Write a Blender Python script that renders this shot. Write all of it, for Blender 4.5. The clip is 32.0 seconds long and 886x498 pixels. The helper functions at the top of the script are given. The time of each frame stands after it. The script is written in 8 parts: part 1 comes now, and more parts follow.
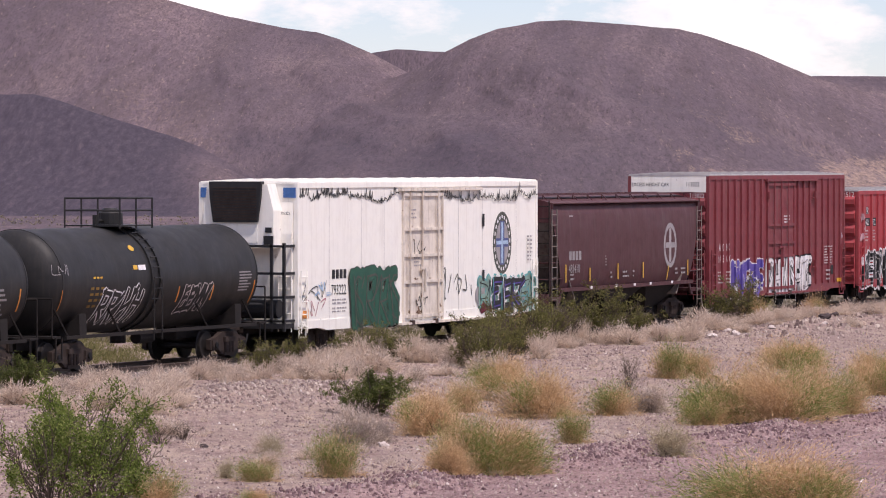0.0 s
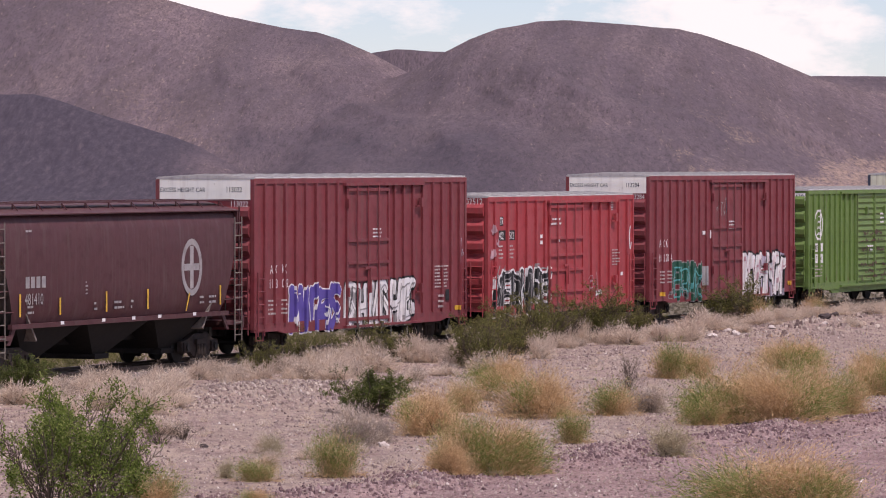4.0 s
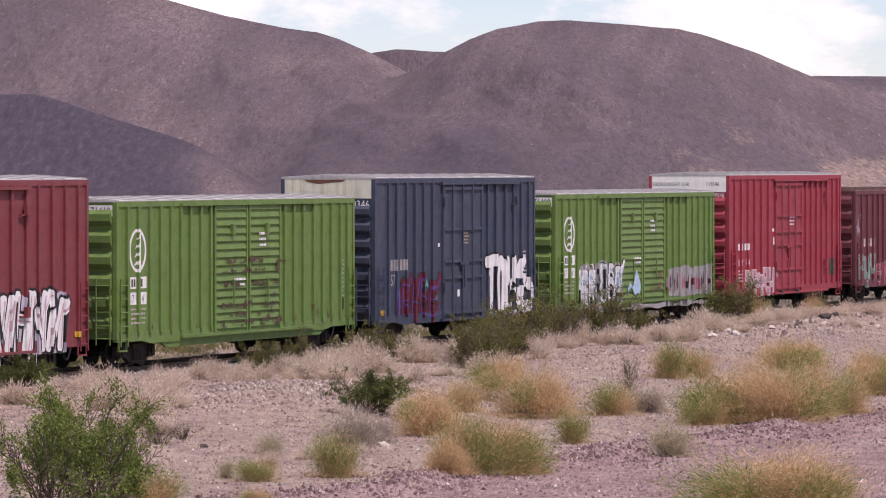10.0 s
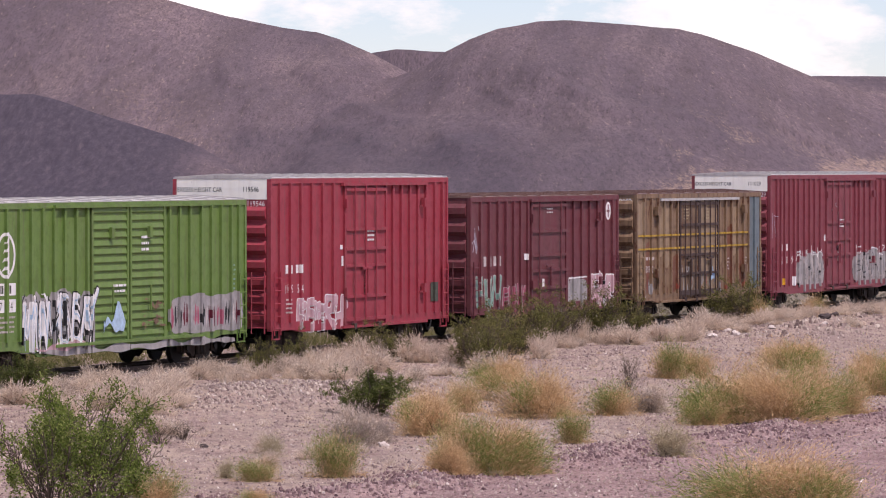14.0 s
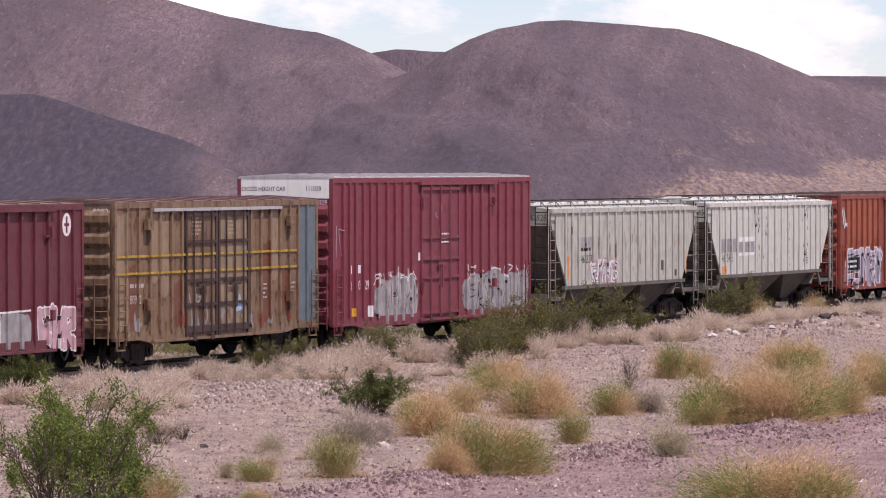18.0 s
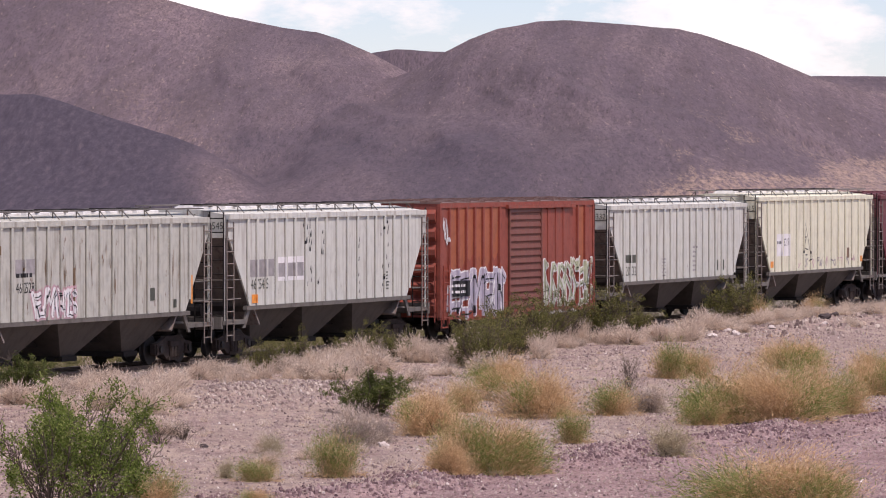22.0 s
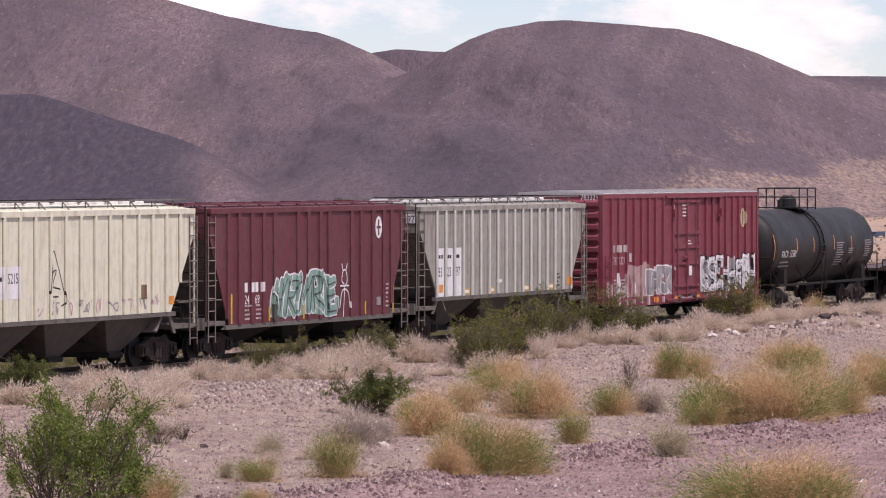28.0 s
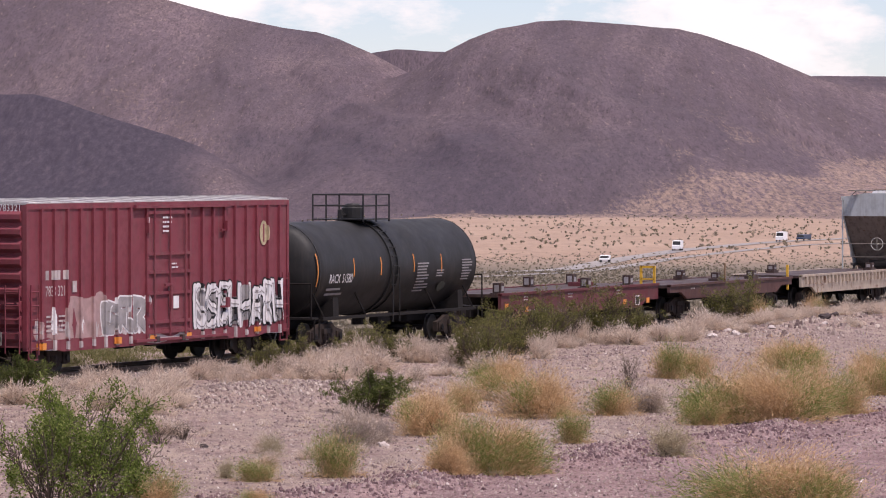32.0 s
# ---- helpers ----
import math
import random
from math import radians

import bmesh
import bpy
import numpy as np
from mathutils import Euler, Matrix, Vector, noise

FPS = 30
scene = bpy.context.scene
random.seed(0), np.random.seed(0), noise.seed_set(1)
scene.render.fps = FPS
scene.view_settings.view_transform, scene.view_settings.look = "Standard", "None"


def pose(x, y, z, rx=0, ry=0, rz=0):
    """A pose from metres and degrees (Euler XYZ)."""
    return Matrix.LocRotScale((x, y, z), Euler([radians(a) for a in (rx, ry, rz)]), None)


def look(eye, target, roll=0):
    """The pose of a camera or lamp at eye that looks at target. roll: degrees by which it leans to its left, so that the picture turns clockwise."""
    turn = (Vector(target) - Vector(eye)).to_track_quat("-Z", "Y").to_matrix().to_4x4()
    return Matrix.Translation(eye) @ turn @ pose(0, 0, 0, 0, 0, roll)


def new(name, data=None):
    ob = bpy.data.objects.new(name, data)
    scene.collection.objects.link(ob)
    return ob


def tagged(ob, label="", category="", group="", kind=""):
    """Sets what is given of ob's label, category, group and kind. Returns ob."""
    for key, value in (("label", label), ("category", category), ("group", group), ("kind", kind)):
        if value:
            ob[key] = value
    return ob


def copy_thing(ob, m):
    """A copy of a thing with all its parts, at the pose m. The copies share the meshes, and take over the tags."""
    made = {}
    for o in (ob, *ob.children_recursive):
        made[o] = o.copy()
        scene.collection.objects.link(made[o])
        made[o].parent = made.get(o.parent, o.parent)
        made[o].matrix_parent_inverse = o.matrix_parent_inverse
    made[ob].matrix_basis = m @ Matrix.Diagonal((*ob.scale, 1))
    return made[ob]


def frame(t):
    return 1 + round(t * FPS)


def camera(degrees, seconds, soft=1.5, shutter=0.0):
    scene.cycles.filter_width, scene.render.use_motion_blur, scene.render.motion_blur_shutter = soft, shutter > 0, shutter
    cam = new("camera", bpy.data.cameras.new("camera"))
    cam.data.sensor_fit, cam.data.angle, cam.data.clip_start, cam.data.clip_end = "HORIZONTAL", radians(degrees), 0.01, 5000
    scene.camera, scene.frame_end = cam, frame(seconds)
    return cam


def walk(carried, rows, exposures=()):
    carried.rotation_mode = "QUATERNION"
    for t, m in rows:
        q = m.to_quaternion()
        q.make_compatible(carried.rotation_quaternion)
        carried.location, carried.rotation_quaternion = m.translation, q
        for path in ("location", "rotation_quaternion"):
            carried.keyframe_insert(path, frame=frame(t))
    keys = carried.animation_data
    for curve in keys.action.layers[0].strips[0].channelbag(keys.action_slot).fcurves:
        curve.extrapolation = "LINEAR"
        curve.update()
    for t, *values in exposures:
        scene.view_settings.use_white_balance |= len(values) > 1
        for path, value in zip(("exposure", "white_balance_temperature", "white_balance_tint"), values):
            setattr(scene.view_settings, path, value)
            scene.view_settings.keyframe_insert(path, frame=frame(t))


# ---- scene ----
from mathutils import geometry

# camera: a long lens on a tripod, 5.6 m above the rails and 59 m off the track
CAM_Y, CAM_Z, AXIS = -59.19, 5.6, radians(22.886)
cam = camera(10.792, 32.0, soft=1.05)
STAND = pose(0, CAM_Y, CAM_Z, 88.967, 0, -67.114)
walk(cam, [(0.0, STAND), (32.0, STAND)], exposures=[(0.0, -0.02, 6800, 23), (1.0, -0.11, 6800, 23), (3.0, -0.15, 6800, 23), (7.0, -0.03, 6800, 23), (20.0, 0.0, 6800, 23), (24.0, -0.05, 6800, 23), (32.0, -0.06, 6800, 23)])

# ---- light: high sun veiled by broken cloud ----
SUN_EL, SUN_AZ = radians(64), radians(-116)
sun = new("sun", bpy.data.lights.new("sun", "SUN"))
sun.data.energy, sun.data.angle, sun.data.color = 4.1, radians(1.5), (1.0, 0.96, 0.92)
sun_from = Vector((math.cos(SUN_EL) * math.cos(SUN_AZ), math.cos(SUN_EL) * math.sin(SUN_AZ), math.sin(SUN_EL)))
sun.matrix_world = look(sun_from * 100, (0, 0, 0))

world = bpy.data.worlds.new("world")
scene.world = world
world.use_nodes = True
wn, wl = world.node_tree.nodes, world.node_tree.links
wn.clear()
w_out, w_bg, w_cloud = wn.new("ShaderNodeOutputWorld"), wn.new("ShaderNodeBackground"), wn.new("ShaderNodeBackground")
w_sky, w_mix = wn.new("ShaderNodeTexSky"), wn.new("ShaderNodeMixShader")
w_sky.sky_type, w_sky.sun_disc = "NISHITA", False
w_sky.sun_elevation, w_sky.sun_rotation = SUN_EL, math.pi / 2 - SUN_AZ
w_sky.dust_density, w_sky.air_density, w_sky.ozone_density = 0.0, 1.0, 3.0
w_tint = wn.new("ShaderNodeMix")
w_tint.data_type, w_tint.blend_type = "RGBA", "MULTIPLY"
w_tint.inputs[0].default_value, w_tint.inputs[7].default_value = 1.0, (0.83, 0.925, 1.19, 1)
w_bg.inputs[1].default_value = 0.118
w_cloud.inputs[0].default_value, w_cloud.inputs[1].default_value = (1.0, 0.99, 0.985, 1), 1.08
w_tc, w_map, w_noise, w_ramp = wn.new("ShaderNodeTexCoord"), wn.new("ShaderNodeMapping"), wn.new("ShaderNodeTexNoise"), wn.new("ShaderNodeValToRGB")
w_map.inputs["Scale"].default_value = (9, 9, 22)
w_map.inputs["Location"].default_value = (0.35, 0.2, 0.1)
w_noise.inputs["Scale"].default_value, w_noise.inputs["Detail"].default_value, w_noise.inputs["Roughness"].default_value = 1.3, 8, 0.60
w_ramp.color_ramp.elements[0].position, w_ramp.color_ramp.elements[1].position = 0.475, 0.555
for a_, b_ in ((w_tc.outputs["Generated"], w_map.inputs[0]), (w_map.outputs[0], w_noise.inputs["Vector"]), (w_noise.outputs["Fac"], w_ramp.inputs[0]),
               (w_ramp.outputs[0], w_mix.inputs[0]), (w_sky.outputs[0], w_tint.inputs[6]), (w_tint.outputs[2], w_bg.inputs[0]), (w_bg.outputs[0], w_mix.inputs[1]),
               (w_cloud.outputs[0], w_mix.inputs[2]), (w_mix.outputs[0], w_out.inputs[0])):
    wl.new(a_, b_)


# ---- materials ----
def material(name):
    m = bpy.data.materials.new(name)
    m.use_nodes = True
    return m, m.node_tree.nodes, m.node_tree.links, m.node_tree.nodes["Principled BSDF"]


def noise_node(n, l, scale, detail=4, rough=0.55, stretch=(1, 1, 1), coord="Object"):
    tc, mp, nz = n.new("ShaderNodeTexCoord"), n.new("ShaderNodeMapping"), n.new("ShaderNodeTexNoise")
    mp.inputs["Scale"].default_value = stretch
    nz.inputs["Scale"].default_value, nz.inputs["Detail"].default_value, nz.inputs["Roughness"].default_value = scale, detail, rough
    l.new(tc.outputs[coord], mp.inputs[0])
    l.new(mp.outputs[0], nz.inputs["Vector"])
    return nz.outputs["Fac"]


def slope_noise(n, l, scale, detail=6, rough=0.7, along=0.13, skew=0):
    """Noise drawn out along the line of sight, which lies almost flat on the far slopes."""
    tc, m1, m2, nz = n.new("ShaderNodeTexCoord"), n.new("ShaderNodeMapping"), n.new("ShaderNodeMapping"), n.new("ShaderNodeTexNoise")
    m1.inputs["Rotation"].default_value = (0, 0, -AXIS + radians(skew))
    m2.inputs["Scale"].default_value = (along, 1, 0)
    nz.inputs["Scale"].default_value, nz.inputs["Detail"].default_value, nz.inputs["Roughness"].default_value = scale, detail, rough
    l.new(tc.outputs["Object"], m1.inputs[0])
    l.new(m1.outputs[0], m2.inputs[0])
    l.new(m2.outputs[0], nz.inputs["Vector"])
    return nz.outputs["Fac"]


def ramp(n, l, fac, stops):
    r = n.new("ShaderNodeValToRGB")
    while len(r.color_ramp.elements) < len(stops):
        r.color_ramp.elements.new(0.5)
    for e, (p, c) in zip(r.color_ramp.elements, stops):
        e.position, e.color = p, (*c, 1) if len(c) == 3 else c
    l.new(fac, r.inputs[0])
    return r.outputs[0]


def mix(n, l, fac, a, b, mode="MIX"):
    m = n.new("ShaderNodeMix")
    m.data_type, m.blend_type = "RGBA", mode
    for sock, v in ((m.inputs[0], fac), (m.inputs[6], a), (m.inputs[7], b)):
        if isinstance(v, (int, float)):
            sock.default_value = v
        elif isinstance(v, tuple):
            sock.default_value = (*v, 1)
        else:
            l.new(v, sock)
    return m.outputs[2]


def bump(n, l, b, height, strength=0.3, dist=0.02):
    k = n.new("ShaderNodeBump")
    k.inputs["Strength"].default_value, k.inputs["Distance"].default_value = strength, dist
    l.new(height, k.inputs["Height"])
    l.new(k.outputs[0], b.inputs["Normal"])


GREY = [(0.0, (0, 0, 0)), (1.0, (1, 1, 1))]


def painted(name, col, rough=0.55, rust=0.0, fade=0.25, rust_col=(0.13, 0.05, 0.025), dirt=(0.12, 0.09, 0.08), dirty=0.35, mott=0.8):
    """Old paint on steel: faded blotches, vertical run-off streaks, chips of rust."""
    m, n, l, b = material(name)
    pale = tuple(min(1, c * 0.9 + 0.035) for c in col)
    deep = tuple(c * 0.78 for c in col)
    blotch = noise_node(n, l, 0.7, 5, 0.6)
    c = mix(n, l, ramp(n, l, blotch, [(0.40, (0, 0, 0)), (0.64, (fade * 2.2, fade * 2.2, fade * 2.2))]), col, pale)
    c = mix(n, l, ramp(n, l, noise_node(n, l, 2.6, 6, 0.65), [(0.36, (mott, mott, mott)), (0.54, (0, 0, 0))]), c, deep)
    streak = noise_node(n, l, 3.2, 5, 0.7, (1.6, 1.6, 0.11))
    c = mix(n, l, ramp(n, l, streak, [(0.49, (0, 0, 0)), (0.68, (dirty, dirty, dirty))]), c, dirt)
    if rust:
        chips = noise_node(n, l, 3.4, 8, 0.72, (1.3, 1.3, 0.55))
        hi = 0.665 - 0.2 * rust
        c = mix(n, l, ramp(n, l, chips, [(hi, (0, 0, 0)), (hi + 0.06, (0.9, 0.9, 0.9))]), c, rust_col)
    l.new(c, b.inputs["Base Color"])
    l.new(ramp(n, l, blotch, [(0.3, (rough - 0.08,) * 3), (0.8, (min(1, rough + 0.2),) * 3)]), b.inputs["Roughness"])
    bump(n, l, b, noise_node(n, l, 1.4, 5, 0.6, (1, 1, 0.6)), 0.25, 0.02)
    b.inputs["Specular IOR Level"].default_value = 0.3
    return m


def plain(name, col, rough=0.7, vary=0.25, scale=6.0, metal=0.0, coord="Object"):
    m, n, l, b = material(name)
    f = noise_node(n, l, scale, 5, 0.6, coord=coord)
    lo, hi = tuple(c * (1 - vary) for c in col), tuple(min(1, c * (1 + vary)) for c in col)
    l.new(ramp(n, l, f, [(0.3, lo), (0.7, hi)]), b.inputs["Base Color"])
    b.inputs["Roughness"].default_value, b.inputs["Metallic"].default_value = rough, metal
    b.inputs["Specular IOR Level"].default_value = 0.3
    return m


def foliage(name, stops, rough=0.85, glow=0.4):
    """Colour that changes from twig to twig."""
    m, n, l, b = material(name)
    g = n.new("ShaderNodeNewGeometry")
    l.new(ramp(n, l, g.outputs["Random Per Island"], stops), b.inputs["Base Color"])
    b.inputs["Roughness"].default_value = rough
    b.inputs["Specular IOR Level"].default_value = 0.15
    if glow:
        t, mx = n.new("ShaderNodeBsdfTranslucent"), n.new("ShaderNodeMixShader")
        l.new(b.inputs["Base Color"].links[0].from_socket, t.inputs[0])
        mx.inputs[0].default_value = glow
        l.new(b.outputs[0], mx.inputs[1])
        l.new(t.outputs[0], mx.inputs[2])
        l.new(mx.outputs[0], n["Material Output"].inputs[0])
    return m


M_RED = painted("boxcar_red", (0.205, 0.037, 0.045), rust=0.05)
M_BRIGHT = painted("bright_red_paint", (0.37, 0.046, 0.054), rust=0.1, fade=0.35)
M_CRIMSON = painted("crimson_paint", (0.31, 0.034, 0.053), rust=0.05)
M_MAROON = painted("maroon_paint", (0.135, 0.029, 0.038), rust=0.1)
M_PLUM = painted("plum_maroon_paint", (0.21, 0.04, 0.055), rust=0.1)
M_BROWN = painted("dark_brown_paint", (0.078, 0.024, 0.028), fade=0.15)
M_GREEN = painted("grass_green_paint", (0.120, 0.202, 0.045), rust=0.12, fade=0.3)
M_NAVY = painted("slate_blue_paint", (0.039, 0.050, 0.083), rust=0.1)
M_RUSTY = painted("rusted_brown_paint", (0.215, 0.135, 0.080), rust=0.6, rust_col=(0.10, 0.038, 0.024), fade=0.3, dirty=0.85, dirt=(0.065, 0.035, 0.024))
M_RUST2 = painted("orange_brown_rust", (0.165, 0.062, 0.034), rust=0.5, rust_col=(0.10, 0.04, 0.025), fade=0.3, dirty=0.4)
M_TANP = painted("weathered_tan_paint", (0.29, 0.205, 0.13), rust=0.4, rust_col=(0.17, 0.08, 0.045))
M_HARD = painted("rusty_door_hardware", (0.052, 0.028, 0.024), rust=0.3)
M_FRAMEG = painted("grimy_frame_steel", (0.14, 0.125, 0.11), rust=0.3, dirty=0.6, dirt=(0.06, 0.05, 0.04))
M_TEAL = painted("grey_teal_paint", (0.13, 0.165, 0.185), rust=0.2)
M_ORANGE = painted("orange_rust_paint", (0.265, 0.057, 0.036), rust=0.5, rust_col=(0.17, 0.04, 0.028))
M_ORANGE2 = painted("faded_orange_paint", (0.35, 0.10, 0.046), rust=0.35, rust_col=(0.24, 0.06, 0.035))
M_WHITE = painted("white_paint", (0.87, 0.85, 0.78), rust=0.04, fade=0.1, dirty=0.16, dirt=(0.42, 0.34, 0.27), mott=0.2)
M_CREAM = painted("cream_paint", (0.70, 0.68, 0.53), rust=0.12, dirty=0.45, dirt=(0.3, 0.22, 0.14), mott=0.5)
M_LGREY = painted("light_grey_paint", (0.48, 0.475, 0.42), rust=0.25, dirty=0.6, dirt=(0.17, 0.13, 0.09))
M_PGREY = painted("pale_grey_paint", (0.57, 0.57, 0.52), rust=0.14, dirty=0.6, dirt=(0.25, 0.20, 0.16), mott=0.5)
M_MGREY = painted("warm_grey_paint", (0.33, 0.31, 0.27), rust=0.15, dirty=0.7, dirt=(0.14, 0.1, 0.08))
M_DOORT = painted("soiled_white_door_paint", (0.74, 0.67, 0.58), rust=0.2, dirty=0.5, dirt=(0.25, 0.16, 0.11))
M_LOUVRE = painted("dark_rust_red_paint", (0.17, 0.05, 0.035), rust=0.5)
M_BLACK = painted("tank_black_paint", (0.016, 0.0155, 0.0155), rough=0.5, fade=0.06, dirt=(0.05, 0.043, 0.038))
M_SAND = painted("weathered_tan_steel", (0.42, 0.34, 0.27), rust=0.5)
M_FLAT = painted("flat_car_maroon", (0.12, 0.021, 0.026), rust=0.12)
M_ROOF = painted("galvanised_roof", (0.44, 0.42, 0.41), rough=0.5, rust=0.15, dirty=0.3)
M_HATCH = painted("pale_hatch_paint", (0.78, 0.76, 0.74), rough=0.5, rust=0.1, dirty=0.3)
M_SLOPE = painted("grimy_shaded_steel", (0.20, 0.165, 0.145), rust=0.3, dirty=0.7, dirt=(0.06, 0.045, 0.04))
M_STAIN = painted("dark_rust_stain", (0.075, 0.045, 0.024), rust=0.4)
M_FLATD = painted("dark_rusty_maroon", (0.085, 0.032, 0.028), rust=0.35)
M_ROOFRUST = painted("rusted_roof", (0.16, 0.09, 0.075), rust=0.4)
M_UNDER = plain("underframe_grime", (0.015, 0.012, 0.011), 0.85)
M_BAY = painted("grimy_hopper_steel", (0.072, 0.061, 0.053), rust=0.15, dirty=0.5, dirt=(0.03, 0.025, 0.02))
# shade tone for the thin strips beside hopper posts
M_POSTSHADE = plain("post_shade_brown", (0.13, 0.105, 0.09), 0.9, 0.5, 3)
M_BOGIE = plain("rusty_bogie_steel", (0.036, 0.025, 0.021), 0.8, 0.4)
M_WHEEL = plain("wheel_steel", (0.018, 0.0155, 0.015), 0.6, 0.4)
M_RAIL = plain("rail_steel", (0.12, 0.085, 0.07), 0.5, 0.3, metal=0.4)
M_TIE = plain("weathered_sleeper", (0.10, 0.08, 0.065), 0.9, 0.4)
P_WHITE = plain("white_spray_paint", (0.72, 0.70, 0.70), 0.6, 0.12, 3)
P_DIM = plain("worn_pale_lettering", (0.46, 0.40, 0.39), 0.65, 0.3, 3)
P_GREY = plain("silver_grey_spray_paint", (0.30, 0.28, 0.28), 0.6, 0.25, 3)
P_BLACK = plain("black_spray_paint", (0.02, 0.02, 0.022), 0.6)
P_GREEN = plain("dark_green_spray_paint", (0.018, 0.085, 0.055), 0.6, 0.2, 2)
P_MINT = plain("mint_spray_paint", (0.21, 0.335, 0.285), 0.6, 0.3, 2)
P_PURPLE = plain("violet_spray_paint", (0.10, 0.07, 0.30), 0.6, 0.2, 2)
P_PINK = plain("pink_spray_paint", (0.50, 0.32, 0.35), 0.6, 0.2, 2)
P_LILAC = plain("lilac_spray_paint", (0.43, 0.39, 0.46), 0.6, 0.2, 2)
P_TEAL = plain("teal_spray_paint", (0.10, 0.36, 0.36), 0.6, 0.2, 2)
P_REDG = plain("dark_red_spray_paint", (0.11, 0.014, 0.028), 0.6, 0.3, 2)
P_BLUE = plain("blue_paint", (0.05, 0.14, 0.36), 0.5)
P_LBLUE = plain("pale_blue_spray_paint", (0.35, 0.48, 0.62), 0.6)
P_YELLOW = plain("yellow_paint", (0.62, 0.36, 0.04), 0.5)
P_ORANGE = plain("orange_reflector", (0.70, 0.26, 0.05), 0.5)
P_ROSE = plain("rose_spray_paint", (0.34, 0.085, 0.13), 0.6, 0.3, 2)
P_OCHRE = plain("worn_ochre_lettering", (0.20, 0.12, 0.03), 0.7)
P_WORNY = plain("worn_yellow_paint", (0.40, 0.25, 0.045), 0.6, 0.4, 5)
P_STONE = plain("pale_mint_cream_spray_paint", (0.42, 0.44, 0.31), 0.6, 0.3, 2)
P_OLIVE = plain("dark_olive_paint", (0.07, 0.075, 0.06), 0.6)


# ---- mesh tools ----
class Geo:
    """Gathers boxes, prisms and tubes into one mesh."""

    def __init__(self):
        self.v, self.f = [], []

    def add(self, verts, faces):
        k = len(self.v)
        self.v += [tuple(p) for p in verts]
        self.f += [tuple(i + k for i in q) for q in faces]
        return self

    def box(self, x0, x1, y0, y1, z0, z1):
        x0, x1, y0, y1, z0, z1 = min(x0, x1), max(x0, x1), min(y0, y1), max(y0, y1), min(z0, z1), max(z0, z1)
        return self.add([(x, y, z) for x in (x0, x1) for y in (y0, y1) for z in (z0, z1)],
                        [(0, 1, 3, 2), (4, 6, 7, 5), (0, 4, 5, 1), (2, 3, 7, 6), (0, 2, 6, 4), (1, 5, 7, 3)])

    def prism(self, poly, axis, lo, hi):
        """A polygon swept along an axis: the other two coordinates in xyz order."""
        n = len(poly)

        def at(p, w):
            return {"x": (w, p[0], p[1]), "y": (p[0], w, p[1]), "z": (p[0], p[1], w)}[axis]
        return self.add([at(p, lo) for p in poly] + [at(p, hi) for p in poly],
                        [tuple(range(n))[::-1], tuple(range(n, 2 * n))] + [(i, (i + 1) % n, n + (i + 1) % n, n + i) for i in range(n)])

    def tube(self, p0, p1, r0, r1=None, n=6):
        p0, p1, r1 = Vector(p0), Vector(p1), r0 if r1 is None else r1
        d = (p1 - p0).normalized()
        s = d.orthogonal().normalized()
        t = d.cross(s)
        ring = [s * math.cos(2 * math.pi * i / n) + t * math.sin(2 * math.pi * i / n) for i in range(n)]
        return self.add([p0 + q * r0 for q in ring] + [p1 + q * r1 for q in ring],
                        [tuple(range(n))[::-1], tuple(range(n, 2 * n))] + [(i, (i + 1) % n, n + (i + 1) % n, n + i) for i in range(n)])

    def lathe(self, prof, n=32):
        """Rings of (x, radius) round the x axis."""
        k = []
        for x, r in prof:
            k += [(x, r * math.cos(2 * math.pi * i / n), r * math.sin(2 * math.pi * i / n)) for i in range(n)]
        m = len(prof)
        return self.add(k, [(j * n + i, j * n + (i + 1) % n, (j + 1) * n + (i + 1) % n, (j + 1) * n + i) for j in range(m - 1) for i in range(n)]
                        + [tuple(range(n))[::-1], tuple(range((m - 1) * n, m * n))])

    def weld(self):
        """Joins corners that meet."""
        seen, at = {}, []
        for p in self.v:
            at.append(seen.setdefault((round(p[0], 3), round(p[1], 3), round(p[2], 3)), len(seen)))
        first = {}
        for p, k in zip(self.v, at):
            first.setdefault(k, p)
        self.v = [first[k] for k in range(len(seen))]
        self.f = [q for q in (tuple(dict.fromkeys(at[i] for i in f)) for f in self.f) if len(q) > 2]
        return self

    def mesh(self, name, mat, smooth=False):
        me = bpy.data.meshes.new(name)
        me.from_pydata(self.v, [], self.f)
        me.materials.append(mat)
        if smooth:
            me.polygons.foreach_set("use_smooth", [len(q) == 4 for q in self.f])
        me.update()
        return me


def thing(name, label, category, m=None, group="", kind=""):
    ob = tagged(new(name), label, category, group, kind)
    ob.empty_display_size = 0.3
    if m is not None:
        ob.matrix_basis = m
    return ob


def part(name, geo, mat, parent, label="", smooth=False, at=None):
    """Links geo (or a ready mesh) as one mesh object under a thing or a part."""
    ob = new(name, geo if isinstance(geo, bpy.types.Mesh) else geo.mesh(name, mat, smooth))
    ob.parent = parent
    if at is not None:
        ob.matrix_basis = at
    if label:
        ob["label"] = label
    return ob


# ---- noise on arrays ----
def lattice(ix, iy, seed):
    h = (ix.astype(np.int64) * 374761393 + iy.astype(np.int64) * 668265263 + seed * 1442695041) & 0xFFFFFFFF
    h = ((h ^ (h >> 13)) * 1274126177) & 0xFFFFFFFF
    return ((h ^ (h >> 16)) & 0xFFFF) / 65535.0


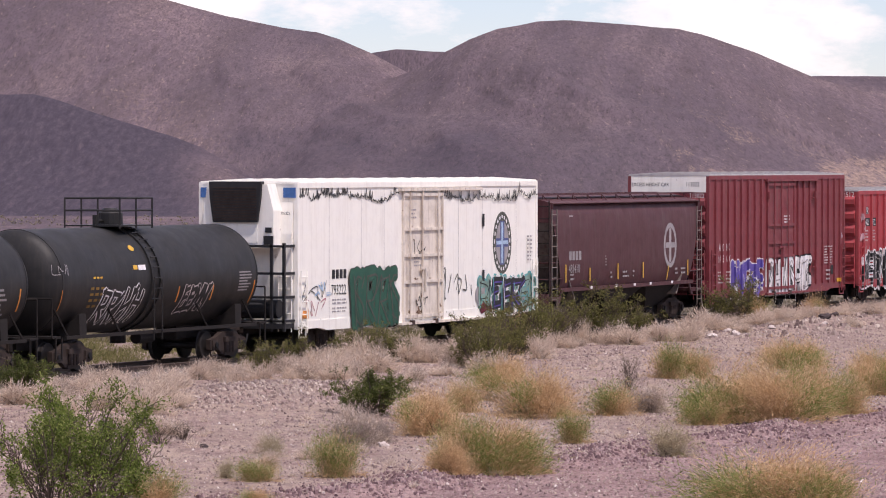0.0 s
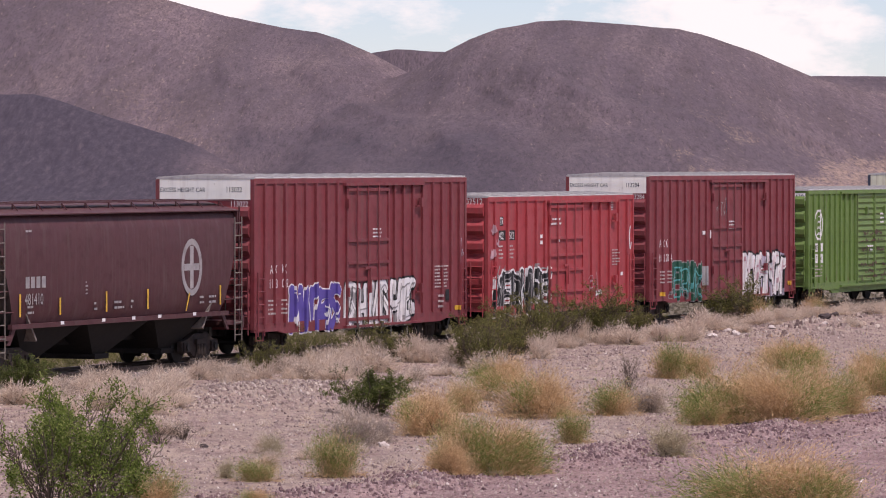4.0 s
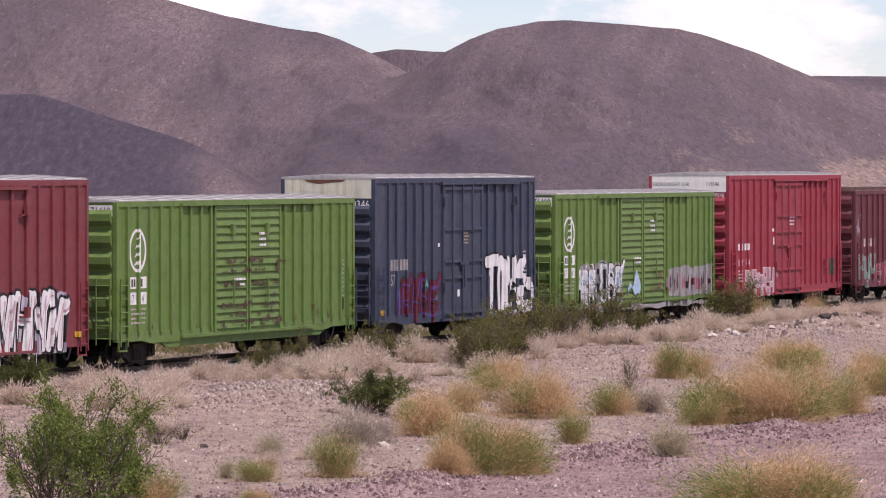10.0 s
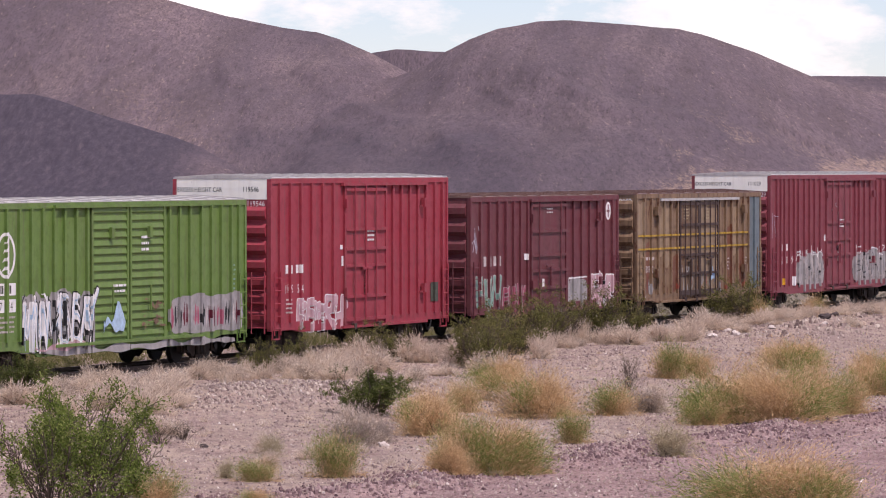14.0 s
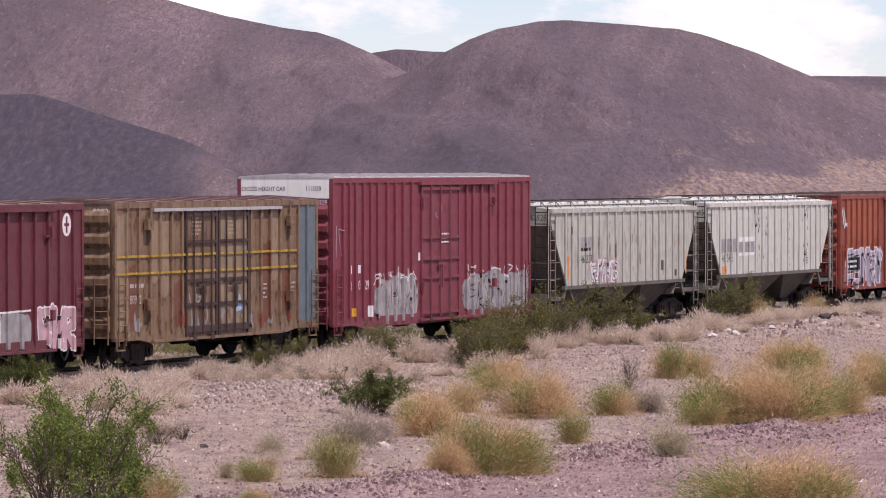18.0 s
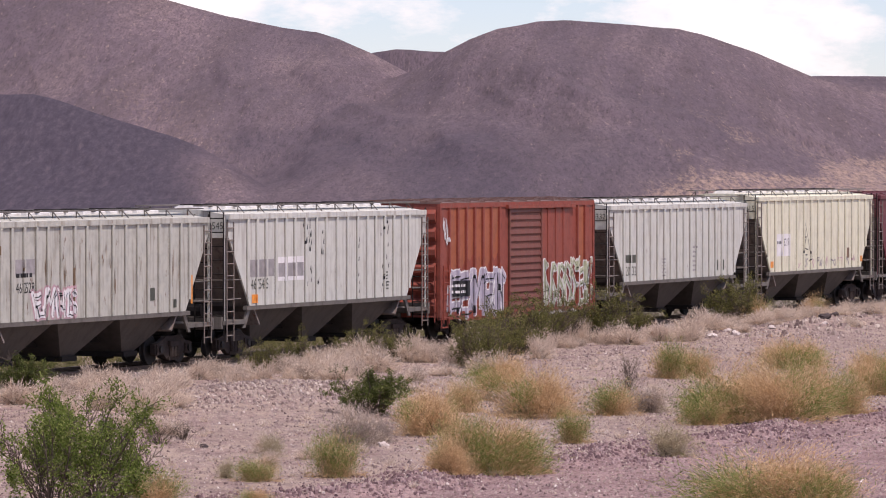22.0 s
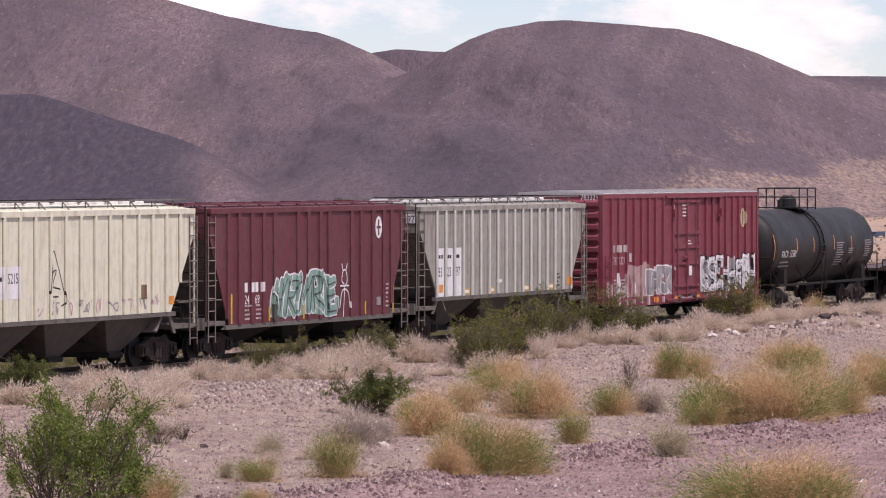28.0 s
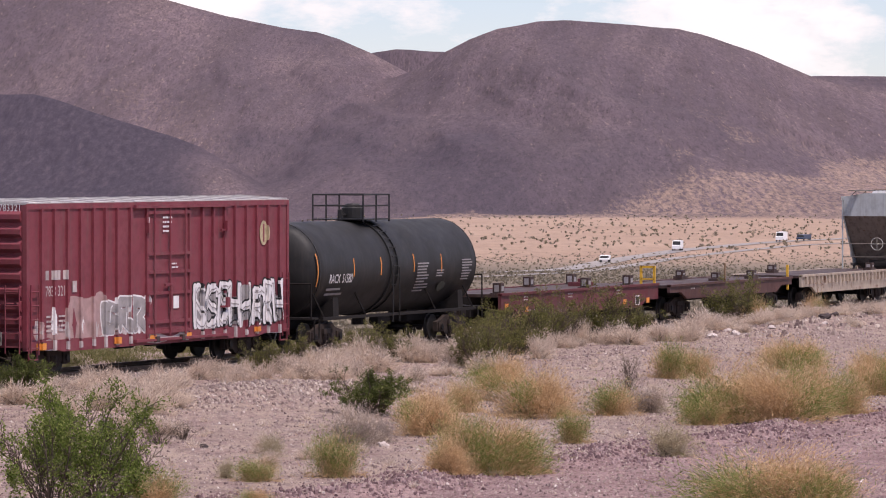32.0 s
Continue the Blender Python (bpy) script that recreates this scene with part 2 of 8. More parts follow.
def value_noise(x, y, seed=0):
    ix, iy = np.floor(x), np.floor(y)
    fx, fy = x - ix, y - iy
    fx, fy = fx * fx * (3 - 2 * fx), fy * fy * (3 - 2 * fy)
    a, b = lattice(ix, iy, seed), lattice(ix + 1, iy, seed)
    c, d = lattice(ix, iy + 1, seed), lattice(ix + 1, iy + 1, seed)
    return (a * (1 - fx) + b * fx) * (1 - fy) + (c * (1 - fx) + d * fx) * fy - 0.5


def fbm(x, y, octaves=5, seed=0, gain=0.5):
    out, amp = 0, 1.0
    for k in range(octaves):
        out, amp, x, y = out + amp * value_noise(x, y, seed + k), amp * gain, x * 2.03 + 17.1, y * 2.03 + 5.7
    return out


def ease(t):
    t = np.clip(t, 0, 1)
    return t * t * (3 - 2 * t)


# ---- ground: one sheet from the foot of the camera's rise to the mountains ----
# ridges: distance of the foot and of the crest, and (bearing, elevation) of the crest line in degrees
RIDGES = {
    "left_mountain": (2700, 4000, [(-9, 3.6), (-5.4, 2.40), (-4.4, 2.28), (-3.34, 2.01), (-2.65, 1.82), (-1.96, 1.67), (-1.54, 1.63), (-1.27, 1.54), (-0.89, 1.37), (-0.44, 1.13), (0.11, 0.84), (0.8, 0.42), (2.5, -0.1), (9, -0.1)]),
    "far_hill": (4150, 4560, [(-9, 0.3), (-1.3, 1.15), (-0.89, 1.36), (-0.58, 1.41), (0.01, 1.39), (0.46, 1.32), (1.15, 1.18), (9, 0.4)]),
    "dome": (2250, 3650, [(-9, -0.2), (-2.6, 0.35), (-1.96, 0.66), (-1.48, 0.93), (-0.99, 1.02), (-0.58, 1.06), (-0.2, 1.22), (0.04, 1.39), (0.32, 1.53), (0.66, 1.65), (1.15, 1.74), (1.49, 1.755), (2.18, 1.714), (2.87, 1.645), (3.15, 1.576), (3.84, 1.355), (4.53, 1.06), (5.41, 0.80), (6.3, 0.5), (9, 0.2)]),
    "right_ridge": (2600, 4300, [(-9, -0.2), (2.5, 0.6), (3.9, 0.97), (4.52, 1.08), (5.41, 1.075), (6.3, 1.05), (9, 0.8)]),
    "dark_foothill": (2160, 2620, [(-9, 0.85), (-5.4, 0.85), (-5.0, 0.85), (-4.72, 0.785), (-4.03, 0.56), (-3.34, 0.35), (-2.95, 0.20), (-2.6, 0.0), (-2.2, -0.25), (-1.5, -0.6), (9, -0.6)]),
}


def ground_z(x, y, kinds=False):
    """Height of the ground at arrays of places, and on request which ridge it belongs to."""
    dx, dy = x, y - CAM_Y
    d = dx * math.cos(AXIS) + dy * math.sin(AXIS)
    r = np.hypot(dx, dy)
    bearing = np.degrees(np.arctan2(dx * math.sin(AXIS) - dy * math.cos(AXIS), d))
    near = -0.3 - 0.35 * ease((-8 - y) / 8) + 4.6 * ease(1 - r / 58)
    near = near + 0.10 * fbm(x / 9, y / 9, 4, 3) * ease((-y - 2.5) / 4)
    # low berm between the graded strip and the scrub, and the gravel mound
    near = near + 0.16 * np.exp(-((y + 22.6 + (x - 80) * 0.05 + 0.5 * np.sin(x * 0.7)) / 0.55) ** 2) * ease((x - 76) / 6)
    near = near + 0.42 * np.exp(-(((x - 107) / 6.5) ** 2 + ((y + 8.6) / 1.9) ** 2))
    near = near + 0.30 * np.exp(-((y + 5.5) / 1.8) ** 2) * ease((x - 148) / 12)
    # the plain behind the track falls away, then runs level to the feet of the hills
    dip = np.interp(np.log(np.clip(r, 150, 2100)), np.log([150, 960, 1172, 1312, 1500, 2100]), [2.2, 1.287, 1.056, 0.943, 0.845, 0.64])
    far = CAM_Z - np.clip(r, 150, 2100) * np.tan(np.radians(dip)) + 0.35 * fbm(x / 60, y / 60, 2, 9) * ease((r - 220) / 300)
    z = np.where(y > 2.5, np.minimum(far, -0.35), near)
    z = np.where(np.abs(y) <= 2.5, -0.42, z)
    tall, kind = np.full_like(z, -60.0), np.zeros(z.shape, int)
    for k, (foot, crest, line) in enumerate(RIDGES.values()):
        top = CAM_Z + crest * np.tan(np.radians(np.interp(bearing, [p[0] for p in line], [p[1] for p in line])))
        t = (r - foot) / (crest - foot)
        up = np.where(t < 1, np.clip(t, -0.3, 1) ** 1.0, 1 - 0.9 * (t - 1))
        q = r * np.radians(bearing)
        rough = fbm(q / 260, r / 1300, 6, 20 + k, 0.55)
        gully = np.abs(fbm(q / 95 + 0.9 * rough + r / 900, r / 1500, 4, 40 + k, 0.55))
        relief = (22 * rough - 15 * gully) * ease(t * 2.2) * ease((1.02 - t) * 2.2) * np.clip((top + 20) / 90, 0, 1)
        zk = -19 + (top + 19) * up + relief + 1.2 * fbm(x / 40, y / 40, 3, 60 + k) * ease(t * 3)
        kind = np.where(zk > tall, k, kind)
        tall = np.maximum(tall, zk)
    z = np.where(r > 2100, np.maximum(z, tall), z)
    return (z, kind) if kinds else z


def build_ground():
    fine = np.radians(np.linspace(-6.6, 6.6, 560))
    wide = np.radians(np.concatenate([np.arange(8, 180, 4.0), np.arange(180, 352.5, 4.0)]))
    ang = np.concatenate([fine, wide])
    rad = np.concatenate([[0.02, 12, 24, 36, 48, 58, 66, 73], np.arange(78, 215, 0.9), np.geomspace(216, 2100, 170), np.linspace(2120, 4900, 190)])
    A, R = np.meshgrid(ang, rad)
    X = R * np.cos(AXIS - A)
    Y = CAM_Y + R * np.sin(AXIS - A)
    Z, ridge = ground_z(X, Y, True)
    na, nr = len(ang), len(rad)
    verts = np.stack([X, Y, Z], -1).reshape(-1, 3)
    i, j = np.meshgrid(np.arange(nr - 1), np.arange(na), indexing="ij")
    j2 = (j + 1) % na
    quads = np.stack([i * na + j, i * na + j2, (i + 1) * na + j2, (i + 1) * na + j], -1).reshape(-1, 4)
    me = bpy.data.meshes.new("ground")
    me.vertices.add(len(verts))
    me.vertices.foreach_set("co", verts.ravel())
    me.loops.add(quads.size)
    me.loops.foreach_set("vertex_index", quads.ravel())
    me.polygons.add(len(quads))
    me.polygons.foreach_set("loop_start", np.arange(0, quads.size, 4))
    me.polygons.foreach_set("use_smooth", np.ones(len(quads), bool))
    me.update(calc_edges=True)
    # kinds of ground: rock on the slopes, pale wash sand on the fans, graded gravel in front
    D = X * math.cos(AXIS) + (Y - CAM_Y) * math.sin(AXIS)
    bear = np.degrees(A)
    wob = fbm(X / 300, Y / 300, 5, 71)
    rock = ease((R - (110 * wob + 260 * fbm(R * A / 70, R / 520, 5, 77, 0.6)) * np.where(bear > 1.0, 0.5, 1.0) - np.interp(bear, [-6, -4, -1.5, 0.0, 0.38, 1.84, 2.39, 3.15, 3.56, 5.4], [1150, 1250, 1850, 2010, 2140, 2140, 2195, 2310, 2380, 2860])) / np.where(bear > 1.5, 150, 70))
    rock = rock * (1 - 0.65 * ease((bear - 2.0) / 1.5) * ease((3050 - R) / 400) * ease(0.5 + 4 * fbm(R * A / 45, R / 420, 5, 73, 0.65)))
    rock = np.maximum(rock, 0.45 * ease((bear - 2.0) / 1.2) * ease((R - 1950) / 250) * ease(0.05 + 5 * fbm(R * A / 34, R / 320, 5, 75, 0.7)))
    rock = np.maximum(rock, 0.28 * ease((R - 2000) / 200))
    # dark rock and cloud shade in one colour mask: full on the foothill, less on the dome and the ridges behind, least
    # on the brown left mountain
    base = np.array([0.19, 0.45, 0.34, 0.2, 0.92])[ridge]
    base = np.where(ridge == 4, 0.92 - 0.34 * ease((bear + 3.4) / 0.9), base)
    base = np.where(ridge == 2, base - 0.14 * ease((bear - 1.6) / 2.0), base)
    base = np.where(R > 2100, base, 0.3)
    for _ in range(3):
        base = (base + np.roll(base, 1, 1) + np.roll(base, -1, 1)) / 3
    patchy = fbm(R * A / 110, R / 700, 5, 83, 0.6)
    # lower slopes darkened: cloud shade put into the colour
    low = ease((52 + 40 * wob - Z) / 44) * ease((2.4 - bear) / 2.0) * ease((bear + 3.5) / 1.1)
    shaded_rock = np.maximum(base + 0.5 * patchy * (base < 0.75), low * (0.6 + 0.45 * patchy))
    shaded_rock = np.clip(shaded_rock - 0.55 * np.exp(-(((bear + 2.75) / 0.42) ** 2 + ((R - 2420) / 150) ** 2)), 0, 1)
    fan = 0.5 * ease(1 - np.abs((bear + 3.3 + (R - 3000) / 900) / 1.1)) * ease((R - 2620) / 200) * ease((3500 - R) / 400) * ease(0.6 + 1.5 * wob)
    road = ease((-Y - 21.9 - (X - 80) * 0.05 + 0.6 * fbm(X / 5, Y / 5, 3, 80)) / 0.8) * (R < 220) * ease((X - 70) / 8)
    flat = ease((R - 190) / 120)
    for nm, val in (("rock", rock * (1 - 0.55 * fan)), ("graded", road), ("plain", flat), ("shaded_rock", shaded_rock), ("brushy", 0.9 * ease((1230 + 150 * wob - R) / 260))):
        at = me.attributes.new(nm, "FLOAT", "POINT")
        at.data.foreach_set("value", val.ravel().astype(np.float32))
    m, n, l, b = material("desert_ground")

    def attr(name):
        k = n.new("ShaderNodeAttribute")
        k.attribute_name = name
        return k.outputs["Fac"]
    # near gravel
    c1 = ramp(n, l, noise_node(n, l, 0.5, 6, 0.6), [(0.36, (0.25, 0.170, 0.152)), (0.52, (0.31, 0.224, 0.196)), (0.66, (0.36, 0.277, 0.234))])
    grain = slope_noise(n, l, 8, 6, 0.82, 0.45)
    c1 = mix(n, l, ramp(n, l, grain, [(0.40, (0.85, 0.85, 0.85)), (0.5, (0, 0, 0))]), c1, (0.13, 0.095, 0.09))
    c1 = mix(n, l, ramp(n, l, slope_noise(n, l, 10, 5, 0.85, 0.45), [(0.57, (0, 0, 0)), (0.66, (0.8, 0.8, 0.8))]), c1, (0.52, 0.44, 0.40))
    c1 = mix(n, l, ramp(n, l, slope_noise(n, l, 1.1, 5, 0.7, 0.6), [(0.42, (0, 0, 0)), (0.62, (0.75, 0.75, 0.75))]), c1, (0.36, 0.285, 0.225))
    c1 = mix(n, l, ramp(n, l, slope_noise(n, l, 2.3, 6, 0.75, 0.5), [(0.36, (0.7, 0.7, 0.7)), (0.50, (0, 0, 0))]), c1, (0.145, 0.10, 0.098))
    c2 = ramp(n, l, noise_node(n, l, 0.8, 6, 0.65), [(0.38, (0.225, 0.143, 0.140)), (0.62, (0.345, 0.238, 0.226))])
    c2 = mix(n, l, ramp(n, l, grain, [(0.42, (0.9, 0.9, 0.9)), (0.5, (0, 0, 0))]), c2, (0.12, 0.077, 0.072))
    c2 = mix(n, l, ramp(n, l, slope_noise(n, l, 9, 5, 0.85, 0.45), [(0.56, (0, 0, 0)), (0.64, (0.8, 0.8, 0.8))]), c2, (0.46, 0.375, 0.345))
    near = mix(n, l, attr("graded"), c1, c2)
    # sandy plain with speckle of small scrub
    c3 = ramp(n, l, noise_node(n, l, 0.012, 6, 0.65), [(0.3, (0.34, 0.235, 0.175)), (0.7, (0.42, 0.30, 0.225))])
    c3 = mix(n, l, attr("brushy"), c3, (0.165, 0.14, 0.108))
    c3 = mix(n, l, ramp(n, l, noise_node(n, l, 0.16, 5, 0.7), [(0.52, (0, 0, 0)), (0.68, (0.5, 0.5, 0.5))]), c3, (0.15, 0.115, 0.085))
    # rock; the dark tone mixed in below also holds cloud shade as colour
    # c4 and dark carry the distance haze as extra blue
    c4 = ramp(n, l, slope_noise(n, l, 0.012, 8, 0.62, 0.12), [(0.34, (0.122, 0.090, 0.104)), (0.52, (0.165, 0.120, 0.134)), (0.70, (0.225, 0.164, 0.164))])
    c4 = mix(n, l, ramp(n, l, slope_noise(n, l, 0.05, 7, 0.6, 0.04, 4), [(0.40, (0.55, 0.55, 0.55)), (0.55, (0, 0, 0))]), c4, (0.105, 0.077, 0.08))
    c4 = mix(n, l, ramp(n, l, slope_noise(n, l, 0.22, 7, 0.78, 0.12), [(0.40, (0.7, 0.7, 0.7)), (0.53, (0, 0, 0))]), c4, (0.08, 0.06, 0.064))
    c4 = mix(n, l, ramp(n, l, slope_noise(n, l, 0.30, 5, 0.75, 0.12), [(0.57, (0, 0, 0)), (0.68, (0.7, 0.7, 0.7))]), c4, (0.34, 0.25, 0.215))
    c4 = mix(n, l, ramp(n, l, slope_noise(n, l, 0.62, 4, 0.8, 0.12), [(0.38, (0.75, 0.75, 0.75)), (0.5, (0, 0, 0))]), c4, (0.055, 0.042, 0.044))
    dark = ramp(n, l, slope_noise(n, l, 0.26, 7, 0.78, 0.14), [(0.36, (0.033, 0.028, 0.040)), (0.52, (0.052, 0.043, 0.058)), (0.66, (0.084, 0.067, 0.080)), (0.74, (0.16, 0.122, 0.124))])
    c4 = mix(n, l, attr("shaded_rock"), c4, dark)
    c = mix(n, l, attr("plain"), near, c3)
    # the edge of the rock breaks up into scrub and stone specks
    add = n.new("ShaderNodeMath")
    add.operation, add.use_clamp = "MULTIPLY_ADD", True
    speck = ramp(n, l, slope_noise(n, l, 0.36, 6, 0.8, 0.14), [(0.42, (0, 0, 0)), (0.6, (1, 1, 1))])
    l.new(speck, add.inputs[0])
    edge = ramp(n, l, attr("rock"), [(0.0, (0.15, 0.15, 0.15)), (0.15, (0.9, 0.9, 0.9)), (0.7, (0.6, 0.6, 0.6)), (1.0, (0, 0, 0))])
    l.new(edge, add.inputs[1])
    l.new(attr("rock"), add.inputs[2])
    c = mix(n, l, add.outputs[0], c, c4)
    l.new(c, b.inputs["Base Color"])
    b.inputs["Roughness"].default_value, b.inputs["Specular IOR Level"].default_value = 0.95, 0.1
    bump(n, l, b, noise_node(n, l, 6, 8, 0.75), 0.8, 0.06)
    me.materials.append(m)
    tagged(new("ground", me), "pinkish gravelly desert ground rising to dark mountains", "ground", kind="structure")


build_ground()


def floor_at(x, y):
    return float(ground_z(np.array([float(x)]), np.array([float(y)]))[0])


# ---- track ----
def build_track():
    g = Geo()
    g.prism([(-2.6, -0.62), (-1.8, -0.11), (1.8, -0.11), (2.6, -0.62)], "x", -200, 700)
    m, n, l, b = material("ballast_stone")
    l.new(ramp(n, l, noise_node(n, l, 14, 4, 0.8), [(0.3, (0.09, 0.075, 0.07)), (0.7, (0.30, 0.25, 0.235))]), b.inputs["Base Color"])
    b.inputs["Roughness"].default_value = 0.95
    bump(n, l, b, noise_node(n, l, 12, 4, 0.8), 1.0, 0.06)
    tagged(new("ballast", g.mesh("ballast", m)), "grey brown crushed stone ballast bed", "ballast", kind="structure")
    track = thing("railway_track", "rust-brown steel rails spiked on weathered wooden sleepers", "railway track")
    for y in (-0.755, 0.755):
        r = Geo()
        r.prism([(y - 0.07, -0.175), (y + 0.07, -0.175), (y + 0.012, -0.14), (y + 0.012, -0.045), (y + 0.036, -0.03), (y + 0.036, 0), (y - 0.036, 0), (y - 0.036, -0.03), (y - 0.012, -0.045), (y - 0.012, -0.14)], "x", -200, 700)
        part("rail", r, M_RAIL, track)
    tie = Geo().box(-0.115, 0.115, -1.3, 1.3, -0.28, -0.095).mesh("sleeper", M_TIE)
    for k in range(170):
        part("sleeper", tie, None, track, at=pose(98 + k * 0.52 + random.uniform(-0.03, 0.03), random.uniform(-0.04, 0.04), 0, 0, 0, random.uniform(-1, 1)))


build_track()


# ---- running gear, shared by all cars ----
WHEEL_R = 0.42


def lathe_y(prof, n=24):
    g = Geo().lathe(prof, n)
    g.v = [(y, x, z) for x, y, z in g.v]
    return g


MESH_WHEELSET = lathe_y([(-0.83, 0.02), (-0.83, 0.40), (-0.82, WHEEL_R), (-0.72, WHEEL_R), (-0.70, WHEEL_R + 0.025), (-0.685, WHEEL_R + 0.02), (-0.685, 0.36), (-0.70, 0.16), (-0.70, 0.08), (0.70, 0.08), (0.70, 0.16), (0.685, 0.36), (0.685, WHEEL_R + 0.02), (0.70, WHEEL_R + 0.025), (0.72, WHEEL_R), (0.82, WHEEL_R), (0.83, 0.40), (0.83, 0.02)]).mesh("wheelset", M_WHEEL)
_g = Geo()
for s_ in (1,):
    _g.prism([(-1.16, 0.32), (-0.98, 0.26), (-0.70, 0.36), (-0.42, 0.17), (0.42, 0.17), (0.70, 0.36), (0.98, 0.26), (1.16, 0.32), (1.16, 0.60), (0.80, 0.66), (0.40, 0.80), (-0.40, 0.80), (-0.80, 0.66), (-1.16, 0.60)], "y", -0.07, 0.07)
    _g.box(-1.08, -0.70, -0.12, 0.10, 0.30, 0.58).box(0.70, 1.08, -0.12, 0.10, 0.30, 0.58)
    _g.box(-0.30, 0.30, -0.10, 0.10, 0.12, 0.22)
    for x_ in (-0.18, 0.0, 0.18):
        _g.tube((x_, -0.10, 0.22), (x_, -0.10, 0.52), 0.075, n=8)
    _g.box(-0.34, 0.34, -0.16, 0.10, 0.52, 0.66)
MESH_FRAME = _g.mesh("side_frame", M_BOGIE)
MESH_BOLSTER = Geo().box(-0.22, 0.22, -1.0, 1.0, 0.5, 0.78).box(-0.10, 0.10, -0.3, 0.3, 0.3, 0.5).mesh("bolster", M_BOGIE)
MESH_CAP = Geo().tube((0, -0.13, 0.44), (0, -0.17, 0.44), 0.10, n=10).mesh("bearing_cap", M_WHEEL)
_g = Geo().box(-0.55, 0.0, -0.09, 0.09, 0.74, 0.94).box(-0.80, -0.52, -0.13, 0.13, 0.70, 0.98).box(-0.25, -0.18, -0.2, 0.2, 0.66, 1.02)
MESH_COUPLER = _g.mesh("coupler", M_BOGIE)
_g = Geo()
for k_ in range(8):
    a0, a1 = k_ / 8, (k_ + 1) / 8
    _g.tube((-0.25 - 0.5 * a0, -0.35, 0.62 - 0.32 * math.sin(math.pi * a0)), (-0.25 - 0.5 * a1, -0.35, 0.62 - 0.32 * math.sin(math.pi * a1)), 0.025, n=5)
MESH_HOSE = _g.mesh("air_hose", P_BLACK)


WHEELSETS = []
# marks that are parts of their own
APART = {"number_patch", "reporting_mark", "reflective_square", "data_plate", "label_plate", "sill_label", "vent_slot", "form_detail", "tag", "emblem_ring", "stick_figure", "letter_outline", "panel_seam", "yellow_line", "emblem_cross", "number_block"}


class Car:
    """One freight car: u runs along the side from its end nearer the train's head, z up from the rail."""

    def __init__(self, name, label, u0, u1, group="", width=3.1):
        self.L, self.W, self.U = u1 - u0, width, (u0 + u1) / 2
        self.root = thing(name, label, name.replace("_", " "), pose(self.U, 0, 0), group or "cars of the freight train")
        self.ribs, self.layer = [], 0

    def x(self, u):
        return u - self.L / 2

    def gear(self, inset=2.1, over=0.85):
        """Bogies and couplers."""
        for e in (-1, 1):
            bx = e * (self.L / 2 - inset)
            bol = part("bolster", MESH_BOLSTER, None, self.root, at=pose(bx, 0, 0))
            for y, rz in ((-1.02, 0), (1.02, 180)):
                fr = part("side_frame", MESH_FRAME, None, self.root, at=pose(bx, y, 0, 0, 0, rz))
                for q in (-0.89, 0.89):
                    part("bearing_cap", MESH_CAP, None, fr, at=pose(q, 0, 0))
            for q in (-0.89, 0.89):
                w = part("wheelset", MESH_WHEELSET, None, bol, at=pose(q, 0, WHEEL_R))
                WHEELSETS.append(w)
            part("coupler", MESH_COUPLER, None, self.root, at=pose(e * (self.L / 2 + over - 0.75), 0, 0, 0, 0, 0 if e < 0 else 180))
            part("air_hose", MESH_HOSE, None, self.root, at=pose(e * (self.L / 2 + over - 0.75), 0, 0, 0, 0, 0 if e < 0 else 180))
            part("end_sill", Geo().box(bx - e * 0.1, e * (self.L / 2 + over - 0.55), -0.22, 0.22, 0.62, 1.02), M_UNDER, self.root)

    def floor_y(self, u):
        for a, b, d in self.ribs:
            if a <= u <= b:
                return d
        return 0.0

    def paint(self, name, polys, mat, label="", parent=None, base=0.0, sheet=False):
        """Lays flat (u, z) polygons on the side that faces the road, stepping over the posts."""
        if name in APART and len(polys) > 1:
            return [self.paint(name, [poly], mat, label, parent, base) for poly in polys][-1]
        cuts = sorted({c for a, b, _ in self.ribs for c in (a, b)})
        # at a post's edge the paint stands off the post's flank
        turn = {round(c, 6): np.sign(self.floor_y(c - 1e-4) - self.floor_y(c + 1e-4)) for c in cuts}
        g = Geo()
        for poly in polys:
            self.layer += 0 if sheet and g.v else 1
            lift = 0.003 + 0.00013 * (self.layer % 450) + base
            tris = [[poly[i] for i in t] for t in geometry.tessellate_polygon([[Vector((p[0], p[1], 0)) for p in poly]])] if len(poly) > 3 else [poly]
            for tri in tris:
                lo, hi = min(p[0] for p in tri), max(p[0] for p in tri)
                edges = [lo] + [c for c in cuts if lo < c < hi] + [hi]
                for a, b in zip(edges[:-1], edges[1:]):
                    piece = clip_span(tri, a, b)
                    if len(piece) >= 3:
                        y = -(self.W / 2 + self.floor_y((a + b) / 2) + lift)
                        g.add([(self.x(u) + lift * turn.get(round(u, 6), 0), y, z) for u, z in piece], [tuple(range(len(piece)))])
                for c in edges[1:-1]:
                    d0, d1 = self.floor_y(c - 1e-4), self.floor_y(c + 1e-4)
                    if d1 != d0:
                        zs = [p[1] + (c - p[0]) / (q[0] - p[0]) * (q[1] - p[1]) for p, q in zip(tri, tri[1:] + tri[:1]) if (p[0] - c) * (q[0] - c) < 0]
                        if len(zs) == 2:
                            x, ya, yb = self.x(c) + lift * turn[round(c, 6)], -(self.W / 2 + d0 + lift), -(self.W / 2 + d1 + lift)
                            g.add([(x, ya, zs[0]), (x, ya, zs[1]), (x, yb, zs[1]), (x, yb, zs[0])], [(0, 1, 2, 3)])
        if sheet:
            g.weld()
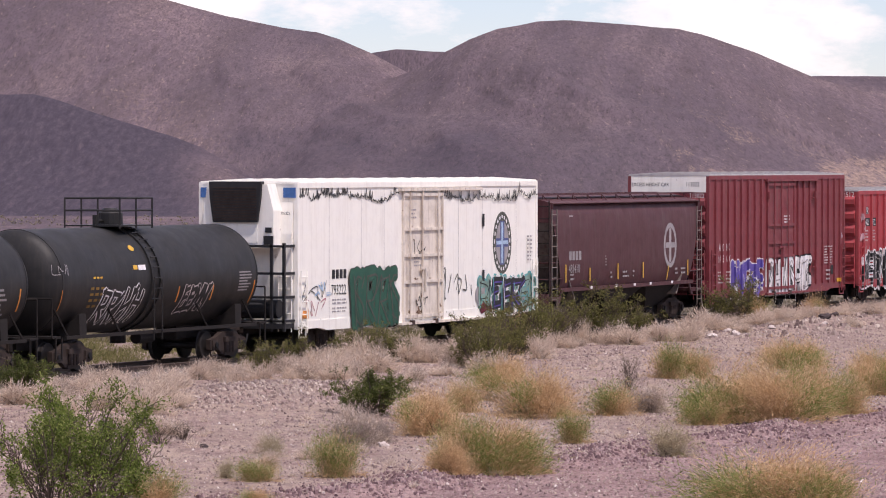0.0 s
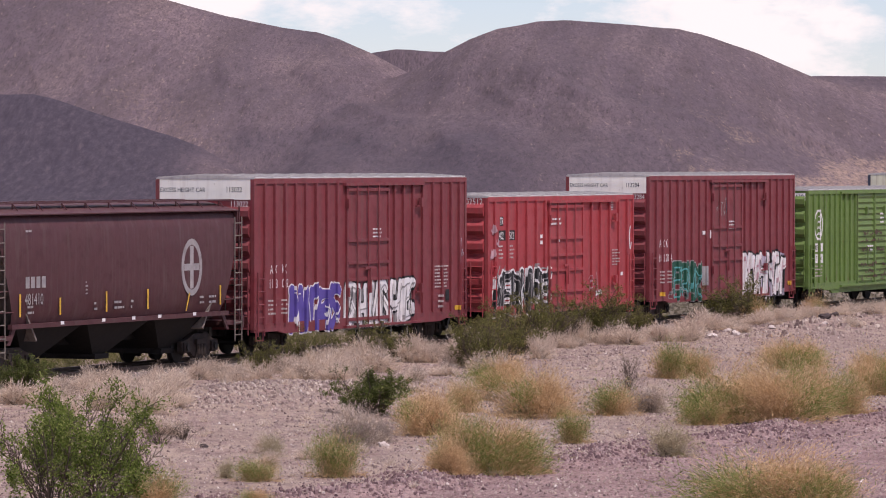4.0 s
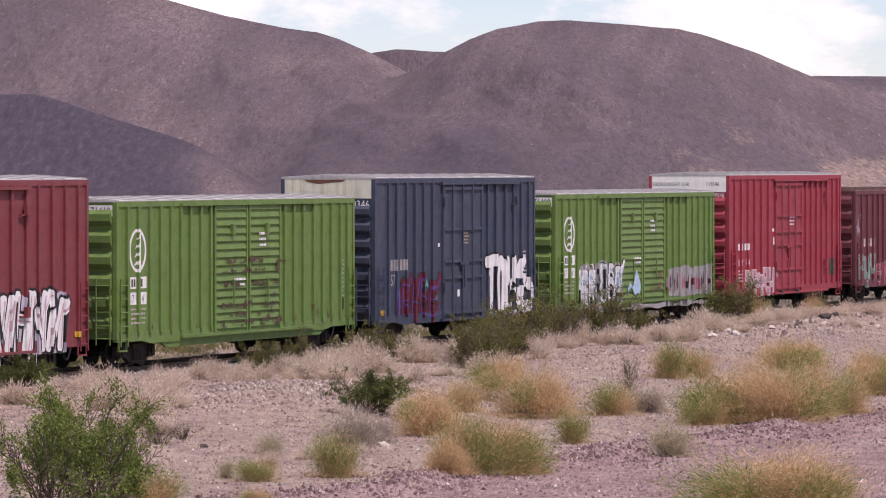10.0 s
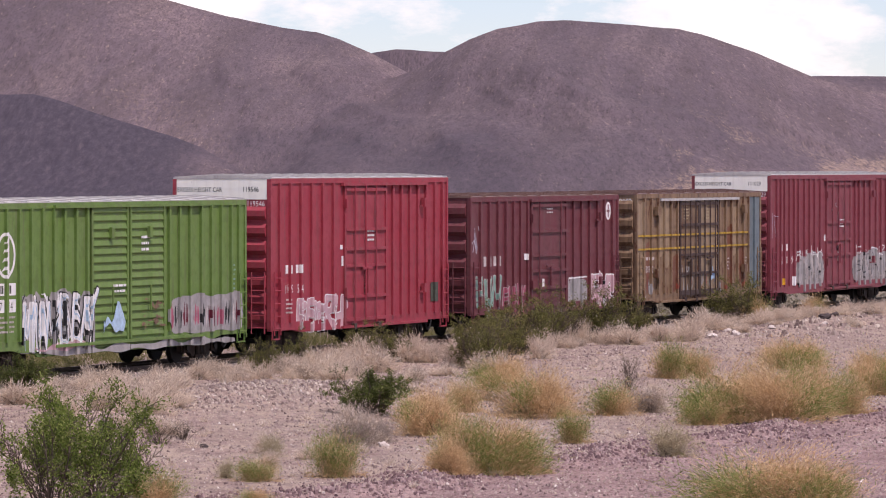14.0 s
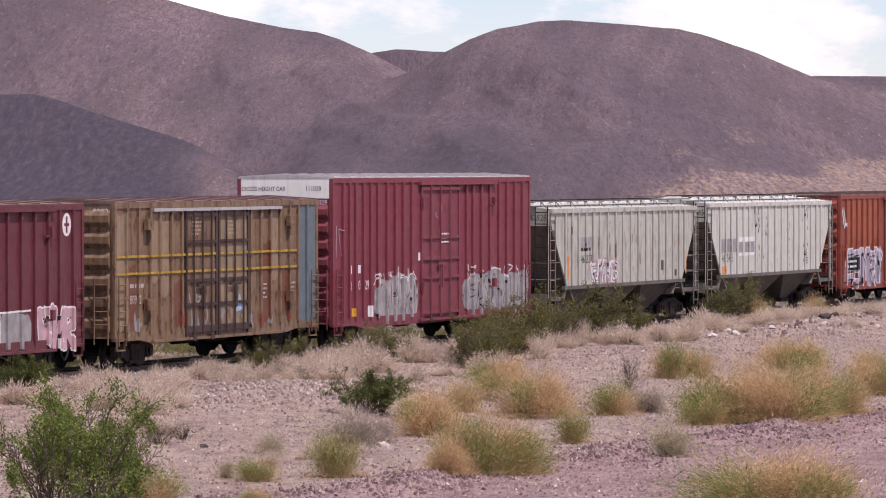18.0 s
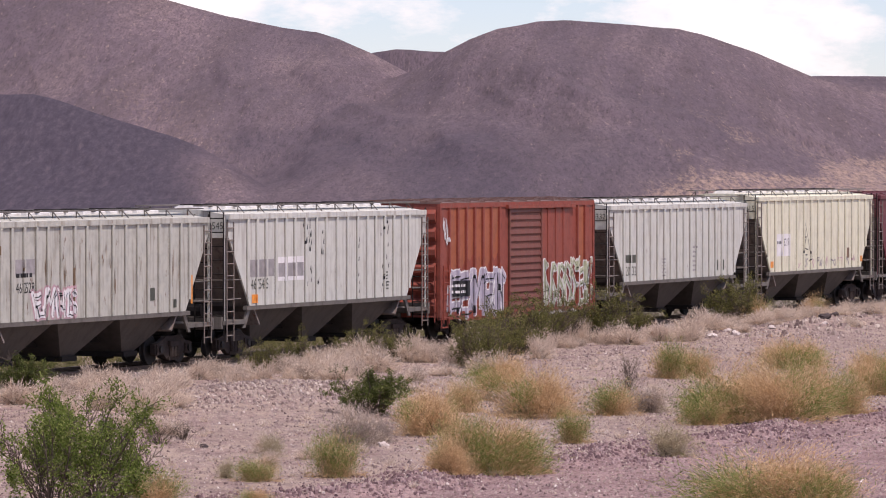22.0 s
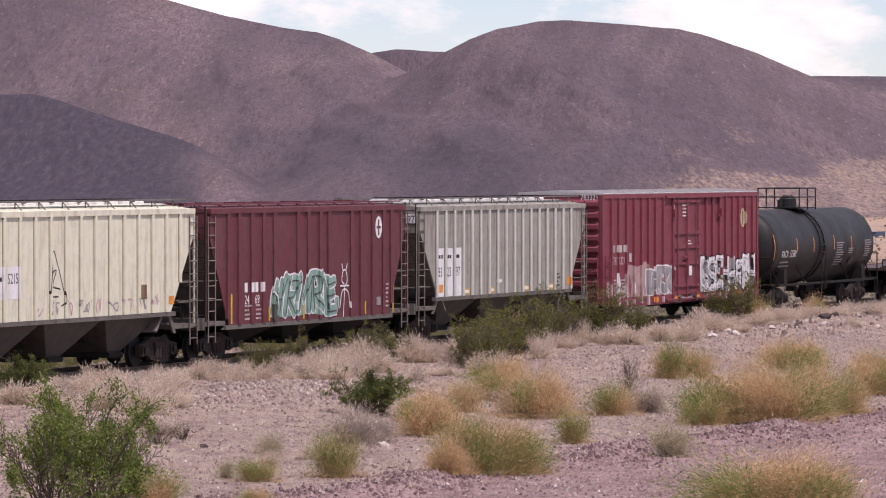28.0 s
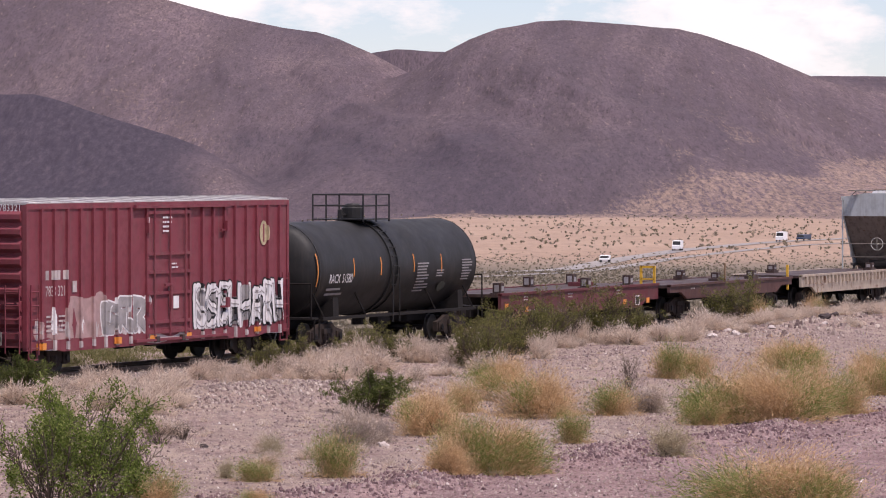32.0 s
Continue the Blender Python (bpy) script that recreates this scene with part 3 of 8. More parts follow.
        return part(name, g, mat, parent or self.root, label)

    def text(self, name, words, u, z, h, mat, label="", base=0.0, squeeze=1.0):
        out = [[(u + p[0] * h * squeeze, z + p[1] * h) for p in tri] for tri in glyphs(words)]
        self.layer += 1
        g = Geo()
        y = -(self.W / 2 + 0.005 + 0.00013 * (self.layer % 450) + base)
        for tri in out:
            yy = y - self.floor_y(sum(p[0] for p in tri) / 3)
            g.add([(self.x(a), yy, b) for a, b in tri], [(0, 1, 2)])
        return part(name, g, mat, self.root, label)

    def bars(self, name, u, z, w, h, rows, mat, label="", cols=1, base=0.0):
        """Writing too small or too worn to read, as rows of plain bars."""
        polys, rng = [], random.Random(int(u * 100 + z * 10))
        tall = min(0.42 * h / rows, 0.11)
        for r in range(rows):
            zz = z + h - (r + 0.75) * h / rows
            for c in range(cols):
                uu, end = u + c * w / cols, u + c * w / cols + w / cols * rng.uniform(0.6, 0.92)
                while uu < end - 0.03:
                    ww = min(rng.choice((0.05, 0.09, 0.13, 0.18)) * (1 + tall * 6), end - uu)
                    polys.append([(uu, zz), (uu + ww, zz), (uu + ww, zz + tall), (uu, zz + tall)])
                    uu += ww + 0.035
        keep = self.layer
        out = []
        for p in polys:
            self.layer = keep
            out.append(p)
        return tagged(self.paint(name, out, mat, label, base=base), kind="stuff")


def clip_span(poly, a, b):
    """The part of a convex (u, z) polygon between u = a and u = b."""
    for s, c in ((1, a), (-1, b)):
        out = []
        for p, q in zip(poly, poly[1:] + poly[:1]):
            dp, dq = s * (p[0] - c), s * (q[0] - c)
            if dp >= -1e-9:
                out.append(p)
            if (dp > 1e-9 and dq < -1e-9) or (dp < -1e-9 and dq > 1e-9):
                t = dp / (dp - dq)
                out.append((p[0] + t * (q[0] - p[0]), p[1] + t * (q[1] - p[1])))
        poly = out
        if len(poly) < 3:
            return []
    return poly


GLYPHS = {}


def glyphs(words):
    """Triangles of a line of the built-in font, one unit high capitals, from its lower left corner."""
    if words not in GLYPHS:
        cu = bpy.data.curves.new("letters", "FONT")
        cu.body, cu.resolution_u = words, 2
        ob = new("letters", cu)
        me = bpy.data.meshes.new_from_object(ob.evaluated_get(bpy.context.evaluated_depsgraph_get()))
        me.calc_loop_triangles()
        x0 = min(v.co.x for v in me.vertices)
        GLYPHS[words] = [[((me.vertices[i].co.x - x0) / 0.69, me.vertices[i].co.y / 0.69) for i in t.vertices] for t in me.loop_triangles]
        bpy.data.objects.remove(ob)
        bpy.data.meshes.remove(me)
        bpy.data.curves.remove(cu)
    return GLYPHS[words]


for words_ in ("AO", "K", "TR", "RACX", "N", "D", "L", "OK", "EXCESS HEIGHT CAR", "793222", "481410", "113", "022", "113022", "402512", "402", "512", "113284", "284", "17", "14", "171410", "171408", "570346", "57", "119546", "119", "546", "8092", "111029", "11", "10", "29", "462528", "462545", "20332", "5215", "15215", "24", "69", "832397", "83", "23", "97", "783321", "783", "321", "51580"):
    glyphs(words_)


def rect(u0, u1, z0, z1):
    return [(u0, z0), (u1, z0), (u1, z1), (u0, z1)]


def ellipse(u, z, ru, rz, n=28):
    return [(u + ru * math.cos(2 * math.pi * i / n), z + rz * math.sin(2 * math.pi * i / n)) for i in range(n)]


def spray_form(rng):
    """Strokes of one abstract spray-can form in a unit cell: leaning uprights, elbows, bars and pointed tails."""
    a, b = rng.uniform(0.08, 0.28), rng.uniform(0.68, 0.95)
    lo, hi = rng.uniform(0.0, 0.12), rng.uniform(0.86, 1.0)
    out = [[(a + rng.uniform(-0.1, 0.1), lo), (a, 0.5), (a + rng.uniform(-0.06, 0.14), hi)]]
    kind = rng.randrange(5)
    if kind == 0:
        out += [[(a, hi - 0.05), (b, rng.uniform(0.72, 0.9)), (b - 0.15, 0.5), (a, 0.45)], [(a + 0.1, 0.45), (b + 0.08, lo)]]
    elif kind == 1:
        out += [[(b, hi), (b - 0.05, lo)], [(a, rng.uniform(0.35, 0.6)), (b, rng.uniform(0.4, 0.6))]]
    elif kind == 2:
        out += [[(b, hi - 0.04), (a + 0.05, hi - 0.1)], [(a, 0.5), (b - 0.1, 0.54)], [(a, lo + 0.04), (b + 0.1, lo + 0.08), (b + 0.16, lo + 0.28)]]
    elif kind == 3:
        out += [[(a, hi), (0.5, lo + 0.25), (b, hi)], [(b, hi), (b + 0.04, lo)]]
    else:
        out += [[(b, hi - 0.1), (0.5, hi), (a, 0.7), (b, 0.36), (0.55, lo), (a - 0.05, lo + 0.12)]]
    if rng.random() < 0.5:
        out.append([(b, rng.uniform(0.5, 0.9)), (b + 0.3, rng.uniform(0.75, 1.08))])
    return out


def stroke(pts, w):
    """A polyline thickened to a polygon."""
    left, right = [], []
    for i, p in enumerate(pts):
        a, b = Vector(pts[max(i - 1, 0)]), Vector(pts[min(i + 1, len(pts) - 1)])
        d = (b - a).normalized()
        q, nrm = Vector(p), Vector((-d.y, d.x))
        if i == 0:
            q = q - d * w * 0.5
        if i == len(pts) - 1:
            q = q + d * w * 0.5
        left.append(tuple(q + nrm * w / 2))
        right.append(tuple(q - nrm * w / 2))
        if w > 0.12 and i in (0, len(pts) - 1):
            # round ends
            q = Vector(p)
            s = -1 if i == 0 else 1
            fan = [q + nrm * w / 2 * math.cos(a) + d * s * w / 2 * math.sin(a) for a in (0.0, 0.5, 1.0)]
            nar = [q - nrm * w / 2 * math.cos(a) + d * s * w / 2 * math.sin(a) for a in (0.0, 0.5, 1.0)]
            left[-1:] = [tuple(v) for v in (fan[::-1] if i == 0 else fan)]
            right[-1:] = [tuple(v) for v in (nar[::-1] if i == 0 else nar)]
    return left + right[::-1]


def bend(pts, k=4):
    """Rounds a polyline."""
    if len(pts) < 3:
        return pts
    v = [Vector(p) for p in pts]
    v = [v[0] * 2 - v[1]] + v + [v[-1] * 2 - v[-2]]
    out = []
    for a, b, c, d in zip(v[:-3], v[1:-2], v[2:-1], v[3:]):
        for i in range(k):
            t = i / k
            out.append(tuple(0.5 * (2 * b + (c - a) * t + (2 * a - 5 * b + 4 * c - d) * t * t + (3 * b - a - 3 * c + d) * t ** 3)))
    return out + [tuple(v[-2])]


def piece(car, u0, u1, z0, z1, n, fill, edge, seed, fat=0.42, rim=0.10, back=None, inner=None, label="", drips=0):
    """A row of fat outlined letter shapes."""
    rng = random.Random(seed)
    w = (u1 - u0) / n
    width = min(w * (fat * 0.72 + 0.06), (z1 - z0) * 0.3)
    keep = (z0 + width * 0.3 + rim / 2, z1 - width * 0.3 - rim / 2)
    if back:
        top = [(u0 + (u1 - u0) * i / 24, z1 - (z1 - z0) * rng.uniform(0.0, 0.22)) for i in range(25)]
        car.paint("spray_backdrop", [[(p[0], z0), (q[0], z0), q, p] for p, q in zip(top[:-1], top[1:])], back, "ragged block of spray paint behind letters", sheet=True)
    for k in range(n):
        sk = spray_form(rng)
        lean, sx, hz, lift = rng.uniform(-0.35, 0.35), rng.uniform(1.0, 1.35), rng.uniform(0.78, 1.0), rng.uniform(0.0, 0.12)
        sets = []
        for line in sk:
            smooth = bend if rng.random() < 0.45 else list
            sets.append(smooth([(u0 + w * (k + 0.5 + (px - 0.5) * 0.86 * sx + lean * (pz - 0.5)), min(max(z0 + (z1 - z0) * (lift + hz * pz), keep[0]), keep[1])) for px, pz in line]))
        ob = car.paint("graffiti_form", [stroke(s, width) for s in sets], fill, label or "sprayed graffiti shape", base=0.008 + 0.001 * k)
        if edge:
            car.paint("form_outline", [stroke(s, width + rim) for s in sets], edge, "", ob, -0.001 + 0.001 * k)
        if inner:
            car.paint("form_detail", [stroke([(p[0] + width * 0.18, p[1] - width * 0.12) for p in s], width * 0.15) for s in sets], inner, "", ob, 0.016 + 0.001 * k)
    if edge:
        for k in range(n):
            u = u0 + w * (k + rng.uniform(0.0, 0.8))
            pts = [(u + w * rng.uniform(-0.25, 0.25), z0 + (z1 - z0) * f) for f in sorted(rng.uniform(0.03, 0.97) for _ in range(3))]
            car.paint("form_line", [stroke(pts, rim * 0.45)], edge, base=0.020 + 0.001 * n)
    if drips:
        car.paint("paint_drips", [rect(u, u + 0.02, z0 - rng.uniform(0.05, 0.3), z0 + 0.3) for u in (rng.uniform(u0, u1) for _ in range(drips))], fill)


def patch(car, u0, u1, z0, z1, mat, seed, ragged=0.18, label="", name="paint_patch"):
    """A solid block of spray paint with a ragged outline."""
    rng = random.Random(seed)
    h, w = z1 - z0, u1 - u0
    n = max(10, int(w * 9))
    k1, k2 = rng.uniform(4, 7) / min(w, 2.5), rng.uniform(9, 14) / min(w, 2.5)
    p1, p2, p3, p4 = (rng.uniform(0, 6.28) for _ in range(4))
    top, bot = [], []
    for i in range(n + 1):
        u = w * i / n
        edge = 0.30 * h * (1 - min(1.0, min(u, w - u) / (0.12 * h + 0.06 * w))) ** 2
        top.append((u0 + u, z1 - edge - h * ragged * (0.5 + 0.30 * math.sin(k1 * u + p1) + 0.20 * math.sin(k2 * u + p2))))
        bot.append((u0 + u, z0 + edge + h * ragged * 0.5 * (0.5 + 0.3 * math.sin(k1 * u + p3) + 0.2 * math.sin(k2 * u + p4))))
    return car.paint(name, [[bot[i], bot[i + 1], top[i + 1], top[i]] for i in range(n)], mat, label, sheet=True)


def scribble(car, u0, u1, z0, z1, mat, seed, n=5, w=0.035, label="", name="tag"):
    """Thin marker or spray tags."""
    rng = random.Random(seed)
    lines, cw = [], (u1 - u0) / n
    for k in range(n):
        a = u0 + k * cw
        pts = [(a + cw * rng.uniform(-0.1, 1.1), rng.uniform(z0, z1)) for _ in range(rng.randint(3, 5))]
        lines.append(stroke(bend(pts, 4), w))
    return car.paint(name, lines, mat, label or "thin sprayed tag")


# ---- box cars ----
def ladder(car, xa, xb, y, z0, z1, n, mat, across="x", name="ladder"):
    g = Geo()
    if across == "x":
        for x in (xa, xb):
            g.tube((x, y, z0), (x, y, z1), 0.022, n=5)
        for k in range(n):
            z = z0 + (z1 - z0) * (k + 0.5) / n
            g.tube((xa, y, z), (xb, y, z), 0.018, n=5)
    else:
        for yy in (xa, xb):
            g.tube((y, yy, z0), (y, yy, z1), 0.022, n=5)
        for k in range(n):
            z = z0 + (z1 - z0) * (k + 0.5) / n
            g.tube((y, xa, z), (y, xb, z), 0.018, n=5)
    return part(name, g, mat, car.root)


def shell(car, z0, z1, mat, roof, ends=7, cap=0.0, cap_mat=None, posts=(), post_w=0.11, post_d=0.075, band=0.22):
    """Sides, ends, roof, posts and sills of a box car."""
    L, W = car.L, car.W
    hx, hy = L / 2, W / 2
    for s in (-1, 1):
        part("side_wall", Geo().box(-hx, hx, s * hy, s * (hy - 0.06), z0 + 0.1, z1 - 0.03), mat, car.root)
        part("top_chord", Geo().box(-hx - 0.01, hx + 0.01, s * (hy - 0.05), s * (hy + 0.03), z1 - 0.16, z1 - 0.01), mat, car.root)
        part("side_sill", Geo().prism([(-hx, z0 + 0.02), (-hx + 1.6, z0 + 0.02), (-hx + 2.1, z0 - 0.06), (hx - 2.1, z0 - 0.06), (hx - 1.6, z0 + 0.02), (hx, z0 + 0.02), (hx, z0 + 0.26), (-hx, z0 + 0.26)], "y", s * (hy - 0.1), s * (hy + 0.02)), mat, car.root)
    post = Geo().box(-post_w / 2, post_w / 2, -post_d, 0.0, z0 + 0.24, z1 - 0.15).mesh("side_post", mat)
    for u in posts:
        part("side_post", post, None, car.root, at=pose(car.x(u), -hy - 0.001, 0))
        part("side_post", post, None, car.root, at=pose(car.x(u), hy + 0.001, 0, 0, 0, 180))
        car.ribs.append((u - post_w / 2, u + post_w / 2, post_d))
    zc = z1 - cap
    h = (zc - z0 - 0.35) / ends
    rib = Geo()
    rib.prism([(0, 0.1 * h), (-0.11, 0.34 * h), (-0.11, 0.66 * h), (0, 0.9 * h)], "y", -hy + 0.12, hy - 0.12)
    rib.v = [(x, y, z) for x, y, z in rib.v]
    rib = rib.mesh("end_corrugation", mat)
    for e in (-1, 1):
        part("end_wall", Geo().box(e * hx, e * (hx - 0.06), -hy + 0.005, hy - 0.005, z0 + 0.1, zc), mat, car.root)
        for k in range(ends):
            part("end_corrugation", rib, None, car.root, at=pose(e * (hx + 0.001), 0, z0 + 0.2 + k * h, 0, 0, 0 if e < 0 else 180))
        if cap:
            part("end_cap_panel", Geo().box(e * (hx + 0.012), e * (hx - 0.06), -hy + 0.005, hy - 0.005, zc, z1 - 0.02), cap_mat or M_WHITE, car.root, "white painted band over the end")
        part("corner_post", Geo().box(e * (hx + 0.02), e * (hx - 0.10), -hy - 0.035, -hy + 0.09, z0 + 0.1, z1 - 0.03), mat, car.root)
        part("corner_post", Geo().box(e * (hx + 0.02), e * (hx - 0.10), hy + 0.035, hy - 0.09, z0 + 0.1, z1 - 0.03), mat, car.root)
        # ladders on the side and on the end near each corner
        ladder(car, e * (hx - 0.12), e * (hx - 0.55), -hy - 0.09, z0 - 0.1, z0 + 1.75, 5, mat)
        ladder(car, -hy + 0.1, -hy + 0.52, e * (hx + 0.17), z0 - 0.05, z0 + 1.75, 5, mat, "y", "end_ladder")
        part("step", Geo().box(e * (hx - 0.10), e * (hx - 0.60), -hy - 0.05, -hy + 0.01, z0 - 0.24, z0 - 0.20).box(e * (hx - 0.10), e * (hx - 0.13), -hy - 0.04, -hy, z0 - 0.22, z0 + 0.1).box(e * (hx - 0.57), e * (hx - 0.60), -hy - 0.04, -hy, z0 - 0.22, z0 + 0.1), mat, car.root)
    rg = Geo().prism([(-hy - 0.02, z1 - 0.03), (hy + 0.02, z1 - 0.03), (hy + 0.02, z1 + 0.01), (0, z1 + 0.10), (-hy - 0.02, z1 + 0.01)], "x", -hx - 0.02, hx + 0.02)
    r = part("roof", rg, roof, car.root)
    seam = Geo().prism([(-hy - 0.02, z1 + 0.005), (0, z1 + 0.095), (hy + 0.02, z1 + 0.005), (hy + 0.02, z1 + 0.04), (0, z1 + 0.13), (-hy - 0.02, z1 + 0.04)], "x", -0.03, 0.03).mesh("roof_seam", roof)
    for k in range(int(L / 1.2) + 1):
        part("roof_seam", seam, None, r, at=pose(-hx + 0.1 + k * (L - 0.2) / int(L / 1.2), 0, 0))
    # under the floor
    part("centre_sill", Geo().box(-hx + 0.3, hx - 0.3, -0.3, 0.3, 0.66, z0 + 0.3), M_UNDER, car.root)
    part("floor", Geo().box(-hx + 0.02, hx - 0.02, -hy + 0.05, hy - 0.05, z0 + 0.28, z0 + 0.40), M_UNDER, car.root)
    for k in range(-2, 3):
        part("cross_bearer", Geo().prism([(-hy + 0.1, z0 + 0.28), (-0.3, 0.62), (0.3, 0.62), (hy - 0.1, z0 + 0.28)], "x", k * L / 8 - 0.05, k * L / 8 + 0.05), M_UNDER, car.root)
    part("brake_cylinder", Geo().tube((-1.4, -0.75, 0.72), (-0.5, -0.75, 0.72), 0.2, n=12), M_UNDER, car.root)
    part("air_reservoir", Geo().tube((0.6, -0.7, 0.74), (1.9, -0.7, 0.74), 0.22, n=12), M_UNDER, car.root)
    part("brake_rod", Geo().tube((-hx + 2.4, -0.5, 0.6), (hx - 2.4, -0.5, 0.6), 0.025, n=5), M_UNDER, car.root)
    if cap or ends > 5:
        car.brake = part("brake_wheel", lathe_x(0.22), M_UNDER, car.root, at=pose(-hx - 0.28, 0.55, z0 + 2.0))


def lathe_x(r):
    g = Geo()
    for k in range(14):
        a, b = 2 * math.pi * k / 14, 2 * math.pi * (k + 1) / 14
        g.tube((0, r * math.cos(a), r * math.sin(a)), (0, r * math.cos(b), r * math.sin(b)), 0.018, n=4)
    for k in range(4):
        g.tube((0, 0, 0), (0, r * math.cos(k * math.pi / 2), r * math.sin(k * math.pi / 2)), 0.014, n=4)
    g.tube((0, 0, 0), (0.28, 0, 0), 0.025, n=5)
    return g


def plug_door(car, u0, u1, z0, z1, mat, bars=(0.30, 0.45, 0.63), track=None, rods=(0.22, 0.47, 0.72), lock=True, pads=True, rail_mat=None):
    """A sliding plug door with its frame, cross rails, locking rods and tracks."""
    y, x0, x1, rail_mat = -car.W / 2, car.x(u0), car.x(u1), rail_mat or mat
    d = part("door", Geo().box(x0 + 0.08, x1 - 0.08, y + 0.02, y - 0.035, z0 + 0.1, z1 - 0.08), mat, car.root)
    car.ribs.append((u0 + 0.08, u1 - 0.08, 0.036))
    for k, (a, b) in enumerate(((x0, x0 + 0.10), (x1 - 0.10, x1))):
        part("door_post", Geo().box(a, b, y, y - 0.075, z0, z1 - 0.02), rail_mat, d)
    for f in bars:
        z = z0 + (z1 - z0) * f
        part("cross_rail", Geo().box(x0 + 0.08, x1 - 0.08, y - 0.03, y - 0.085, z - 0.045, z + 0.045), rail_mat, d)
    for z in (z0 + 0.16, z1 - 0.16):
        part("cross_rail", Geo().box(x0 + 0.08, x1 - 0.08, y - 0.03, y - 0.085, z - 0.05, z + 0.05), rail_mat, d)
    for f in rods:
        xx = x0 + (x1 - x0) * f
        part("locking_rod", Geo().tube((xx, y - 0.10, z0 + 0.05), (xx, y - 0.10, z1 - 0.03), 0.026, n=6), rail_mat, d)
    if lock:
        xm = x0 + (x1 - x0) * 0.5
        part("lock_lever", Geo().box(xm - 0.05, xm + 0.05, y - 0.09, y - 0.16, z0 + (z1 - z0) * 0.22, z0 + (z1 - z0) * 0.40).box(xm - 0.35, xm + 0.35, y - 0.09, y - 0.13, z0 + (z1 - z0) * 0.39, z0 + (z1 - z0) * 0.41), rail_mat, d)
    ta, tb = track or (u0 - 0.1, min(u1 + (u1 - u0), car.L - 0.2))
    if track == ():
        return d
    part("door_track", Geo().box(car.x(ta), car.x(tb), y, y - 0.12, z1 - 0.04, z1 + 0.05), M_ROOF if rail_mat is not mat else mat, car.root, "top door track")
    part("door_track", Geo().box(car.x(ta), car.x(tb), y, y - 0.13, z0 - 0.09, z0 - 0.02), mat, car.root, "bottom door track")
    for f in (0.2, 0.78):
        part("door_roller", Geo().box(x0 + (x1 - x0) * f - 0.09, x0 + (x1 - x0) * f + 0.09, y - 0.05, y - 0.15, z0 - 0.12, z0 + 0.04), M_HARD, d)
    if pads:
        for zz in (z1 - 0.72, z0 + (z1 - z0) * 0.2):
            part("door_stop", Geo().box(car.x(tb) - 0.32, car.x(tb) - 0.14, y - 0.05, y - 0.16, zz, zz + 0.28).box(car.x(tb) - 0.55, car.x(tb) - 0.3, y - 0.04, y - 0.1, zz, zz + 0.05), mat, car.root)
            part("door_catch", Geo().box(x0 - 0.02, x0 + 0.08, y - 0.06, y - 0.14, zz, zz + 0.28), mat, d)
    return d


def slat_door(car, u0, u1, z0, z1, mat, slats=16):
    """A sliding door pressed into horizontal ribs."""
    y, x0, x1 = -car.W / 2, car.x(u0), car.x(u1)
    d = part("door", Geo().box(x0, x1, y + 0.02, y - 0.03, z0, z1), mat, car.root)
    car.ribs.append((u0, u1, 0.07))
    for a in (x0, x1 - 0.09):
        part("door_stile", Geo().box(a, a + 0.09, y - 0.02, y - 0.075, z0, z1), mat, d)
    h = (z1 - z0) / slats
    s = Geo().prism([(y - 0.025, 0.0), (y - 0.025, 0.72 * h), (y - 0.040, 0.70 * h), (y - 0.065, 0.20 * h), (y - 0.055, 0.08 * h)], "x", x0 + 0.09, x1 - 0.09).mesh("slat", mat)
    for k in range(slats):
        part("slat", s, None, d, at=pose(0, 0, z0 + k * h + 0.05))
    return d


def small_marks(car, posts_u, z, mat=P_DIM):
    for u in posts_u:
        car.bars("data_stencil", u, z, 0.45, 0.5, 4, mat, cols=1)


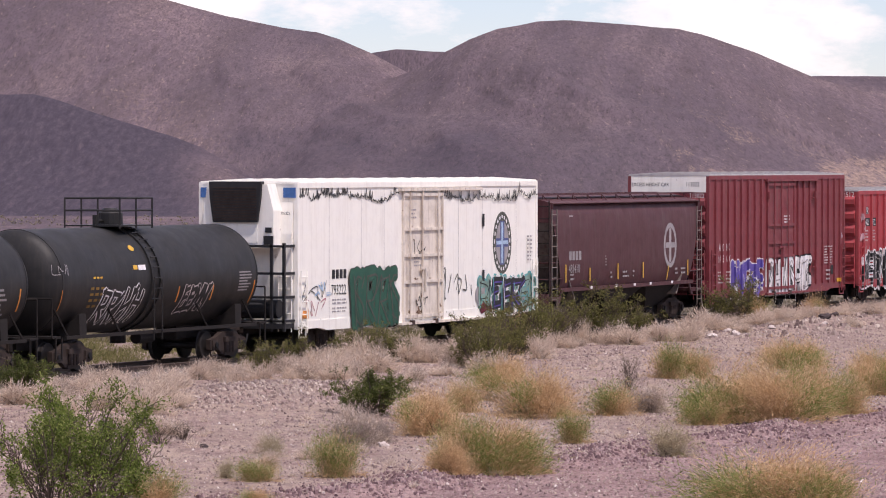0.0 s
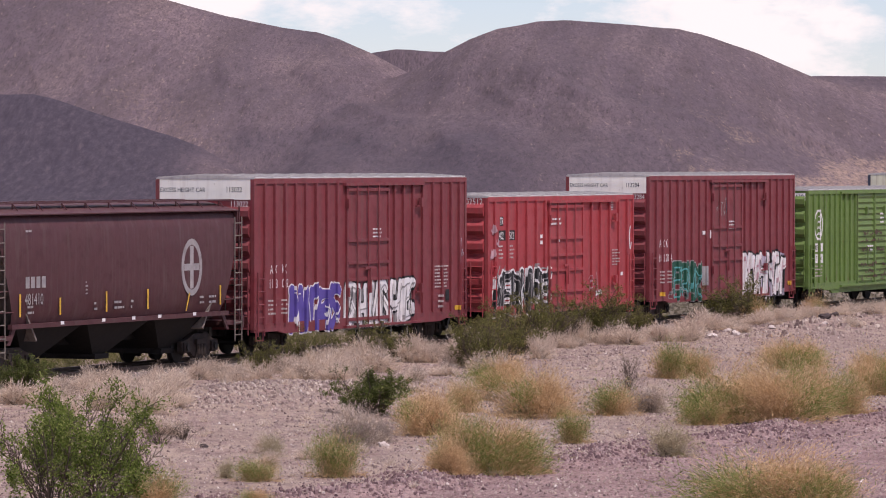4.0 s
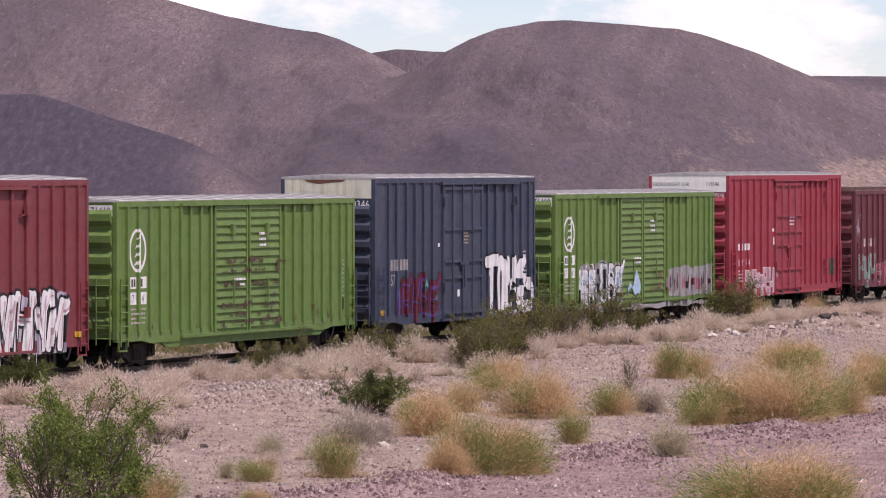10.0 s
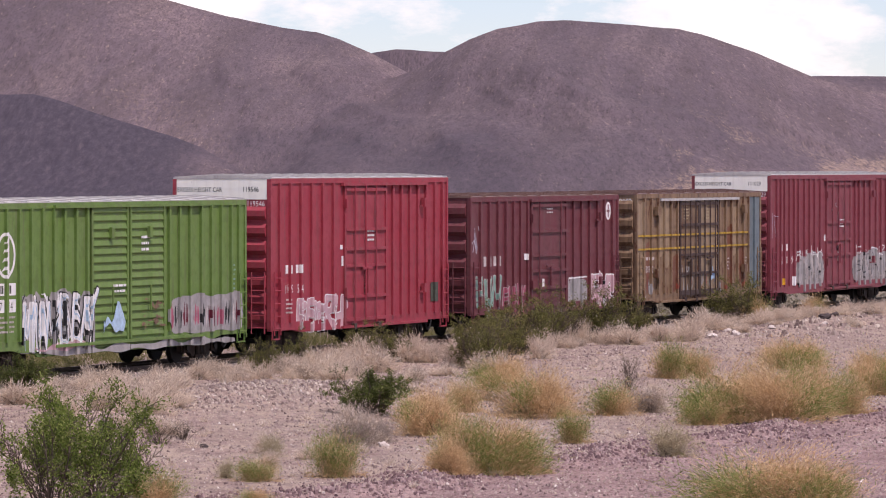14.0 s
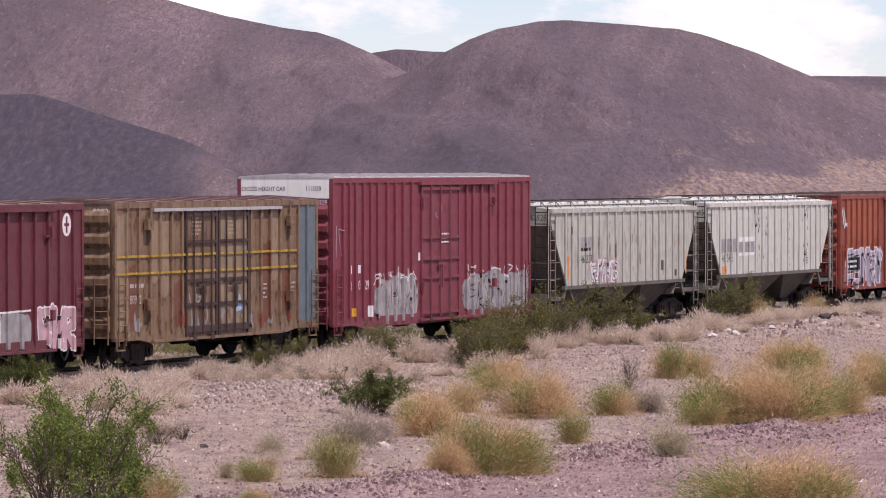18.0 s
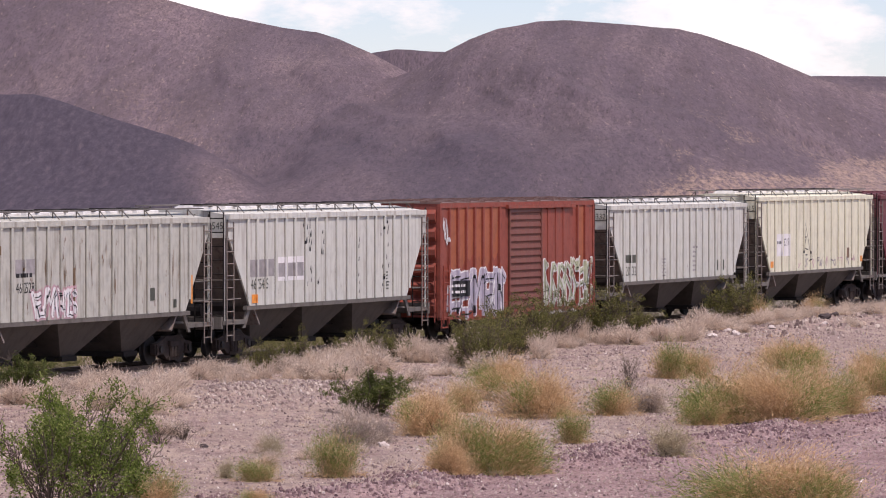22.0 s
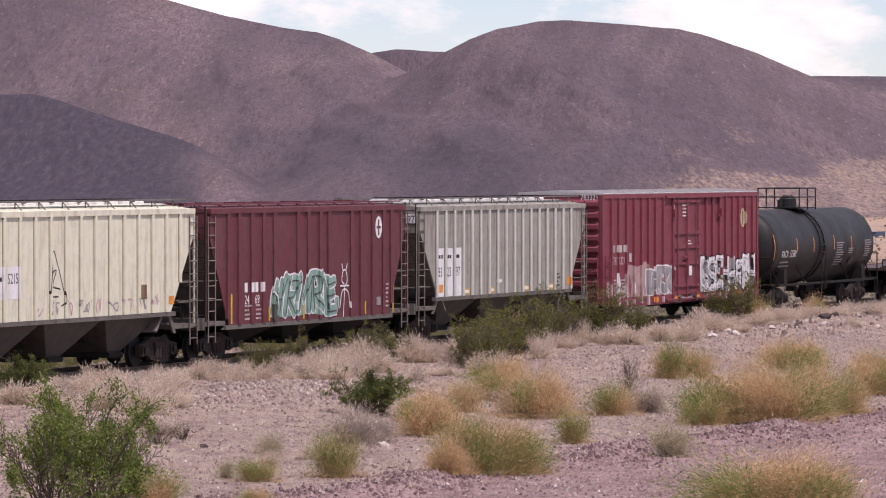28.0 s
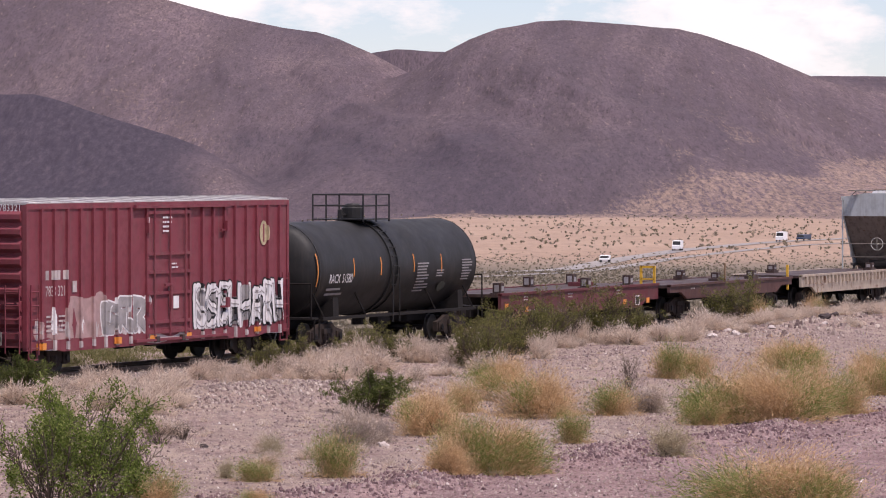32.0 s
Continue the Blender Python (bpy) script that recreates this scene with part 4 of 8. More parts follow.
# ---- covered hoppers ----
def hopper(car, ze, zs, zt, mat, cut=1.45, posts=(), post_w=0.11, post_d=0.05, roof=None, frame=None, hatch=True, bays=3, smooth_side=False, bay_mat=None):
    """Body with slanted ends over funnel bays, roof hatches with a running board, end platforms with ladders."""
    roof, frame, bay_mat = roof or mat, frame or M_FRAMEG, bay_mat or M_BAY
    L, W, hx, hy = car.L, car.W, car.L / 2, car.W / 2
    outline = [(-hx, ze), (-hx, zt), (-hx + cut, zs), (hx - cut, zs), (hx, zt), (hx, ze)]
    for s in (-1, 1):
        if smooth_side:
            # bowed sheet: leans in at the top and the bottom
            g, prof = Geo(), [(zs, 0.16), (zs + 0.35, 0.04), (zs + 0.9, 0.0), (ze - 1.1, 0.0), (ze - 0.45, 0.03), (ze - 0.12, 0.12), (ze, 0.26)]
            rows = []
            for z, inn in prof:
                t = 0 if z > zt else (zt - z) / (zt - zs)
                rows.append([(-hx + cut * t, s * (hy - inn), z), (hx - cut * t, s * (hy - inn), z)])
            vs = [p for r in rows for p in r]
            g.add(vs, [(2 * i, 2 * i + 1, 2 * i + 3, 2 * i + 2) for i in range(len(rows) - 1)])
            part("side_sheet", g, mat, car.root, smooth=True)
        else:
            part("side_sheet", Geo().prism(outline, "y", s * hy, s * (hy - 0.05)), mat, car.root)
            part("eave", Geo().box(-hx - 0.02, hx + 0.02, s * (hy - 0.06), s * (hy + 0.05), ze - 0.13, ze + 0.02), mat, car.root)
        part("side_sill", Geo().box(-hx + cut - 0.25, hx - cut + 0.25, s * (hy - 0.10), s * (hy + 0.03), zs - 0.09, zs + 0.03), frame, car.root)
    if not smooth_side:
        for u in posts:
            e = min(u, L - u)
            low = zs + 0.03 if e > cut else zs + 0.03 + (zt - zs) * (1 - e / cut)
            for s in (-1, 1):
                part("side_post", Geo().prism([(-post_w / 2, 0), (-post_w / 2, post_d), (post_w / 2, post_d), (post_w / 2, 0)], "z", low, ze - 0.12), mat, car.root, at=pose(car.x(u), s * hy, 0, 0, 0, 180 if s < 0 else 0))
            # dark strip in the post's corner: its shade, done as colour
            part("seam_strip", Geo().box(car.x(u) - post_w / 2 - 0.012, car.x(u) - post_w / 2 - 0.001, -hy - 0.010, -hy + 0.01, low, ze - 0.13), M_POSTSHADE, car.root, "dark strip along a post, shade given as colour")
            car.ribs.append((u - post_w / 2, u + post_w / 2, post_d))
    zr, walk_mat, lift = ze + (0.15 if hatch else 0.24 if smooth_side else 0.09), M_FRAMEG if hatch else mat, 0.09 if hatch else 0.02
    part("roof", Geo().prism([(-hy, ze), (-hy, ze - 0.03), (hy, ze - 0.03), (hy, ze), (0.55, zr), (-0.55, zr)], "x", -hx, hx), roof, car.root)
    if hatch:
        n = 8
        for k in range(n):
            xa = -hx + 0.55 + k * (L - 1.1) / n
            h = part("roof_hatch", Geo().prism([(-0.42, zr - 0.02), (0.42, zr - 0.02), (0.42, zr + 0.06), (0.30, zr + 0.11), (-0.30, zr + 0.11), (-0.42, zr + 0.06)], "x", xa, xa + (L - 1.1) / n - 0.30), M_HATCH, car.root, "pale hatch cover on the roof")
            part("hatch_clamp", Geo().box(xa + 0.5, xa + 0.6, -0.5, 0.5, zr + 0.06, zr + 0.15), M_UNDER, h)
    for s in (-1, 1):
        part("running_board", Geo().box(-hx - 0.7, hx + 0.7, s * 0.78, s * 1.08, zr + lift, zr + lift + 0.04), walk_mat, car.root, "grating walkway along the roof")
        for k in range(11):
            x = -hx + 0.3 + k * (L - 0.6) / 10
            part("walkway_bracket", Geo().tube((x, s * 1.05, zr + lift + 0.02), (x, s * 1.30, ze), 0.018, n=4).tube((x, s * 1.06, ze + 0.05), (x, s * 1.06, zr + lift + 0.02), 0.018, n=4), walk_mat, car.root)
    for e in (-1, 1):
        part("end_sheet", Geo().box(e * hx, e * (hx - 0.05), -hy + 0.01, hy - 0.01, zt - 0.05, ze - 0.03), mat, car.root)
        # slope sheets darker than the car paint: grime, and shade put into the colour
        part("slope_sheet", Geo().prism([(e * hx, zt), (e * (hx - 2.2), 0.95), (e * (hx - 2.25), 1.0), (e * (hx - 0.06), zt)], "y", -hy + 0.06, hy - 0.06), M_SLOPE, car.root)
        part("end_platform", Geo().box(e * (hx - cut + 0.2), e * (hx + 0.35), -hy + 0.02, hy - 0.02, 1.02, 1.14), frame, car.root)
        part("end_girder", Geo().box(e * (hx + 0.30), e * (hx + 0.42), -hy + 0.02, hy - 0.02, 0.92, 1.26), frame, car.root)
        for yy in (-hy + 0.06, hy - 0.06):
            part("end_post", Geo().box(e * (hx + 0.13), e * (hx + 0.18), yy - 0.025, yy + 0.025, 1.14, ze - 0.05), mat, car.root)
            part("corner_brace", Geo().prism([(e * (hx - cut + 0.05), zs), (e * (hx - cut - 0.15), zs), (e * (hx - cut + 0.25), 0.9), (e * (hx - cut + 0.40), 0.9)], "y", yy - 0.03, yy + 0.03), frame, car.root)
        ladder(car, -hy + 0.06, -hy + 0.5, e * (hx + 0.18), 0.7, ze + 0.1, 9, M_UNDER, "y", "end_ladder")
        ladder(car, e * (hx + 0.16), e * (hx - 0.30), -hy - 0.03, 0.55, ze - 0.2, 10, M_SLOPE)
        for z in (1.75, 2.3):
            part("hand_rail", Geo().tube((e * (hx + 0.16), -hy + 0.06, z), (e * (hx + 0.16), hy - 0.06, z), 0.02, n=5).tube((e * (hx + 0.16), -hy + 0.04, z), (e * (hx - 0.9), -hy + 0.04, z), 0.02, n=5), frame, car.root)
        part("brake_reservoir", Geo().tube((e * (hx - 0.5), -0.5, 1.42), (e * (hx - 0.5), 0.5, 1.42), 0.2, n=10), M_UNDER, car.root)
    x0, x1 = -hx + cut + 0.2, hx - cut - 0.2
    bw = (x1 - x0) / bays
    for k in range(bays):
        a, b = x0 + k * bw, x0 + (k + 1) * bw
        m = (a + b) / 2
        g = Geo()
        g.add([(a, -hy + 0.12, zs), (b, -hy + 0.12, zs), (b, hy - 0.12, zs), (a, hy - 0.12, zs), (m - 0.35, -0.75, 0.42), (m + 0.35, -0.75, 0.42), (m + 0.35, 0.75, 0.42), (m - 0.35, 0.75, 0.42)],
              [(0, 1, 5, 4), (1, 2, 6, 5), (2, 3, 7, 6), (3, 0, 4, 7), (4, 5, 6, 7)])
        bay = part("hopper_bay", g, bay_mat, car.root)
        part("outlet_gate", Geo().box(m - 0.42, m + 0.42, -0.85, 0.85, 0.30, 0.44), M_UNDER, bay)
    part("centre_sill", Geo().box(-hx, hx, -0.3, 0.3, 0.72, 1.05), M_UNDER, car.root)


# ---- tank cars ----
def tank_car(name, label, u0, u1, group=""):
    """u0 and u1: where the barrel meets its heads."""
    car = Car(name, label, u0, u1, group, 2.9)
    hx, R, zc = car.L / 2, 1.45, 2.42
    head = [(0.56 * math.sin(a), R * math.cos(a)) for a in (0.25, 0.5, 0.75, 1.0, 1.2, 1.4, 1.52)]
    g = Geo().lathe([(-hx - x, r) for x, r in head[::-1]] + [(-hx, R)] + [(x, R) for x in np.linspace(-hx + 0.3, hx - 0.3, 9)] + [(hx, R)] + [(hx + x, r) for x, r in head], 48)
    g.v = [(x, y, z + zc) for x, y, z in g.v]
    me = g.mesh("tank_barrel", M_BLACK)
    me.polygons.foreach_set("use_smooth", [True] * len(me.polygons))
    part("tank_barrel", me, None, car.root)
    for x in (-hx, hx):
        s = Geo().lathe([(x - 0.02, R - 0.01), (x - 0.02, R + 0.008), (x + 0.02, R + 0.008), (x + 0.02, R - 0.01)], 48)
        s.v = [(a, b, c + zc) for a, b, c in s.v]
        part("seam_strip", s, M_BLACK, car.root)
    # belt with the ladder over the crown
    for dx in (-0.8, -0.3):
        s = Geo().lathe([(dx - 0.03, R), (dx - 0.03, R + 0.05), (dx + 0.03, R + 0.05), (dx + 0.03, R)], 48)
        s.v = [(a, b, c + zc) for a, b, c in s.v]
        part("crown_belt", s, M_BLACK, car.root)
    for k in range(9):
        a = radians(-20 + k * 11)
        y, z = -(R + 0.09) * math.cos(a), zc + (R + 0.09) * math.sin(a)
        part("rung", Geo().tube((-0.8, y, z), (-0.3, y, z), 0.018, n=5), M_BLACK, car.root)
    for x in (-0.8, -0.3):
        part("ladder_rail", Geo().tube((x, -R - 0.08, zc), (x, -R - 0.08, 0.75), 0.022, n=5), M_BLACK, car.root)
    # platform, guard rail, dome
    part("platform", Geo().box(-1.55, 0.45, -0.85, 0.85, zc + R + 0.02, zc + R + 0.06), M_BLACK, car.root)
    zt = zc + R + 0.06
    for x in (-1.55, -0.55, 0.45):
        for y in (-0.85, 0.85):
            part("guard_post", Geo().tube((x, y, zt - 0.1), (x, y, zt + 0.74), 0.028, n=5), M_BLACK, car.root)
    rail = Geo()
    for z in (zt + 0.74, zt + 0.40):
        rail.tube((-1.55, -0.85, z), (0.45, -0.85, z), 0.026, n=5).tube((-1.55, 0.85, z), (0.45, 0.85, z), 0.026, n=5).tube((-1.55, -0.85, z), (-1.55, 0.85, z), 0.026, n=5)
        if z > zt + 0.5:
            rail.tube((0.45, -0.85, z), (0.45, 0.85, z), 0.026, n=5)
    part("guard_rail", rail, M_BLACK, car.root)
    part("valve_dome", Geo().tube((-0.45, 0, zt - 0.1), (-0.45, 0, zt + 0.32), 0.36, 0.34, 16).tube((-0.45, 0, zt + 0.32), (-0.45, 0, zt + 0.46), 0.34, 0.2, 16), M_BLACK, car.root)
    part("vent_valve", Geo().tube((-1.15, 0.1, zt), (-1.15, 0.1, zt + 0.28), 0.09, n=8).tube((-1.15, 0.1, zt + 0.10), (-0.8, 0.1, zt + 0.10), 0.05, n=6), M_BLACK, car.root)
    # stub sills, bolster cradles, side walk bars
    for s in (-1, 1):
        part("side_rail", Geo().box(-hx + 0.1, hx - 0.1, s * 1.42, s * 1.50, 0.94, 1.03), M_UNDER, car.root)
        for x in (-hx + 0.25, -hx * 0.45, hx * 0.45, hx - 0.25):
            part("rail_brace", Geo().tube((x, s * 1.46, 1.0), (x - 0.4, s * 1.25, 1.75), 0.03, n=5), M_UNDER, car.root)
    for e in (-1, 1):
        bx = e * (hx - 1.2)
        part("tank_cradle", Geo().prism([(-1.4, 1.6), (-1.42, 1.0), (-0.4, 0.72), (0.4, 0.72), (1.42, 1.0), (1.4, 1.6), (0.9, 1.25), (0, 1.02), (-0.9, 1.25)], "x", bx - 0.2, bx + 0.2), M_UNDER, car.root)
        part("stub_sill", Geo().box(e * (hx - 3.0), e * (hx + 0.55), -0.32, 0.32, 0.64, 1.05), M_UNDER, car.root)
        part("end_platform", Geo().box(e * (hx + 0.15), e * (hx + 0.62), -1.45, 1.45, 0.98, 1.04), M_UNDER, car.root)
        part("end_rail", Geo().tube((e * (hx + 0.6), -1.42, 1.0), (e * (hx + 0.6), -1.42, 2.05), 0.025, n=5).tube((e * (hx + 0.6), 1.42, 1.0), (e * (hx + 0.6), 1.42, 2.05), 0.025, n=5).tube((e * (hx + 0.6), -1.42, 2.05), (e * (hx + 0.6), 1.42, 2.05), 0.025, n=5), M_UNDER, car.root)
        part("step", Geo().box(e * (hx + 0.12), e * (hx + 0.5), -1.5, -1.44, 0.38, 0.42).box(e * (hx + 0.12), e * (hx + 0.15), -1.49, -1.45, 0.4, 1.0).box(e * (hx + 0.47), e * (hx + 0.5), -1.49, -1.45, 0.4, 1.0), M_UNDER, car.root)
    part("bottom_outlet", Geo().tube((0, 0, 1.1), (0, 0, 0.62), 0.22, n=10).tube((0.5, -0.3, 0.75), (1.4, -0.3, 0.75), 0.17, n=10), M_UNDER, car.root)
    car.gear(1.2, 1.25)
    car.R, car.zc = R, zc
    return car


def wrap(car, name, polys, mat, label=""):
    """(u, z) polygons laid round the barrel."""
    g = Geo()
    for poly in polys:
        car.layer += 1
        r = car.R + 0.004 + 0.00015 * (car.layer % 300)
        tris = [[poly[i] for i in t] for t in geometry.tessellate_polygon([[Vector((p[0], p[1], 0)) for p in poly]])] if len(poly) > 4 else [poly]
        for t in tris:
            z0, z1 = min(p[1] for p in t), max(p[1] for p in t)
            n = max(1, int((z1 - z0) / 0.07) + 1)
            flip = [(z, u) for u, z in t]
            for k in range(n):
                bit = clip_span(flip, z0 + (z1 - z0) * k / n, z0 + (z1 - z0) * (k + 1) / n)
                if len(bit) >= 3:
                    g.add([(car.x(u), -math.sqrt(max(r * r - (z - car.zc) ** 2, 0)), z) for z, u in bit], [tuple(range(len(bit)))])
    return part(name, g, mat, car.root, label)


def wrap_bars(car, u, z, w, h, rows, mat, name="data_stencil"):
    rng = random.Random(int(u * 37 + z * 11))
    polys = []
    for k in range(rows):
        zz = z + h * (rows - k - 0.7) / rows
        polys.append(rect(u, u + w * rng.uniform(0.6, 1.0), zz, zz + 0.45 * h / rows))
    return tagged(wrap(car, name, polys, mat), kind="stuff")


def wrap_scribble(car, u0, u1, z0, z1, mat, seed, n=6, w=0.03, label="thin sprayed tag"):
    rng = random.Random(seed)
    polys, cw = [], (u1 - u0) / n
    for k in range(n):
        a = u0 + k * cw
        pts = bend([(a + cw * rng.uniform(-0.15, 1.15), rng.uniform(z0, z1)) for _ in range(4)], 5)
        for p, q in zip(pts[:-1], pts[1:]):
            polys.append(stroke([p, q], w))
    return wrap(car, "tag", polys, mat, label)


# ---- the train, head to tail ----
def build_train():
    cars = []

    # two black tank cars
    c = tank_car("tank_car", "black steel tank car with orange marks and tags", 96.7, 108.8, "tank cars")
    for u in (0.4, 6.8, 11.7):
        wrap(c, "reflective_strip", [rect(u, u + 0.07, 1.75 + 0.12 * k, 1.87 + 0.12 * k) for k in range(5)], P_ORANGE)
    wrap_bars(c, 10.3, 1.5, 0.8, 0.9, 7, P_GREY)
    cars.append(c)
    c = tank_car("tank_car", "black steel tank car with sprayed white tags", 110.85, 122.95, "tank cars")
    for u, z, n in ((-0.05, 1.7, 5), (7.0, 1.75, 4), (9.2, 1.75, 4), (11.9, 1.6, 6)):
        wrap(c, "reflective_strip", [rect(u, u + 0.07, z + 0.11 * k, z + 0.11 * (k + 1)) for k in range(n)], P_ORANGE)
    wrap_bars(c, 10.9, 1.95, 0.9, 0.6, 7, P_GREY)
    wrap(c, "data_plate", [rect(1.75 + 0.2 * k, 1.88 + 0.2 * k, 2.52, 2.57) for k in range(3)], P_YELLOW)
    wrap(c, "data_plate", [rect(4.2, 4.45, 2.72, 2.84)], P_YELLOW)
    wrap(c, "data_plate", [rect(4.5, 4.95, 2.70, 2.84)], P_WHITE)
    wrap(c, "shield_mark", [ellipse(4.55, 3.3, 0.16, 0.08, 10)], P_YELLOW)
    wrap(c, "stencil_block", [rect(1.6 + 0.3 * j, 1.8 + 0.3 * j, 2.22 - 0.16 * k, 2.29 - 0.16 * k) for k in range(4) for j in range(3)], P_OCHRE)
    rng = random.Random(5)
    for u0, u1, z0, z1, n, m in ((2.2, 4.9, 1.3, 2.2, 4, P_WHITE), (7.3, 9.0, 1.45, 2.25, 4, P_DIM)):
        w = (u1 - u0) / n
        lines = []
        for k in range(n):
            for line in spray_form(rng):
                lines.append([(u0 + w * (k + px) + 0.18 * (pz - 0.5), z0 + (z1 - z0) * pz) for px, pz in line])
        segs = [(p, q) for pts in lines for p, q in zip(pts[:-1], pts[1:])]
        wrap(c, "tag", [stroke([p, q], 0.20) for p, q in segs], m, "outlined pale sprayed tag")
        wrap(c, "tag_fill", [stroke([p, q], 0.12) for p, q in segs], M_BLACK)
    wrap_scribble(c, -1.0 + 0.4, 0.5, 2.6, 2.95, P_GREY, 8, 3, 0.02)
    cars.append(c)

    # white refrigerator car
    c = Car("refrigerator_car", "white insulated rail car with green graffiti and a cooling unit", 125.43, 144.45, "", 3.15)
    z0, z1 = 0.72, 5.06
    shell(c, z0, z1, M_WHITE, M_WHITE, ends=1, posts=())
    for u in (2.3, 4.7, 6.4, 12.3, 14.3, 17.2):
        c.paint("panel_seam", [rect(u, u + 0.018, 0.95, 4.85)], P_GREY)
    d = plug_door(c, 7.76, 10.95, 0.72, 4.82, M_DOORT, bars=(0.30, 0.50, 0.70), track=(7.5, 14.1), rods=(0.15, 0.45, 0.85), pads=False)
    c.bars("data_stencil", 8.35, 3.9, 0.6, 0.35, 3, P_GREY)
    c.bars("data_stencil", 8.65, 2.4, 0.6, 0.35, 3, P_GREY)
    rng = random.Random(12)
    for a, b in ((0.1, 7.45), (11.1, 18.9)):
        u, low = a, 4.62
        line = [(u, low)]
        while u < b:
            u += rng.uniform(0.05, 0.11)
            low = min(4.72, max(4.42, low + rng.uniform(-0.09, 0.085)))
            line.append((u, low + (rng.uniform(0.12, 0.36) if rng.random() < 0.35 else rng.uniform(0.0, 0.1))))
            line.append((u + 0.03, low))
        zig = [stroke([p, q], 0.032) for p, q in zip(line[:-1], line[1:])]
        c.paint("jagged_line", zig, P_BLACK, "jagged black sprayed line under the eave")
    patch(c, 3.95, 7.5, 0.6, 1.5, P_GREEN, 4, 0.3, "dark green block graffiti", "graffiti")
    piece(c, 3.85, 7.5, 0.62, 2.42, 4, P_GREEN, P_OLIVE, 9, 0.62, 0.06, None, P_OLIVE, "dark green block graffiti", 9)
    end_text(c, "793222", 0, 4.12, 0.085, False, P_BLACK, 0.125)
    for q in range(16):
        u, z = random.uniform(7.8, 10.8), random.choice((0.85, 0.95, 1.1, 1.4, 2.0))
        patch(c, u, u + random.uniform(0.1, 0.5), z, z + random.uniform(0.05, 0.3), M_RUSTY, q + 600, 0.8, name="rust_patch")
    c.paint("round_emblem", [ellipse(16.0, 3.05, 0.80, 1.02)], P_OLIVE, "dark oval railway emblem with a pale blue cross")
    c.paint("emblem_ring", [[(16 + 0.62 * math.cos(a) * k, 3.05 + 0.8 * math.sin(a) * k) for a, k in ((t, 1), (t + 0.16, 1), (t + 0.16, 1.13), (t, 1.13))] for t in np.arange(0, 6.2, 0.3)], P_WHITE)
    c.paint("emblem_disc", [ellipse(16.0, 3.05, 0.55, 0.72)], P_GREY)
    c.paint("emblem_cross", [rect(15.82, 16.18, 2.34, 3.76), rect(15.47, 16.53, 2.92, 3.2)], P_BLUE2)
    c.paint("emblem_cross", [rect(15.92, 16.08, 2.38, 3.72), rect(15.5, 16.5, 3.0, 3.12)], P_LBLUE)
    c.paint("reporting_mark", [rect(2.5 + 0.28 * k, 2.71 + 0.28 * k, 2.18, 2.45) for k in range(4)], P_BLACK, "black block marks")
    c.text("car_number", "793222", 2.45, 1.70, 0.30, P_BLACK, squeeze=0.85)
    for z, n in ((1.15, 4), (1.4, 3), (0.8, 4)):
        c.bars("data_stencil", 2.5, z, 1.1, 0.2, 2, P_GREY, cols=3)
    scribble(c, 0.3, 2.2, 1.5, 2.2, P_BLACK, 31, 3, 0.03)
    scribble(c, 1.3, 2.4, 1.7, 2.1, P_LBLUE, 32, 4, 0.06)
    scribble(c, 0.4, 2.0, 0.9, 1.6, P_ROSE, 33, 4, 0.03)
    scribble(c, 1.0, 1.9, 0.75, 1.0, P_BLACK, 36, 4, 0.025)
    scribble(c, 11.1, 13.4, 1.35, 2.3, P_BLACK, 34, 6, 0.04)
    scribble(c, 8.6, 9.6, 2.7, 3.4, P_BLACK, 39, 3, 0.03)
    scribble(c, 8.7, 9.7, 1.15, 1.5, P_BLACK, 40, 4, 0.04)
    patch(c, 13.7, 19.0, 0.75, 1.9, P_GREY, 35, 0.4, "", "spray_backdrop")
    piece(c, 13.9, 19.0, 0.75, 2.1, 6, P_MINT, P_TEAL, 36, 0.30, 0.12, None, P_BLACK, "mint and teal graffiti")
    piece(c, 15.0, 17.6, 0.75, 1.95, 3, P_BLACK, P_WHITE, 37, 0.36, 0.10, None, P_PURPLE, "black graffiti with white edges")
    patch(c, 14.0, 15.2, 0.78, 1.25, P_REDG, 38, 0.5, "", "graffiti")
    c.paint("reflective_square", [rect(0.35, 0.75, 1.05, 1.28), rect(18.4, 18.75, 1.02, 1.22)], P_ORANGE)
    c.paint("vent_slot", [rect(14.25, 14.42, 3.6, 4.0), rect(14.25, 14.42, 1.85, 2.2)], P_BLACK)
    c.bars("data_stencil", 18.1, 2.4, 0.5, 0.9, 7, P_GREY, cols=2)
    # cooling unit on the end, blue corners
    hx = c.L / 2
    unit = part("cooling_unit", Geo().prism([(-1.10, 3.15), (1.15, 3.15), (1.15, 4.25), (1.05, 5.02), (-0.9, 5.02), (-1.10, 4.25)], "x", -hx - 0.62, -hx - 0.02), M_WHITE, c.root, "white cooling unit with a black grille")
    part("grille", Geo().prism([(-0.62, 3.90), (0.82, 3.90), (0.92, 4.6), (0.95, 5.10), (-0.75, 5.10), (-0.72, 4.6)], "x", -hx - 0.72, -hx - 0.5), P_BLACK, unit, "black louvred grille")
    for k in range(12):
        part("louvre", Geo().box(-hx - 0.75, -hx - 0.72, -0.60, 0.80, 3.98 + k * 0.083, 4.02 + k * 0.083), M_BOGIE, unit)
    part("control_box", Geo().box(-hx - 0.66, -hx - 0.6, -1.1, -0.8, 3.25, 3.5).box(-hx - 0.66, -hx - 0.6, -1.05, -0.85, 3.6, 3.75), P_BLACK, unit)
